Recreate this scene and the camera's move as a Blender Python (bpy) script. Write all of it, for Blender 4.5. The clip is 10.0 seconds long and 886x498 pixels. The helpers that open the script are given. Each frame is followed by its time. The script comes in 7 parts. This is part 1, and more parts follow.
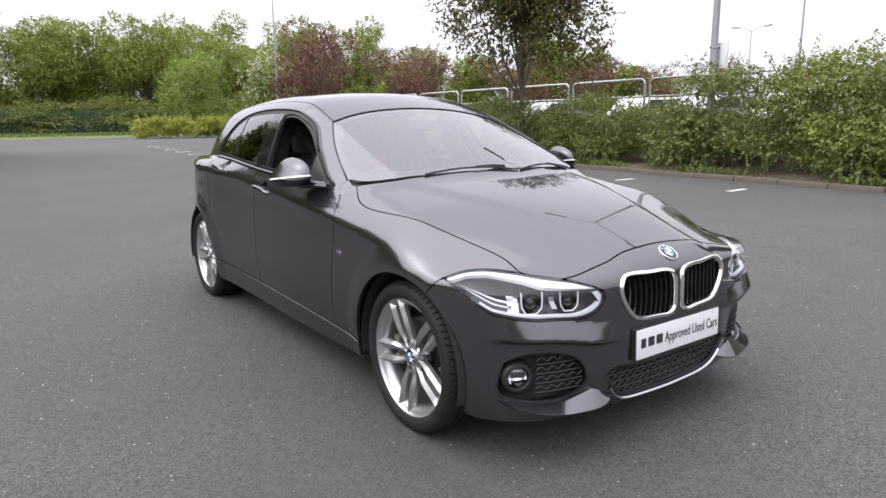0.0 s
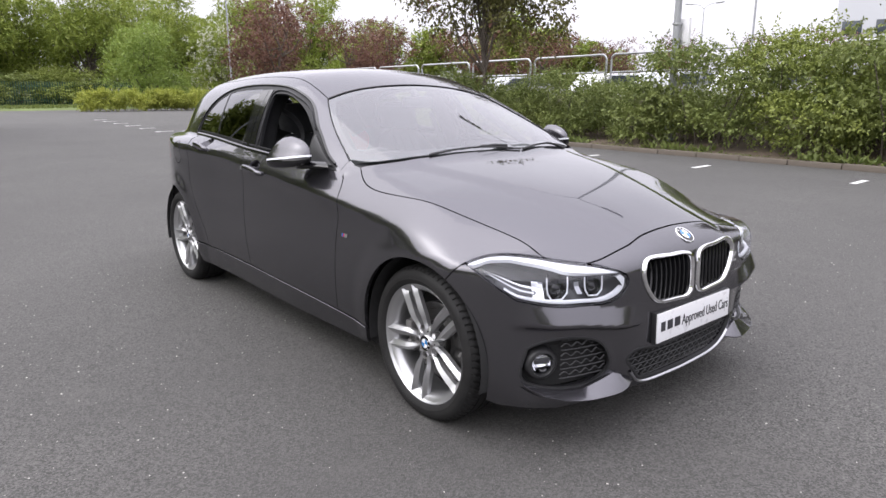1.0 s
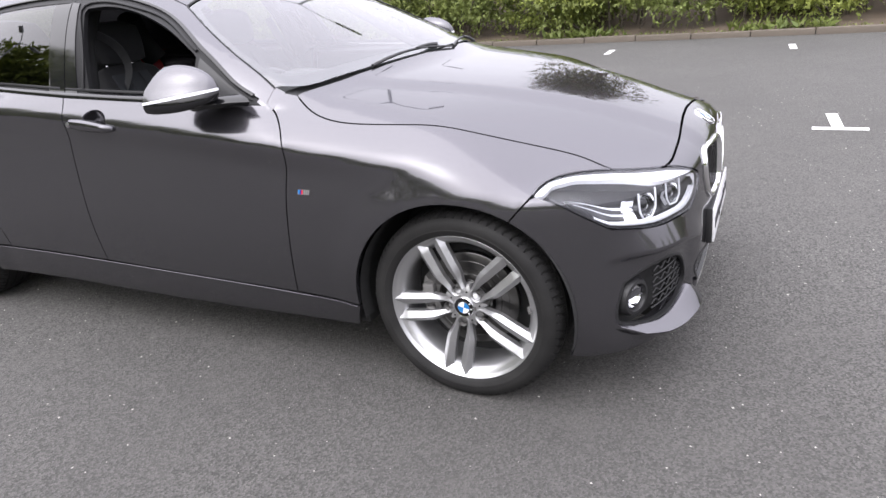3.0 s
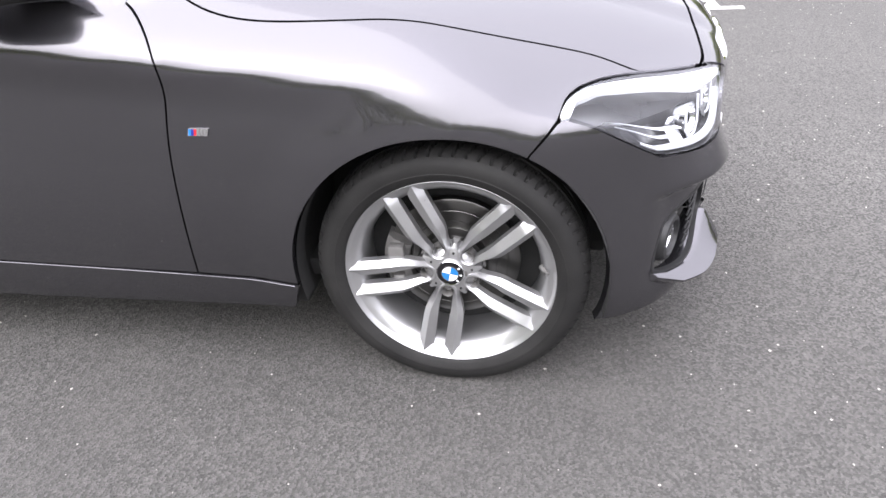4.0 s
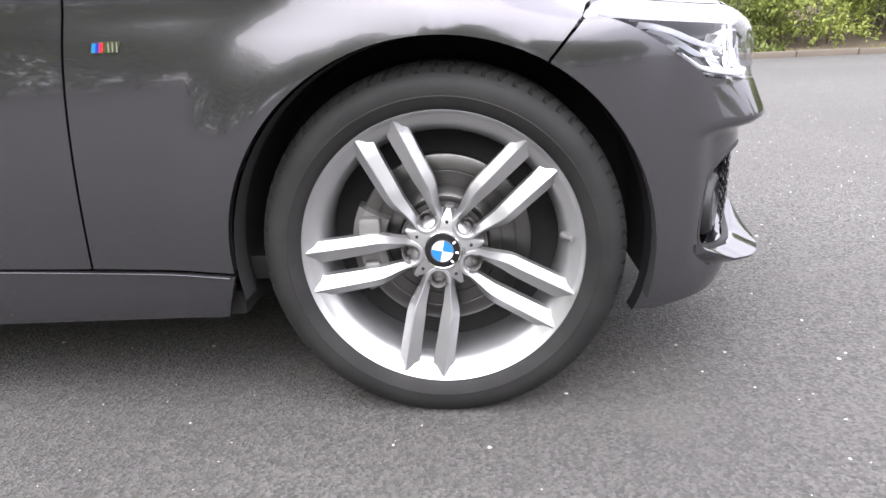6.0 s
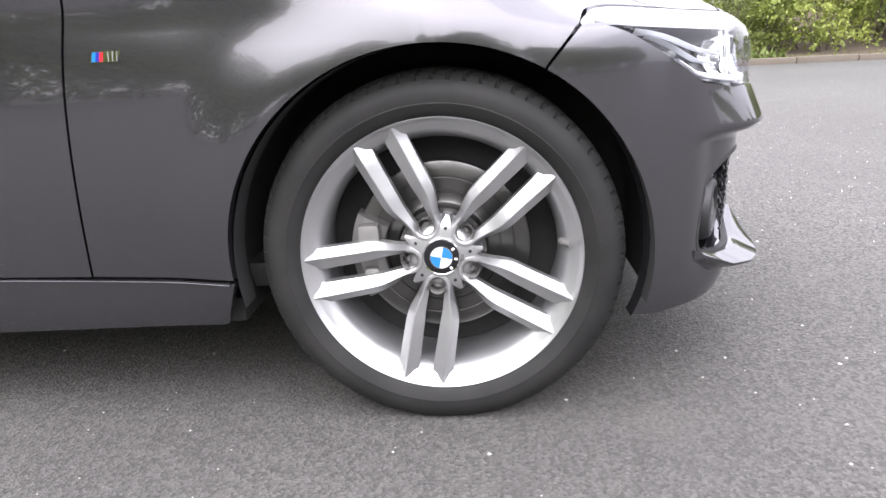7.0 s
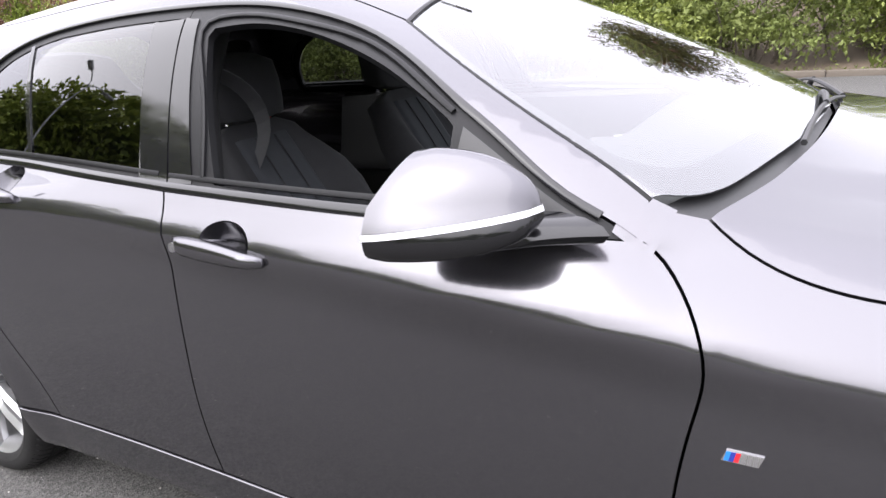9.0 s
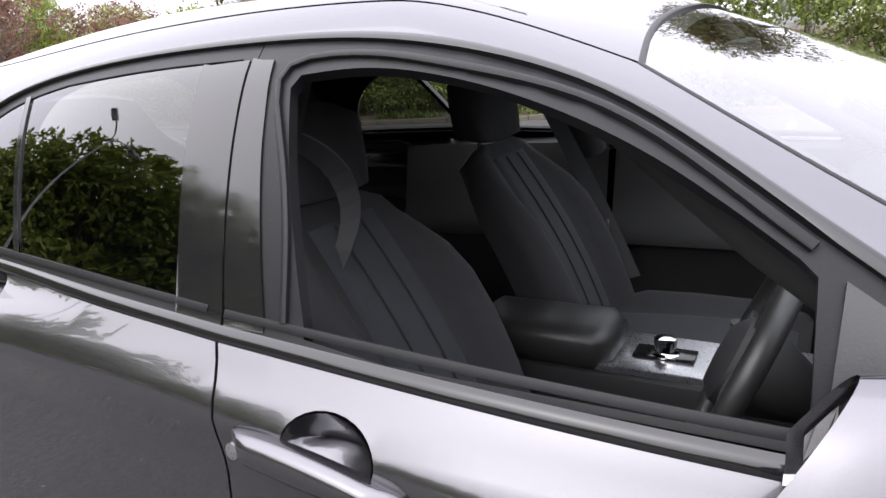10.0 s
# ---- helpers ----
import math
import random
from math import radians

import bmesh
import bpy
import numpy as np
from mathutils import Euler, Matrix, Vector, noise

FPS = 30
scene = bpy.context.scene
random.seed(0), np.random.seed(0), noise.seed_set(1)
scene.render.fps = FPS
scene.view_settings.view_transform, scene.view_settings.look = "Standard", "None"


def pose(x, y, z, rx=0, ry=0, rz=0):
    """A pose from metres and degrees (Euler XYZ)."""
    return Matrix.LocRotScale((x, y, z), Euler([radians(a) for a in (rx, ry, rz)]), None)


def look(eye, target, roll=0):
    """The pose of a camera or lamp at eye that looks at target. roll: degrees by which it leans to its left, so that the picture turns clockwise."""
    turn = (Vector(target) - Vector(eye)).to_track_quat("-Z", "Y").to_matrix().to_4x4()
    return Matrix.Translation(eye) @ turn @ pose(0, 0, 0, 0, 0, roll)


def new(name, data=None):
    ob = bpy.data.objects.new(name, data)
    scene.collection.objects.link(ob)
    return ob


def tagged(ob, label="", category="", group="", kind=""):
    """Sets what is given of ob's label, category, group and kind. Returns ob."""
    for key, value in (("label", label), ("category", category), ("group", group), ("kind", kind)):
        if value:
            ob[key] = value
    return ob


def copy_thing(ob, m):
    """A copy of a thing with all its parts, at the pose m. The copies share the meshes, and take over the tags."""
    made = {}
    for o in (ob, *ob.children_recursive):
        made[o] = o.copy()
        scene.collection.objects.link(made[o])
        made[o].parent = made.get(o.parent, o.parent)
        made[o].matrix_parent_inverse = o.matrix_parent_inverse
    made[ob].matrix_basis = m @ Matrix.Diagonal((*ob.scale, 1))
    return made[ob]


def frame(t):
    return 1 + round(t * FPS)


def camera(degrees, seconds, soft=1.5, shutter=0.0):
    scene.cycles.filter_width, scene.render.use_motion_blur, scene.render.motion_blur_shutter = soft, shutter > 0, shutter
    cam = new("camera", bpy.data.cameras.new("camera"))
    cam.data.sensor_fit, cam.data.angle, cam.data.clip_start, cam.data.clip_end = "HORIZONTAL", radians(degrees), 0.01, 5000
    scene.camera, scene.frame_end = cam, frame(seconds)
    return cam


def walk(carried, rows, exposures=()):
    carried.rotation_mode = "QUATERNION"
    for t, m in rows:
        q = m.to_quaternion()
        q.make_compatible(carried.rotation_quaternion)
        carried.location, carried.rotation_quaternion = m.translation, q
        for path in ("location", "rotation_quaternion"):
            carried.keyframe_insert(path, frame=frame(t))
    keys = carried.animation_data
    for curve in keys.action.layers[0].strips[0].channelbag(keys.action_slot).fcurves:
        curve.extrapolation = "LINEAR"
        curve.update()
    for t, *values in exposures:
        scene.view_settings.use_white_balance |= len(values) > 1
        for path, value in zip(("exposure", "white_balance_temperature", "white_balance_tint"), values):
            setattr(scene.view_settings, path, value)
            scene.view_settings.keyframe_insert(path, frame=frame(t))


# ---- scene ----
cam = camera(67.7, 10.0)
PATH = [
    (0, (2.135, -2.194, 1.244), (0.541, -1.049, 0.858), -0.5),
    (0.5, (2.071, -2.254, 1.250), (0.509, -1.068, 0.857), -0.6),
    (1, (1.934, -2.33, 1.264), (0.433, -1.091, 0.804), -0.1),
    (1.5, (1.699, -2.398, 1.272), (0.309, -1.057, 0.752), -2.0),
    (2, (1.415, -2.511, 1.253), (0.146, -1.058, 0.726), -1.8),
    (2.5, (1.122, -2.549, 1.234), (0.054, -0.97, 0.628), -2.1),
    (3, (0.798, -2.462, 1.232), (-0.059, -0.815, 0.488), -5.4),
    (3.2, (0.719, -2.382, 1.231), (-0.093, -0.748, 0.413), -5.9),
    (4.3, (0.14, -1.962, 1.017), (-0.088, -0.295, -0.065), -3.8),
    (4.5, (0.121, -1.923, 0.874), (-0.08, -0.165, -0.057), -3.6),
    (5, (0.084, -1.894, 0.664), (-0.068, 0.002, 0.048), -3.0),
    (5.5, (0.084, -1.898, 0.663), (-0.064, -0.005, 0.033), -2.8),
    (7, (0.092, -1.904, 0.661), (-0.064, -0.004, 0.057), -3.2),
    (7.5, (0.075, -1.899, 0.663), (-0.082, 0.004, 0.067), -3.2),
    (8, (0.055, -1.862, 0.907), (-0.437, -0.085, 0.199), -3.8),
    (8.5, (-0.199, -1.804, 1.183), (-0.926, -0.149, 0.352), -3.8),
    (9, (-0.442, -1.666, 1.225), (-1.420, -0.043, 0.584), -5.4),
    (9.5, (-0.700, -1.493, 1.261), (-1.814, 0.068, 0.696), -5.4),
    (10, (-0.940, -1.312, 1.264), (-1.965, 0.313, 0.709), -5.6),
]
walk(cam, [(t, look(eye, target, roll)) for t, eye, target, roll in PATH],
     exposures=[(0, 0.88), (2, 1.12), (3.2, 1.42), (4.5, 1.98), (5.0, 2.03), (7.5, 2.00), (8.0, 1.96), (8.5, 1.88), (9.0, 1.78), (9.5, 1.62), (10, 1.60)])

# ---- light ----
world = bpy.data.worlds.new("world")
scene.world = world
world.use_nodes = True
wn, wl = world.node_tree.nodes, world.node_tree.links
sky = wn.new("ShaderNodeTexSky")
sky.sky_type, sky.sun_disc = "NISHITA", False
sky.sun_elevation, sky.sun_rotation = radians(48), radians(200)
sky.dust_density, sky.air_density = 3.0, 1.0
grey = wn.new("ShaderNodeHueSaturation")
grey.inputs["Saturation"].default_value = 0.10
lift = wn.new("ShaderNodeMix")
lift.data_type = "RGBA"
lift.inputs["Factor"].default_value = 0.60
lift.inputs["B"].default_value = (11.2, 10.9, 12.3, 1)
wl.new(sky.outputs["Color"], grey.inputs["Color"])
wl.new(grey.outputs["Color"], lift.inputs["A"])
# an overcast sky: brightest overhead, darker towards the horizon
above = wn.new("ShaderNodeTexCoord")
height = wn.new("ShaderNodeSeparateXYZ")
rise = wn.new("ShaderNodeMapRange")
rise.inputs["To Min"].default_value, rise.inputs["To Max"].default_value = 0.40, 1.34
dome = wn.new("ShaderNodeVectorMath")
dome.operation = "SCALE"
wl.new(above.outputs["Generated"], height.inputs["Vector"])
wl.new(height.outputs["Z"], rise.inputs["Value"])
wl.new(lift.outputs["Result"], dome.inputs[0])
wl.new(rise.outputs["Result"], dome.inputs["Scale"])
wl.new(dome.outputs["Vector"], wn["Background"].inputs["Color"])
wn["Background"].inputs["Strength"].default_value = 0.15

sun_data = bpy.data.lights.new("sun", "SUN")
sun_data.energy, sun_data.angle, sun_data.color = 0.8, radians(110), (1.0, 0.97, 0.93)
sun = new("sun", sun_data)
sun.matrix_world = look((0, 0, 20), (0.35 * 20, 0.8 * 20, 0))


# ---- materials ----
class Mat:
    """A node material with short ways to add nodes."""

    def __init__(self, name, **values):
        self.m = bpy.data.materials.new(name)
        self.m.use_nodes = True
        self.t = self.m.node_tree
        self.b = self.t.nodes["Principled BSDF"]
        for key, value in values.items():
            self.set(key.replace("_", " "), value)

    def set(self, key, value):
        socket = self.b.inputs[key]
        if isinstance(value, bpy.types.NodeSocket):
            self.t.links.new(value, socket)
        elif isinstance(value, tuple):
            socket.default_value = (*value, 1) if len(value) == 3 else value
        else:
            socket.default_value = value
        return self

    def node(self, kind, **links):
        n = self.t.nodes.new(kind)
        for key, value in links.items():
            socket = n.inputs[key.replace("_", " ")]
            if isinstance(value, bpy.types.NodeSocket):
                self.t.links.new(value, socket)
            else:
                socket.default_value = value
        return n

    def coord(self):
        return self.node("ShaderNodeTexCoord").outputs["Object"]

    def noise(self, scale, detail=4.0, rough=0.55, vector=None):
        n = self.node("ShaderNodeTexNoise", Scale=scale, Detail=detail, Roughness=rough)
        self.t.links.new(vector or self.coord(), n.inputs["Vector"])
        return n.outputs["Fac"]

    def ramp(self, fac, stops):
        n = self.node("ShaderNodeValToRGB", Fac=fac)
        e = n.color_ramp.elements
        while len(e) < len(stops):
            e.new(0.5)
        for k, (p, c) in zip(e, stops):
            k.position = p
            k.color = (c, c, c, 1) if isinstance(c, (int, float)) else (*c, 1)
        return n.outputs["Color"]

    def mix(self, fac, a, b, blend="MIX"):
        n = self.t.nodes.new("ShaderNodeMix")
        n.data_type, n.blend_type = "RGBA", blend
        for key, value in (("Factor", fac), ("A", a), ("B", b)):
            socket = [s for s in n.inputs if s.name == key and (key == "Factor" and s.type == "VALUE" or key != "Factor" and s.type == "RGBA")][0]
            if isinstance(value, bpy.types.NodeSocket):
                self.t.links.new(value, socket)
            else:
                socket.default_value = (*value, 1) if isinstance(value, tuple) and len(value) == 3 else value
        return [s for s in n.outputs if s.type == "RGBA"][0]

    def bump(self, height, strength=0.3, distance=0.01):
        n = self.node("ShaderNodeBump", Strength=strength, Distance=distance, Height=height)
        self.t.links.new(n.outputs["Normal"], self.b.inputs["Normal"])
        return self

    def random(self):
        return self.node("ShaderNodeObjectInfo").outputs["Random"]

    def island(self):
        return self.node("ShaderNodeNewGeometry").outputs["Random Per Island"]


def paint_material():
    k = Mat("grey_metallic_paint", Metallic=0.88, Roughness=0.20, Coat_Weight=1.0, Coat_Roughness=0.025, Coat_IOR=1.5, Specular_Tint=(0.35, 0.35, 0.37))
    flake = k.node("ShaderNodeTexVoronoi", Scale=1400.0)
    k.t.links.new(k.coord(), flake.inputs["Vector"])
    k.set("Base Color", k.mix(flake.outputs["Color"], (0.090, 0.088, 0.097), (0.100, 0.0975, 0.107)))
    film = k.noise(5.0, 6.0)
    k.set("Roughness", k.ramp(film, [(0.3, 0.19), (0.7, 0.23)]))
    return k.m


def plain(name, colour, roughness, metallic=0.0, grain=60.0, depth=0.0008, spread=0.15, **more):
    """A surface of one paint with fine grain, worn a little unevenly."""
    k = Mat(name, Metallic=metallic, **more)
    n = k.noise(grain, 5.0)
    big = k.noise(grain / 14, 3.0)
    low = tuple(c * (1 - spread) for c in colour)
    high = tuple(min(1, c * (1 + spread)) for c in colour)
    k.set("Base Color", k.mix(big, low, high))
    k.set("Roughness", k.ramp(n, [(0.25, max(0.02, roughness - 0.07)), (0.75, min(1, roughness + 0.07))]))
    if depth:
        k.bump(n, 0.25, depth)
    return k.m


PAINT = paint_material()
BLACK_GLOSS = plain("gloss_black_trim", (0.008, 0.008, 0.009), 0.08, grain=30, depth=0, Specular_IOR_Level=0.5)
RUBBER = plain("black_rubber_seal", (0.010, 0.010, 0.011), 0.45, grain=300, Specular_IOR_Level=0.18)
PLASTIC = plain("black_grained_plastic", (0.016, 0.016, 0.017), 0.48, grain=500)
CHROME = plain("bright_chrome", (0.80, 0.80, 0.81), 0.07, 1.0, grain=20, depth=0, spread=0.03)
SATIN = plain("satin_silver_trim", (0.48, 0.48, 0.50), 0.30, 1.0, grain=300, depth=0, spread=0.05)
ALLOY = plain("silver_painted_alloy", (0.43, 0.43, 0.436), 0.34, 0.80, grain=40, depth=0, spread=0.06, Coat_Weight=0.5)
STEEL = plain("turned_brake_steel", (0.12, 0.118, 0.115), 0.36, 1.0, grain=80, spread=0.12)
CAST = plain("dull_cast_iron", (0.20, 0.195, 0.19), 0.55, 0.6, grain=120, spread=0.25)
VOID = plain("dark_underbody", (0.017, 0.017, 0.017), 0.9, grain=40)
WHITE = plain("white_acrylic", (0.72, 0.72, 0.73), 0.30, grain=40, depth=0, spread=0.03)
INK = plain("dark_print", (0.03, 0.03, 0.035), 0.4, grain=100, depth=0)
BLUE = plain("enamel_blue", (0.015, 0.16, 0.42), 0.15, grain=30, depth=0, Coat_Weight=0.8)
RED = plain("enamel_red", (0.45, 0.02, 0.03), 0.2, grain=30, depth=0)
NAVY = plain("enamel_dark_blue", (0.02, 0.03, 0.22), 0.2, grain=30, depth=0)
CLOTH = plain("anthracite_seat_cloth", (0.024, 0.024, 0.0265), 0.9, grain=420, depth=0.0012, spread=0.25, Sheen_Weight=0.03)
CLOTH_MID = plain("blue_grey_seat_cloth", (0.032, 0.0345, 0.040), 0.9, grain=420, depth=0.0012, spread=0.2, Sheen_Weight=0.03)
SOFT = plain("dark_soft_touch_plastic", (0.015, 0.015, 0.0155), 0.62, grain=350)
LEATHER = plain("black_leather", (0.015, 0.015, 0.015), 0.42, grain=160)
HEADLINER = plain("anthracite_headliner", (0.016, 0.016, 0.017), 0.95, grain=300)
REDLENS = plain("red_tail_lens", (0.32, 0.01, 0.015), 0.06, grain=20, depth=0, Coat_Weight=1.0)
LAMP_BLACK = plain("black_lamp_housing", (0.045, 0.045, 0.048), 0.18, grain=60, depth=0)
LAMP_WHITE = plain("frosted_light_guide", (0.78, 0.79, 0.82), 0.22, grain=20, depth=0, spread=0.02, Transmission_Weight=0.1)


def glass(name, colour, rough=0.0, ior=1.5):
    """Thin glass: clear in the main, with the gloss of the real pane."""
    m = bpy.data.materials.new(name)
    m.use_nodes = True
    t = m.node_tree
    t.nodes.clear()
    out = t.nodes.new("ShaderNodeOutputMaterial")
    mix = t.nodes.new("ShaderNodeMixShader")
    clear = t.nodes.new("ShaderNodeBsdfTransparent")
    shine = t.nodes.new("ShaderNodeBsdfGlossy")
    face = t.nodes.new("ShaderNodeLayerWeight")
    face.inputs["Blend"].default_value = 0.5
    power = t.nodes.new("ShaderNodeMath")
    power.operation = "POWER"
    power.inputs[1].default_value = 4.5
    fres = t.nodes.new("ShaderNodeMath")
    fres.operation = "MULTIPLY_ADD"
    f0 = ((ior - 1) / (ior + 1)) ** 2
    fres.inputs[1].default_value, fres.inputs[2].default_value = 1 - f0, f0
    t.links.new(face.outputs["Facing"], power.inputs[0])
    t.links.new(power.outputs["Value"], fres.inputs[0])
    clear.inputs["Color"].default_value = (*colour, 1)
    shine.inputs["Roughness"].default_value = rough
    shine.inputs["Color"].default_value = (0.95, 0.95, 0.97, 1)
    t.links.new(fres.outputs["Value"], mix.inputs["Fac"])
    t.links.new(clear.outputs["BSDF"], mix.inputs[1])
    t.links.new(shine.outputs["BSDF"], mix.inputs[2])
    t.links.new(mix.outputs["Shader"], out.inputs["Surface"])
    return m


SCREEN = glass("laminated_screen_glass", (0.80, 0.84, 0.82), 0.0, 2.3)
PRIVACY = glass("dark_tinted_glass", (0.17, 0.18, 0.175), 0.0, 1.62)
CLEAR = glass("clear_lens", (0.93, 0.94, 0.96), 0.0, 1.45)


# ---- mesh helpers ----
def mesh_of(name, verts, faces, material, smooth=True, normals=None):
    me = bpy.data.meshes.new(name)
    me.from_pydata([tuple(map(float, v)) for v in verts], [], faces)
    me.materials.append(material)
    me.validate()
    me.polygons.foreach_set("use_smooth", [smooth] * len(me.polygons))
    if normals is not None:
        me.normals_split_custom_set_from_vertices([tuple(map(float, n)) for n in normals])
    me.update()
    return me


def part(name, bm, material, parent, label="", smooth=True, angle=35):
    """Links a bmesh as one mesh object under a thing or a part."""
    bmesh.ops.recalc_face_normals(bm, faces=bm.faces)
    me = bpy.data.meshes.new(name)
    bm.to_mesh(me)
    bm.free()
    me.materials.append(material)
    if smooth:
        me.polygons.foreach_set("use_smooth", [True] * len(me.polygons))
        me.set_sharp_from_angle(angle=radians(angle))
    ob = new(name, me)
    ob.parent = parent
    if label:
        ob["label"] = label
    return ob


def part_mesh(name, me, parent, label=""):
    ob = new(name, me)
    ob.parent = parent
    if label:
        ob["label"] = label
    return ob


def thing(name, label, category, m=None, group="", kind=""):
    ob = tagged(new(name), label, category, group, kind)
    ob.empty_display_size = 0.1
    if m is not None:
        ob.matrix_world = m
    return ob


def box(bm, centre, size, bevel=0.0, turn=None, segments=2):
    r = bmesh.ops.create_cube(bm, size=1.0)
    m = Matrix.Translation(centre) @ (turn or Matrix.Identity(4)) @ Matrix.Diagonal((*size, 1))
    bmesh.ops.transform(bm, matrix=m, verts=r["verts"])
    if bevel:
        edges = {e for v in r["verts"] for e in v.link_edges}
        bmesh.ops.bevel(bm, geom=list(edges), offset=bevel, segments=segments, profile=0.6, affect="EDGES", clamp_overlap=True)
    return bm


def tube(bm, points, radius, sides=10, closed=False):
    """A round bar along points; radius: a number or one per point."""
    pts = [Vector(p) for p in points]
    n = len(pts)
    rings = []
    up = Vector((0, 0, 1))
    for i, p in enumerate(pts):
        a = pts[(i - 1) % n] if closed or i else p
        b = pts[(i + 1) % n] if closed or i < n - 1 else p
        d = (b - a).normalized()
        s = d.cross(up)
        if s.length < 0.05:
            s = d.cross(Vector((1, 0, 0)))
        s.normalize()
        u = s.cross(d).normalized()
        r = float(radius[i] if isinstance(radius, (list, tuple)) else radius)
        rings.append([bm.verts.new(p + r * (math.cos(q) * s + math.sin(q) * u)) for q in np.linspace(0, 2 * math.pi, sides, endpoint=False)])
    for i in range(n if closed else n - 1):
        a, b = rings[i], rings[(i + 1) % n]
        for j in range(sides):
            bm.faces.new((a[j], a[(j + 1) % sides], b[(j + 1) % sides], b[j]))
    if not closed:
        bm.faces.new(rings[0][::-1]), bm.faces.new(rings[-1])
    return bm


def lathe(bm, profile, steps=64, axis="y", closed=False):
    """Turns a profile of (radius, offset along the axis) round the y axis."""
    rings = []
    for r, o in profile:
        ring = []
        for q in np.linspace(0, 2 * math.pi, steps, endpoint=False):
            c, s = r * math.cos(q), r * math.sin(q)
            ring.append(bm.verts.new((c, o, s) if axis == "y" else (c, s, o) if axis == "z" else (o, c, s)))
        rings.append(ring)
    for i in range(len(rings) if closed else len(rings) - 1):
        a, b = rings[i], rings[(i + 1) % len(rings)]
        for j in range(steps):
            bm.faces.new((a[j], a[(j + 1) % steps], b[(j + 1) % steps], b[j]))
    return bm


def prism(bm, outline, depth, m=None, bevel=0.0):
    """A flat plate with that outline (x, y), its front at z = depth."""
    lo = [bm.verts.new((x, y, 0)) for x, y in outline]
    hi = [bm.verts.new((x, y, depth)) for x, y in outline]
    bm.faces.new(hi), bm.faces.new(lo[::-1])
    n = len(lo)
    for i in range(n):
        bm.faces.new((lo[i], lo[(i + 1) % n], hi[(i + 1) % n], hi[i]))
    if bevel:
        edges = [e for e in {e for v in hi for e in v.link_edges} if all(v in hi for v in e.verts)]
        bmesh.ops.bevel(bm, geom=edges, offset=bevel, segments=2, profile=0.6, affect="EDGES", clamp_overlap=True)
    if m is not None:
        bmesh.ops.transform(bm, matrix=m, verts=bm.verts)
    return bm


def spline(xs, ys):
    """A natural cubic through the given knots, straight beyond them."""
    x, y = np.array(xs, float), np.array(ys, float)
    n, h = len(x), np.diff(x)
    a, b = np.eye(n), np.zeros(n)
    for i in range(1, n - 1):
        a[i, i - 1:i + 2] = h[i - 1], 2 * (h[i - 1] + h[i]), h[i]
        b[i] = 6 * ((y[i + 1] - y[i]) / h[i] - (y[i] - y[i - 1]) / h[i - 1])
    m = np.linalg.solve(a, b)

    def value(q):
        q = np.asarray(q, float)
        c = np.clip(q, x[0], x[-1])
        i = np.clip(np.searchsorted(x, c) - 1, 0, n - 2)
        u, v = x[i + 1] - c, c - x[i]
        r = (m[i] * u ** 3 + m[i + 1] * v ** 3) / (6 * h[i]) + (y[i] / h[i] - m[i] * h[i] / 6) * u + (y[i + 1] / h[i] - m[i + 1] * h[i] / 6) * v
        first = (y[1] - y[0]) / h[0] - h[0] * (2 * m[0] + m[1]) / 6
        last = (y[-1] - y[-2]) / h[-1] + h[-1] * (2 * m[-1] + m[-2]) / 6
        return r + np.where(q < x[0], (q - x[0]) * first, 0) + np.where(q > x[-1], (q - x[-1]) * last, 0)
    return value


def smooth_line(points, step=0.02):
    """A smooth open line through a few points, evenly stepped."""
    p = np.array(points, float)
    if len(p) == 2:
        s = np.linalg.norm(p[1] - p[0])
        k = np.linspace(0, 1, max(2, int(s / step) + 1))[:, None]
        return p[0] * (1 - k) + p[1] * k
    d = np.r_[0, np.cumsum(np.linalg.norm(np.diff(p, axis=0), axis=1))]
    q = np.linspace(0, d[-1], max(3, int(d[-1] / step) + 1))
    return np.stack([spline(d, p[:, i])(q) for i in range(p.shape[1])], 1)


def smax(a, b, k):
    h = np.maximum(k - np.abs(a - b), 0) / k
    return np.maximum(a, b) + h * h * k / 4


def smin(a, b, k):
    return -smax(-a, -b, k)


def ease(a, b, x):
    q = np.clip((x - a) / (b - a), 0, 1)
    return q * q * (3 - 2 * q)


# ---- the car's form: x forward from the front axle, y to its left, z up ----
side_low = spline([0.10, 0.20, 0.31, 0.45, 0.60, 0.75, 0.90], [0.790, 0.835, 0.858, 0.872, 0.880, 0.884, 0.886])
crease_z = spline([-3.4, -2.4, -1.55, -0.55, -0.1, 0.3], [0.985, 0.955, 0.912, 0.822, 0.775, 0.74])
plan_side = spline([-3.7, -3.3, -2.7, -2.0, -1.2, -0.5, 0.0, 0.3, 0.7], [-0.33, -0.175, -0.005, 0.0, 0.0, 0.0, 0.0, -0.024, -0.12])
shoulder = spline([-3.4, -2.6, -1.6, -1.1, -0.7, -0.3, 0.1, 0.5], [0.62, 0.66, 0.92, 0.74, 0.74, 0.58, 0.50, 0.5])
belt_z = spline([-3.4, -2.575, -2.1, -1.577, -1.05, -0.655, 0.6], [1.00, 1.010, 1.003, 0.974, 0.951, 0.932, 0.9])
nose_plan = spline([0.0, 0.2, 0.4, 0.55, 0.68, 0.78, 0.86, 0.92], [0.650, 0.644, 0.622, 0.592, 0.536, 0.432, 0.24, -0.12])
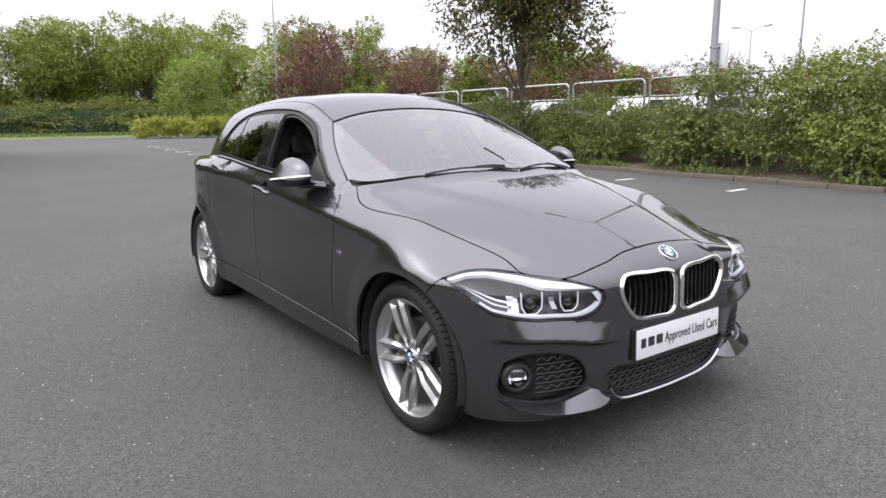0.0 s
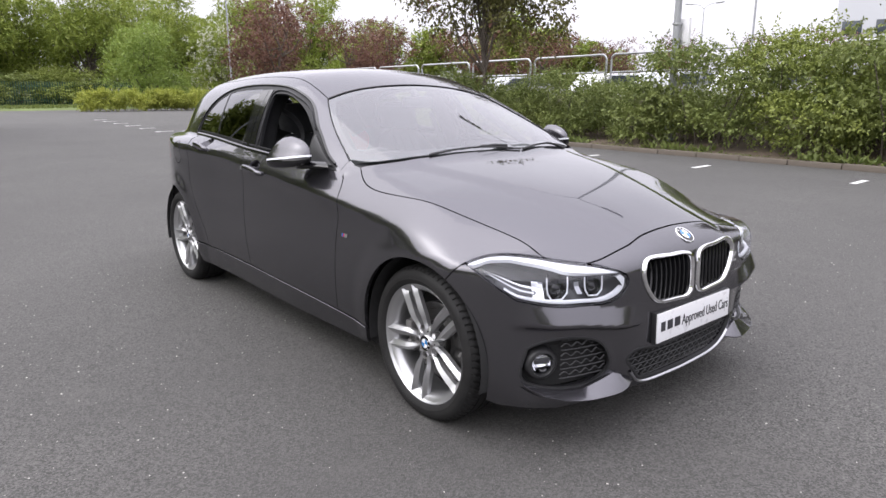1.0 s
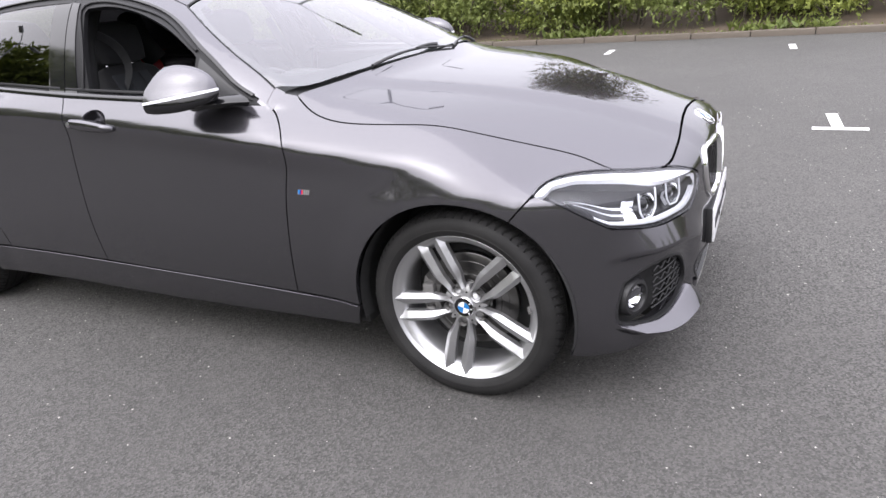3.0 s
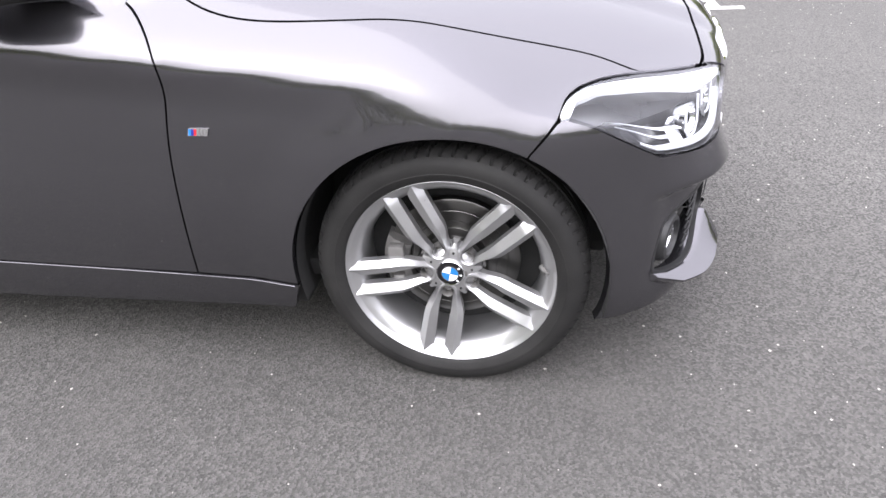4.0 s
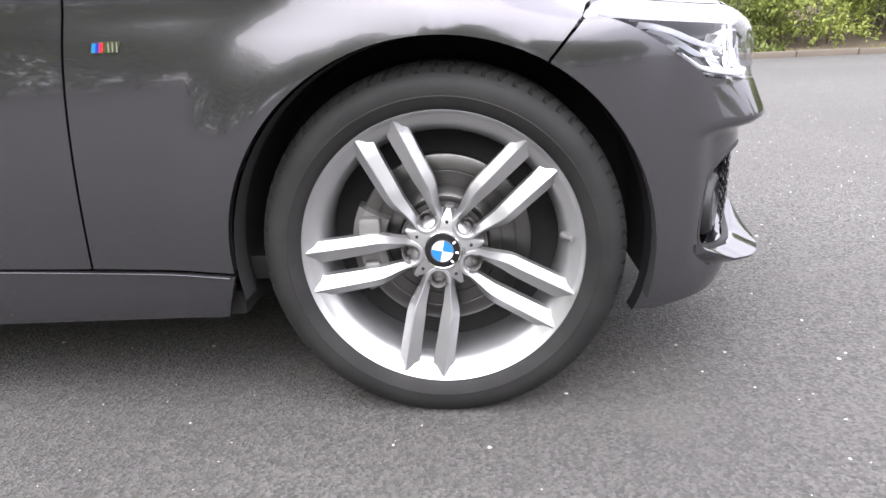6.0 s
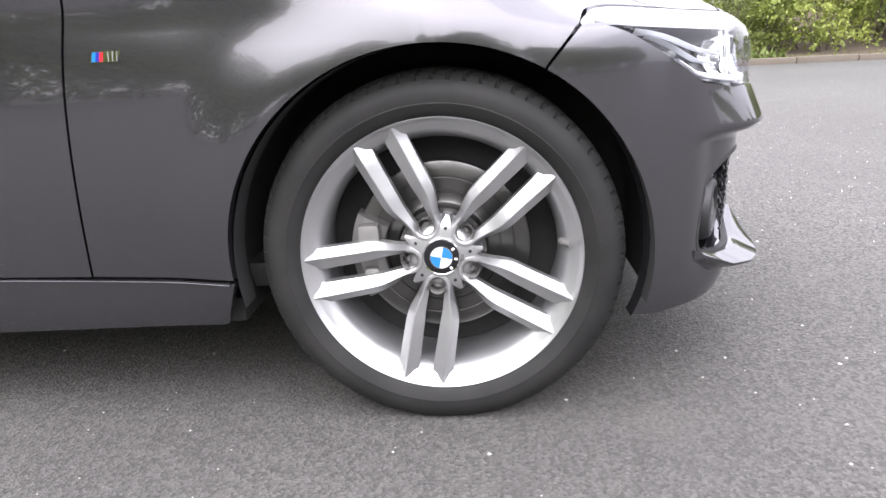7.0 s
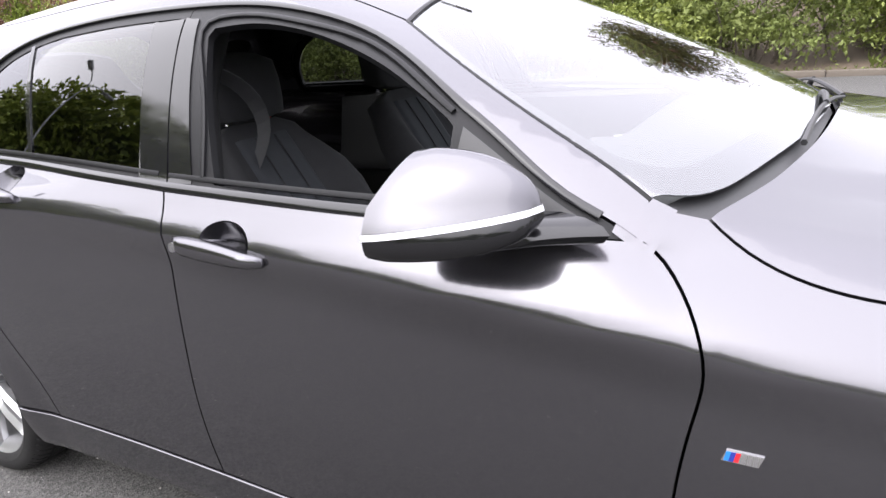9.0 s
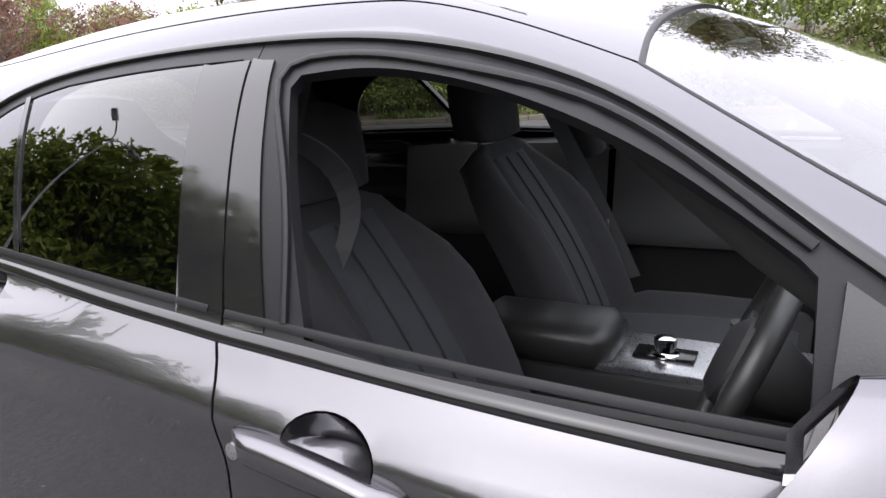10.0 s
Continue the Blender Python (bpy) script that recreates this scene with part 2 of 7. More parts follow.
nose_rise = spline([0.10, 0.16, 0.25, 0.36, 0.50, 0.60, 0.68, 0.78, 0.95], [-0.11, -0.055, -0.012, 0.0, 0.0, -0.003, -0.012, -0.065, -0.28])
bonnet_z = spline([-0.9, -0.6, -0.3, 0.0, 0.3, 0.5, 0.62, 0.75], [1.03, 1.005, 0.963, 0.912, 0.840, 0.774, 0.732, 0.67])
tail_plan = spline([0.0, 0.3, 0.55, 0.7, 0.8, 0.88], [-3.46, -3.43, -3.35, -3.23, -3.06, -2.76])
tail_rise = spline([0.15, 0.3, 0.5, 0.75, 1.0, 1.2], [0.10, 0.03, 0.0, 0.02, 0.07, 0.15])
roof_z = spline([-3.6, -3.3, -2.9, -2.4, -1.9, -1.5, -1.2, -0.9, -0.5], [1.22, 1.30, 1.365, 1.408, 1.424, 1.408, 1.352, 1.235, 1.04])
cabin_w = spline([0.90, 0.98, 1.08, 1.20, 1.30, 1.42], [0.846, 0.819, 0.775, 0.708, 0.634, 0.52])
cabin_plan = spline([-3.5, -3.2, -3.0, -2.8, -2.55, -2.1, -1.6, -1.0, -0.5], [-0.36, -0.22, -0.145, -0.092, -0.060, -0.014, 0.0, -0.012, -0.050])
screen_x = spline([0.90, 1.0, 1.15, 1.32, 1.45], [-0.19, -0.40, -0.745, -1.16, -1.52])
FRONT_ARCH, REAR_ARCH = (0.0, 0.315, 0.352), (-2.665, 0.315, 0.352)


def form(p):
    """Below nought inside the car's outer skin, above it outside."""
    x, y, z = p[..., 0], np.abs(p[..., 1]), p[..., 2]
    zc = crease_z(x)
    w = side_low(np.minimum(z, zc)) + plan_side(x)
    lean = smax(z - zc, np.zeros_like(z), 0.022)
    w = w - lean * shoulder(x) - 0.014 * ease(0.0, 0.10, zc - z) * ease(0.40, 0.0, zc - z) * ease(-3.3, -2.9, x) * ease(0.1, -0.6, x)
    w = w - 0.48 * np.clip(z - 0.60, 0, 0.3) ** 2 * ease(-0.80, -0.25, x) * ease(0.50, 0.28, x)
    for ax, az, ar in (FRONT_ARCH, REAR_ARCH):
        r = np.hypot(x - ax, z - az)
        w = w + 0.014 * ease(ar + 0.13, ar - 0.01, r) * ease(0.10, 0.3, z)
    ridge = 0.26 + 0.30 * ease(0.6, -0.7, x)
    top = bonnet_z(x) - (0.060 + 0.13 * ease(-0.15, 0.42, x)) * (y / 0.8) ** 2.6 + 0.012 * ease(ridge + 0.05, ridge - 0.05, y) - 0.012
    top = np.where(x < -0.9, np.minimum(top, 1.0), top)
    top = smax(top, 0.688 + 0 * top, 0.04)
    sill = ease(-0.58, -0.80, x) * ease(0.70, 0.79, y) * ease(-2.15, -1.70, x)
    top = top + (belt_z(x) + 0.016 - top) * sill
    low = smax(y - w, z - top, 0.10 - 0.055 * ease(0.05, 0.35, x) - 0.07 * ease(-0.58, -0.80, x) * ease(-2.15, -1.70, x))
    nose = x - (nose_plan(y) + nose_rise(z) * (1 - 0.25 * ease(0.3, 0.8, y)))
    edge = 0.494 - 0.036 * ease(0.64, 0.38, y)
    nose = nose + 0.017 * ease(0.012, -0.014, z - edge) * ease(0.20, 0.30, z) * ease(0.32, 0.48, y) * ease(0.790, 0.725, y)
    nose = nose - 0.034 * np.clip((0.078 - z + edge) / 0.078, 0, 1) * ease(-0.014, 0.003, z - edge) * ease(0.28, 0.50, y) * ease(0.80, 0.68, y)
    low = smax(low, nose * 0.80, 0.05)
    tail = tail_plan(y) + tail_rise(z) - x
    low = smax(low, tail, 0.08)
    cab = y - (cabin_w(z) + cabin_plan(x))
    roof = (z - (roof_z(x) - 0.050 * (y / 0.6) ** 2 + 0.004)) * 0.9
    cab = smax(cab * 0.88, roof, 0.09)
    screen = (x - (screen_x(z) - 0.21 * (y / 0.65) ** 2 - 1.3 * np.maximum(y - 0.73, 0))) * 0.42
    cab = smax(cab, screen, 0.030)
    back = (-3.50 + 0.75 * np.maximum(z - 1.0, 0) + 0.10 * (y / 0.6) ** 2 - x) * 0.8
    cab = smax(cab, back, 0.05)
    cab = np.maximum(cab, 0.93 - z)
    return smin(low, cab, 0.022)


def slope(p, e=0.002):
    g = np.stack([form(p + d) - form(p - d) for d in np.eye(3) * e], -1)
    return g / np.maximum(np.linalg.norm(g, axis=-1, keepdims=True), 1e-9)


def land(start, way, far):
    """From outside points along way, the first places on the skin."""
    t = np.zeros(len(start))
    found = np.zeros(len(start), bool)
    ta, tb = np.zeros(len(start)), np.full(len(start), far)
    for s in np.linspace(0, far, 64)[1:]:
        inside = form(start + way * s) < 0
        first = inside & ~found
        tb[first], ta[first] = s, s - far / 63
        found |= inside
    for _ in range(17):
        mid = (ta + tb) / 2
        inside = form(start + way * mid[:, None]) < 0
        tb, ta = np.where(inside, mid, tb), np.where(inside, ta, mid)
    return start + way * ((ta + tb) / 2)[:, None]


AXIS_Z, PIVOT_X = 0.62, -0.15


def rays(kind, uv):
    """Start and way of the rays that carry a flat pattern onto the skin."""
    uv = np.asarray(uv, float)
    n, zero, one = len(uv), np.zeros(len(uv)), np.ones(len(uv))
    if kind == "side":       # x, z
        return np.stack([uv[:, 0], -1.25 * one, uv[:, 1]], 1), np.tile([0., 1, 0], (n, 1)), 1.24
    if kind == "top":        # x, y
        return np.stack([uv[:, 0], uv[:, 1], 1.7 * one], 1), np.tile([0., 0, -1], (n, 1)), 1.6
    if kind == "front":      # y, z
        return np.stack([1.1 * one, uv[:, 0], uv[:, 1]], 1), np.tile([-1., 0, 0], (n, 1)), 2.0
    if kind == "rear":
        return np.stack([-4.1 * one, uv[:, 0], uv[:, 1]], 1), np.tile([1., 0, 0], (n, 1)), 2.0
    if kind == "round":      # x, angle over the back of the car (0: right flank, pi/2: up), in metres of 0.8
        q = uv[:, 1] / 0.8
        way = np.stack([zero, -np.cos(q), np.sin(q)], 1)
        return np.stack([uv[:, 0], zero, AXIS_Z * one], 1) + way * 1.3, -way, 1.25
    q = uv[:, 0] / 0.8       # "bow": angle round the nose (0: ahead, minus: right), z
    way = np.stack([np.cos(q), np.sin(q), zero], 1)
    return np.stack([PIVOT_X * one, zero, uv[:, 1]], 1) + way * 1.5, -way, 1.45


def skin(kind, uv):
    return land(*rays(kind, uv))


def flat(kind, p):
    """The pattern coordinates of places on the skin."""
    if kind == "side":
        return p[:, [0, 2]]
    if kind == "top":
        return p[:, [0, 1]]
    if kind in ("front", "rear"):
        return p[:, [1, 2]]
    if kind == "round":
        return np.stack([p[:, 0], 0.8 * np.arctan2(p[:, 2] - AXIS_Z, -p[:, 1])], 1)
    return np.stack([0.8 * np.arctan2(p[:, 1], p[:, 0] - PIVOT_X), p[:, 2]], 1)


def inside_polygon(q, poly):
    x, y = q[:, 0], q[:, 1]
    hit = np.zeros(len(q), bool)
    for (ax, ay), (bx, by) in zip(poly, np.roll(poly, -1, 0)):
        cross = (ay > y) != (by > y)
        if abs(by - ay) > 1e-12:
            hit ^= cross & (x < (bx - ax) * (y - ay) / (by - ay) + ax)
    return hit


def near_polygon(q, poly, reach):
    d = np.full(len(q), 9.0)
    for a, b in zip(poly, np.roll(poly, -1, 0)):
        ab = b - a
        t = np.clip(((q - a) @ ab) / max(ab @ ab, 1e-12), 0, 1)
        d = np.minimum(d, np.linalg.norm(q - (a + t[:, None] * ab), axis=1))
    return d < reach


def inset(poly, gap):
    area = 0.5 * np.sum(poly[:, 0] * np.roll(poly[:, 1], -1) - np.roll(poly[:, 0], -1) * poly[:, 1])
    a, b = poly - np.roll(poly, 1, 0), np.roll(poly, -1, 0) - poly
    na = np.stack([-a[:, 1], a[:, 0]], 1) / np.maximum(np.linalg.norm(a, axis=1), 1e-9)[:, None]
    nb = np.stack([-b[:, 1], b[:, 0]], 1) / np.maximum(np.linalg.norm(b, axis=1), 1e-9)[:, None]
    m = na + nb
    m = m / np.maximum((m * m).sum(1) / 2, 0.35)[:, None]
    return poly + np.sign(area) * gap * m


def edges_of(kind, lines, step=0.02):
    """Joins boundary lines, each (pattern kind, points), into one closed outline in the pattern of kind.
    A first entry "both" mirrors the lines, which then run from the middle to the middle."""
    out = []
    both = lines[0] == "both"
    lines = lines[1:] if both else lines
    for k, pts in lines:
        s = smooth_line(pts, step)
        out.append(s if k == kind else flat(kind, skin(k, s)))
    poly = np.concatenate(out)
    if both:
        flip = np.array([1, -1]) if kind == "top" else np.array([-1, 1])
        poly = np.concatenate([poly, poly[::-1] * flip])
    keep = np.linalg.norm(poly - np.roll(poly, 1, 0), axis=1) > 0.004
    return poly[keep]


def panel(kind, lines, material, name, gap=0.0022, fold=0.016, step=0.024, sink=0.0, holes=(), mirror=False):
    """One pressed panel of the skin: its outline laid on the skin, with folded edges. holes: outlines left out."""
    from mathutils.geometry import delaunay_2d_cdt
    loops = [inset(edges_of(kind, lines), gap)] + [inset(edges_of(kind, h), -gap) for h in holes]
    lo, hi = loops[0].min(0), loops[0].max(0)
    gx, gy = np.meshgrid(np.arange(lo[0], hi[0], step), np.arange(lo[1], hi[1], step), indexing="ij")
    gx = gx + (np.arange(gx.shape[1]) % 2)[None, :] * step / 2
    grid = np.stack([gx.ravel(), gy.ravel()], 1)
    ok = inside_polygon(grid, loops[0]) & ~near_polygon(grid, loops[0], step * 0.45)
    for h in loops[1:]:
        ok &= ~inside_polygon(grid, h) & ~near_polygon(grid, h, step * 0.45)
    pts, edges, start = [], [], 0
    for l in loops:
        pts.append(l)
        edges += [(start + i, start + (i + 1) % len(l)) for i in range(len(l))]
        start += len(l)
    pts = np.concatenate(pts + [grid[ok]])
    v, _, f, *_ = delaunay_2d_cdt([Vector(map(float, q)) for q in pts], edges, [], 0, 1e-6)
    uv = np.array([[q[0], q[1]] for q in v])
    tri = [list(t) for t in f]
    mid = np.array([uv[t].mean(0) for t in tri])
    good = inside_polygon(mid, loops[0])
    for h in loops[1:]:
        good &= ~inside_polygon(mid, h)
    tri = [t for t, g in zip(tri, good) if g]
    p = skin(kind, uv)
    n = slope(p)
    p = p - n * sink
    if mirror is True:
        p[:, 1] *= -1
        n[:, 1] *= -1
    ta = np.array([t[:3] for t in tri])
    way = np.einsum("ij,ij->i", np.cross(p[ta[:, 1]] - p[ta[:, 0]], p[ta[:, 2]] - p[ta[:, 0]]), n[ta].mean(1))
    out = [t if w > 0 else t[::-1] for t, w in zip(tri, way)]
    verts, norms = list(p), list(n)
    # folded edge
    count = {}
    for t in out:
        for a, b in zip(t, t[1:] + t[:1]):
            count[(a, b)] = 1
    rim = [(a, b) for a, b in count if (b, a) not in count]
    if fold:
        lower = {}
        for a, b in rim:
            for q, w in ((a, b), (b, a)):
                if q not in lower:
                    lower[q] = [len(verts), len(verts) + 1]
                    side = np.cross(p[b] - p[a], n[q])
                    side = side / max(np.linalg.norm(side), 1e-9)
                    verts += [p[q], p[q] - n[q] * fold]
                    norms += [side, side]
        for a, b in rim:
            out.append([lower[b][0], lower[a][0], lower[a][1], lower[b][1]])
    me = mesh_of(name, verts, out, material, True, norms)
    if mirror != "pair":
        return me
    flip = np.array([1, -1, 1])
    return me, mesh_of(name, np.array(verts) * flip, [f[::-1] for f in out], material, True, np.array(norms) * flip)


def dished(kind, outline, depth, material, name, mirror=False, step=0.008):
    """A hollow pressed into the skin within a closed outline of pattern points."""
    from mathutils.geometry import delaunay_2d_cdt
    o = np.array(outline, float)
    mid = o.mean(0)
    rings = [mid + (o - mid) * k for k in np.linspace(1.0, 0.12, 9)]
    n = len(o)
    uv = np.concatenate(rings + [mid[None]])
    p = skin(kind, uv)
    nn = slope(p)
    k = np.concatenate([np.full(n, q) for q in np.linspace(1.0, 0.12, 9)] + [np.zeros(1)])
    p = p - nn * (depth * (1 - k ** 3.5))[:, None]
    if mirror:
        p[:, 1] *= -1
    faces = []
    for r in range(8):
        for j in range(n):
            faces.append((r * n + j, r * n + (j + 1) % n, (r + 1) * n + (j + 1) % n, (r + 1) * n + j))
    faces += [(8 * n + j, 8 * n + (j + 1) % n, 9 * n) for j in range(n)]
    me = mesh_of(name, p, faces, material)
    b = bmesh.new()
    b.from_mesh(me)
    bmesh.ops.recalc_face_normals(b, faces=b.faces)
    b.to_mesh(me)
    b.free()
    return me


# ---- the car's panels ----
def arc(c, r, a, b, n=26):
    return [(c[0] + r * math.cos(radians(q)), c[1] + r * math.sin(radians(q))) for q in np.linspace(a, b, n)]


DOOR_FRONT = [(-0.612, 0.306), (-0.593, 0.5), (-0.566, 0.70), (-0.556, 0.82), (-0.584, 0.872), (-0.624, 0.912), (-0.650, 0.930)]
DOOR_MID = [(-1.557, 0.330), (-1.566, 0.44), (-1.562, 0.65), (-1.552, 0.83), (-1.552, 0.93), (-1.577, 0.974)]
DOOR_REAR = [(-2.16, 0.340), (-2.18, 0.42), (-2.24, 0.53), (-2.315, 0.66), (-2.352, 0.78), (-2.350, 0.88), (-2.345, 0.945), (-2.42, 0.990), (-2.53, 1.010)]
BELT_FRONT, BELT_REAR = [(-0.655, 0.932), (-0.80, 0.941), (-1.05, 0.951), (-1.577, 0.974)], [(-1.577, 0.974), (-2.1, 1.003), (-2.53, 1.010)]
DLO = [(-2.56, 1.016), (-2.555, 1.10), (-2.485, 1.200), (-2.34, 1.272), (-2.10, 1.312), (-1.65, 1.322), (-1.34, 1.292), (-1.16, 1.236), (-1.05, 1.180), (-0.96, 1.125), (-0.86, 1.058), (-0.755, 0.985), (-0.69, 0.952), (-0.655, 0.932)]
BONNET_SIDE = [(0.400, -0.606), (0.33, -0.600), (0.24, -0.620), (0.135, -0.660), (0.02, -0.706), (-0.12, -0.752), (-0.28, -0.780), (-0.47, -0.778), (-0.572, -0.735)]
BONNET_NOSE = [(0.528, 0.0), (0.535, -0.15), (0.546, -0.30), (0.548, -0.42), (0.545, -0.482), (0.536, -0.522)]
LAMP_BACK = [(0.536, -0.522), (0.465, -0.570), (0.400, -0.606)]
COWL = [(-0.572, -0.735), (-0.514, -0.60), (-0.446, -0.30), (-0.421, 0.0)]
LAMP_CORNER = [(0.238, -0.812), (0.246, -0.770), (0.276, -0.712), (0.330, -0.656), (0.400, -0.606)]
LAMP_FORE = [(0.536, -0.522), (0.586, -0.470), (0.612, -0.414)]
LAMP_END = [(-0.402, 0.652), (-0.390, 0.630), (-0.410, 0.590)]
LAMP_LOW = [(-0.416, 0.583), (-0.463, 0.563), (-0.56, 0.563), (-0.60, 0.566), (-0.69, 0.569), (-0.760, 0.582)]
LAMP_SIDE = [(0.440, 0.585), (0.395, 0.616), (0.344, 0.648), (0.295, 0.674), (0.243, 0.688)]
SILL = [(-0.612, 0.306), (-1.557, 0.328), (-2.16, 0.338)]
SCREEN_SIDE = [(-0.648, -0.745), (-0.80, -0.706), (-1.00, -0.630), (-1.135, -0.562)]
SCREEN_TOP = [(-1.135, -0.562), (-1.16, -0.40), (-1.165, -0.2), (-1.166, 0.0)]
SCREEN_BASE = [(-0.43, 0.0), (-0.46, -0.30), (-0.53, -0.58), (-0.60, -0.71), (-0.648, -0.745)]
ROOF_SIDE = [(-1.145, -0.560), (-1.5, -0.545), (-2.2, -0.530), (-2.7, -0.475), (-3.0, -0.385), (-3.12, -0.33)]
ring_f, ring_r = FRONT_ARCH, REAR_ARCH

car = thing("car", "dark grey metallic five-door hatchback with silver alloy wheels, parked on asphalt", "car")


def flank(name, kind, lines, material=PAINT, label="", parents=None, **more):
    """A panel on the right flank and its twin on the left."""
    pair = panel(kind, lines, material, name, mirror="pair", **more)
    return [part_mesh(name, me, to, label) for me, to in zip(pair, parents or (car, car))]


bonnet = part_mesh("bonnet", panel("top", ["both", ("top", BONNET_NOSE), ("top", LAMP_BACK), ("top", BONNET_SIDE), ("top", COWL)], PAINT, "bonnet", step=0.022), car)
fenders = flank("front_wing", "round", [
    ("side", [(-0.612, 0.306), (-0.352, 0.296)]), ("side", arc(ring_f[:2], ring_f[2], 183, 60)), ("side", [(0.182, 0.628), (0.232, 0.686)]),
    ("top", LAMP_CORNER), ("top", BONNET_SIDE), ("top", [(-0.572, -0.735), (-0.640, -0.750)]), ("side", DOOR_FRONT[::-1])])
def ellipse(c, a, b, tilt=0.0, n=28, power=1.0):
    t = np.linspace(0, 2 * math.pi, n, endpoint=False)
    x, y = a * np.cos(t), b * np.sin(t)
    q = radians(tilt)
    return [(c[0] + u * math.cos(q) - v * math.sin(q), c[1] + u * math.sin(q) + v * math.cos(q)) for u, v in zip(x, y)]


def ring_lines(kind, pts):
    return [(kind, [pts[i], pts[(i + 1) % len(pts)]]) for i in range(len(pts))]


CUP_FRONT, CUP_REAR = ellipse((-1.378, 0.896), 0.060, 0.034, -4), ellipse((-2.140, 0.970), 0.058, 0.034, -4)
front_doors = flank("front_door", "side", [("side", SILL[:2]), ("side", DOOR_MID), ("side", BELT_FRONT[::-1]), ("side", DOOR_FRONT[::-1])], holes=[ring_lines("side", CUP_FRONT)], label="dark grey closed door with its window fully lowered")
front_doors[1]["label"] = "dark grey closed door"
rear_doors = flank("rear_door", "side", [("side", SILL[1:]), ("side", DOOR_REAR), ("side", BELT_REAR[::-1]), ("side", DOOR_MID[::-1])], holes=[ring_lines("side", CUP_REAR)])
body_sides = flank("body_side", "round", [
    ("side", DLO), ("top", SCREEN_SIDE), ("top", ROOF_SIDE),
    ("top", [(-3.12, -0.33), (-3.13, -0.37)]), ("side", [(-3.10, 1.20), (-3.16, 1.08), (-3.12, 0.99), (-3.02, 0.975), (-2.90, 0.965), (-2.865, 0.90), (-2.90, 0.80)]), ("side", [(-2.90, 0.80), (-2.965, 0.62), (-2.975, 0.525)]),
    ("side", arc(ring_r[:2], ring_r[2], 144, 5)), ("side", [(-2.335, 0.345), (-2.16, 0.340)]), ("side", DOOR_REAR), ("side", [(-2.53, 1.010), (-2.56, 1.016)])], label="grey roof rail and rear quarter panel")
roof = part_mesh("roof", panel("top", ["both", ("top", SCREEN_TOP[::-1]), ("top", ROOF_SIDE), ("top", [(-3.12, -0.33), (-3.20, -0.2), (-3.23, 0.0)])], PAINT, "roof", step=0.03, gap=0.003), car)

KIDNEY = [(-0.022, 0.640), (-0.030, 0.668), (-0.055, 0.680), (-0.15, 0.686), (-0.26, 0.690), (-0.302, 0.678), (-0.318, 0.645), (-0.310, 0.608), (-0.275, 0.555), (-0.240, 0.528), (-0.20, 0.519), (-0.10, 0.514), (-0.045, 0.515), (-0.026, 0.528), (-0.020, 0.56), (-0.022, 0.640)]
LOWER = [(0.0, 0.352), (-0.28, 0.352), (-0.36, 0.345), (-0.375, 0.325), (-0.345, 0.285), (-0.295, 0.232), (-0.25, 0.216), (-0.15, 0.209), (0.0, 0.206)]
INTAKE = [(-0.742, 0.412), (-0.705, 0.436), (-0.635, 0.449), (-0.55, 0.436), (-0.49, 0.408), (-0.458, 0.365), (-0.452, 0.305), (-0.48, 0.280), (-0.54, 0.262), (-0.62, 0.260), (-0.70, 0.268), (-0.748, 0.290), (-0.755, 0.35), (-0.742, 0.405)]


def flipped(points):
    return [(-a, b) for a, b in points]


front_bumper_lines = ["both", ("top", BONNET_NOSE), ("top", LAMP_FORE), ("front", LAMP_END), ("front", LAMP_LOW), ("side", LAMP_SIDE),
    ("side", [(0.230, 0.683), (0.182, 0.628)]), ("side", arc(ring_f[:2], ring_f[2], 60, -22)), ("side", [(0.333, 0.188), (0.378, 0.180)]), ("bow", [(-0.73, 0.182), (-0.45, 0.182), (0.0, 0.182)])]
# the intakes of the left half mirror those of the right
def bow_of(points):
    return [tuple(q) for q in flat("bow", skin("front", smooth_line(points)))]


intake_bow = bow_of(INTAKE)
kidney_bow = bow_of(KIDNEY)
lower_bow = bow_of(LOWER)
lower_ring = lower_bow + [(-a, b) for a, b in lower_bow[::-1]][1:]
raw = lambda pts: [("bow", [pts[i], pts[i + 1]]) for i in range(len(pts) - 1)]
holes = [raw(kidney_bow), raw([(-a, b) for a, b in kidney_bow]), raw(intake_bow), raw([(-a, b) for a, b in intake_bow]), raw(lower_ring)]
bumper = part_mesh("front_bumper", panel("bow", front_bumper_lines, PAINT, "front_bumper", holes=holes, step=0.010, fold=0.022), car)
skirts = flank("side_skirt", "side", [("side", [(-0.352, 0.293), (-0.612, 0.303), (-1.557, 0.325), (-2.16, 0.335), (-2.335, 0.34)]), ("side", [(-2.335, 0.34), (-2.32, 0.20)]), ("side", [(-2.32, 0.205), (-1.3, 0.190), (-0.40, 0.203)]), ("side", [(-0.385, 0.207), (-0.352, 0.293)])], gap=0.001)
tail_lamps = flank("tail_lamp", "side", [("side", [(-2.90, 0.80), (-2.865, 0.90), (-2.90, 0.965), (-3.02, 0.975), (-3.14, 0.97), (-3.20, 0.80)]), ("side", [(-3.20, 0.80), (-2.90, 0.80)])], REDLENS, "red rear lamp lens")
rear_bumper = part_mesh("rear_bumper", panel("rear", ["both", ("rear", [(0.0, 0.78), (-0.45, 0.79), (-0.70, 0.80)]), ("rear", [(-0.72, 0.79), (-0.78, 0.5), (-0.76, 0.25)]), ("rear", [(-0.74, 0.22), (-0.4, 0.2), (0, 0.2)])], PAINT, "rear_bumper", step=0.05), car)
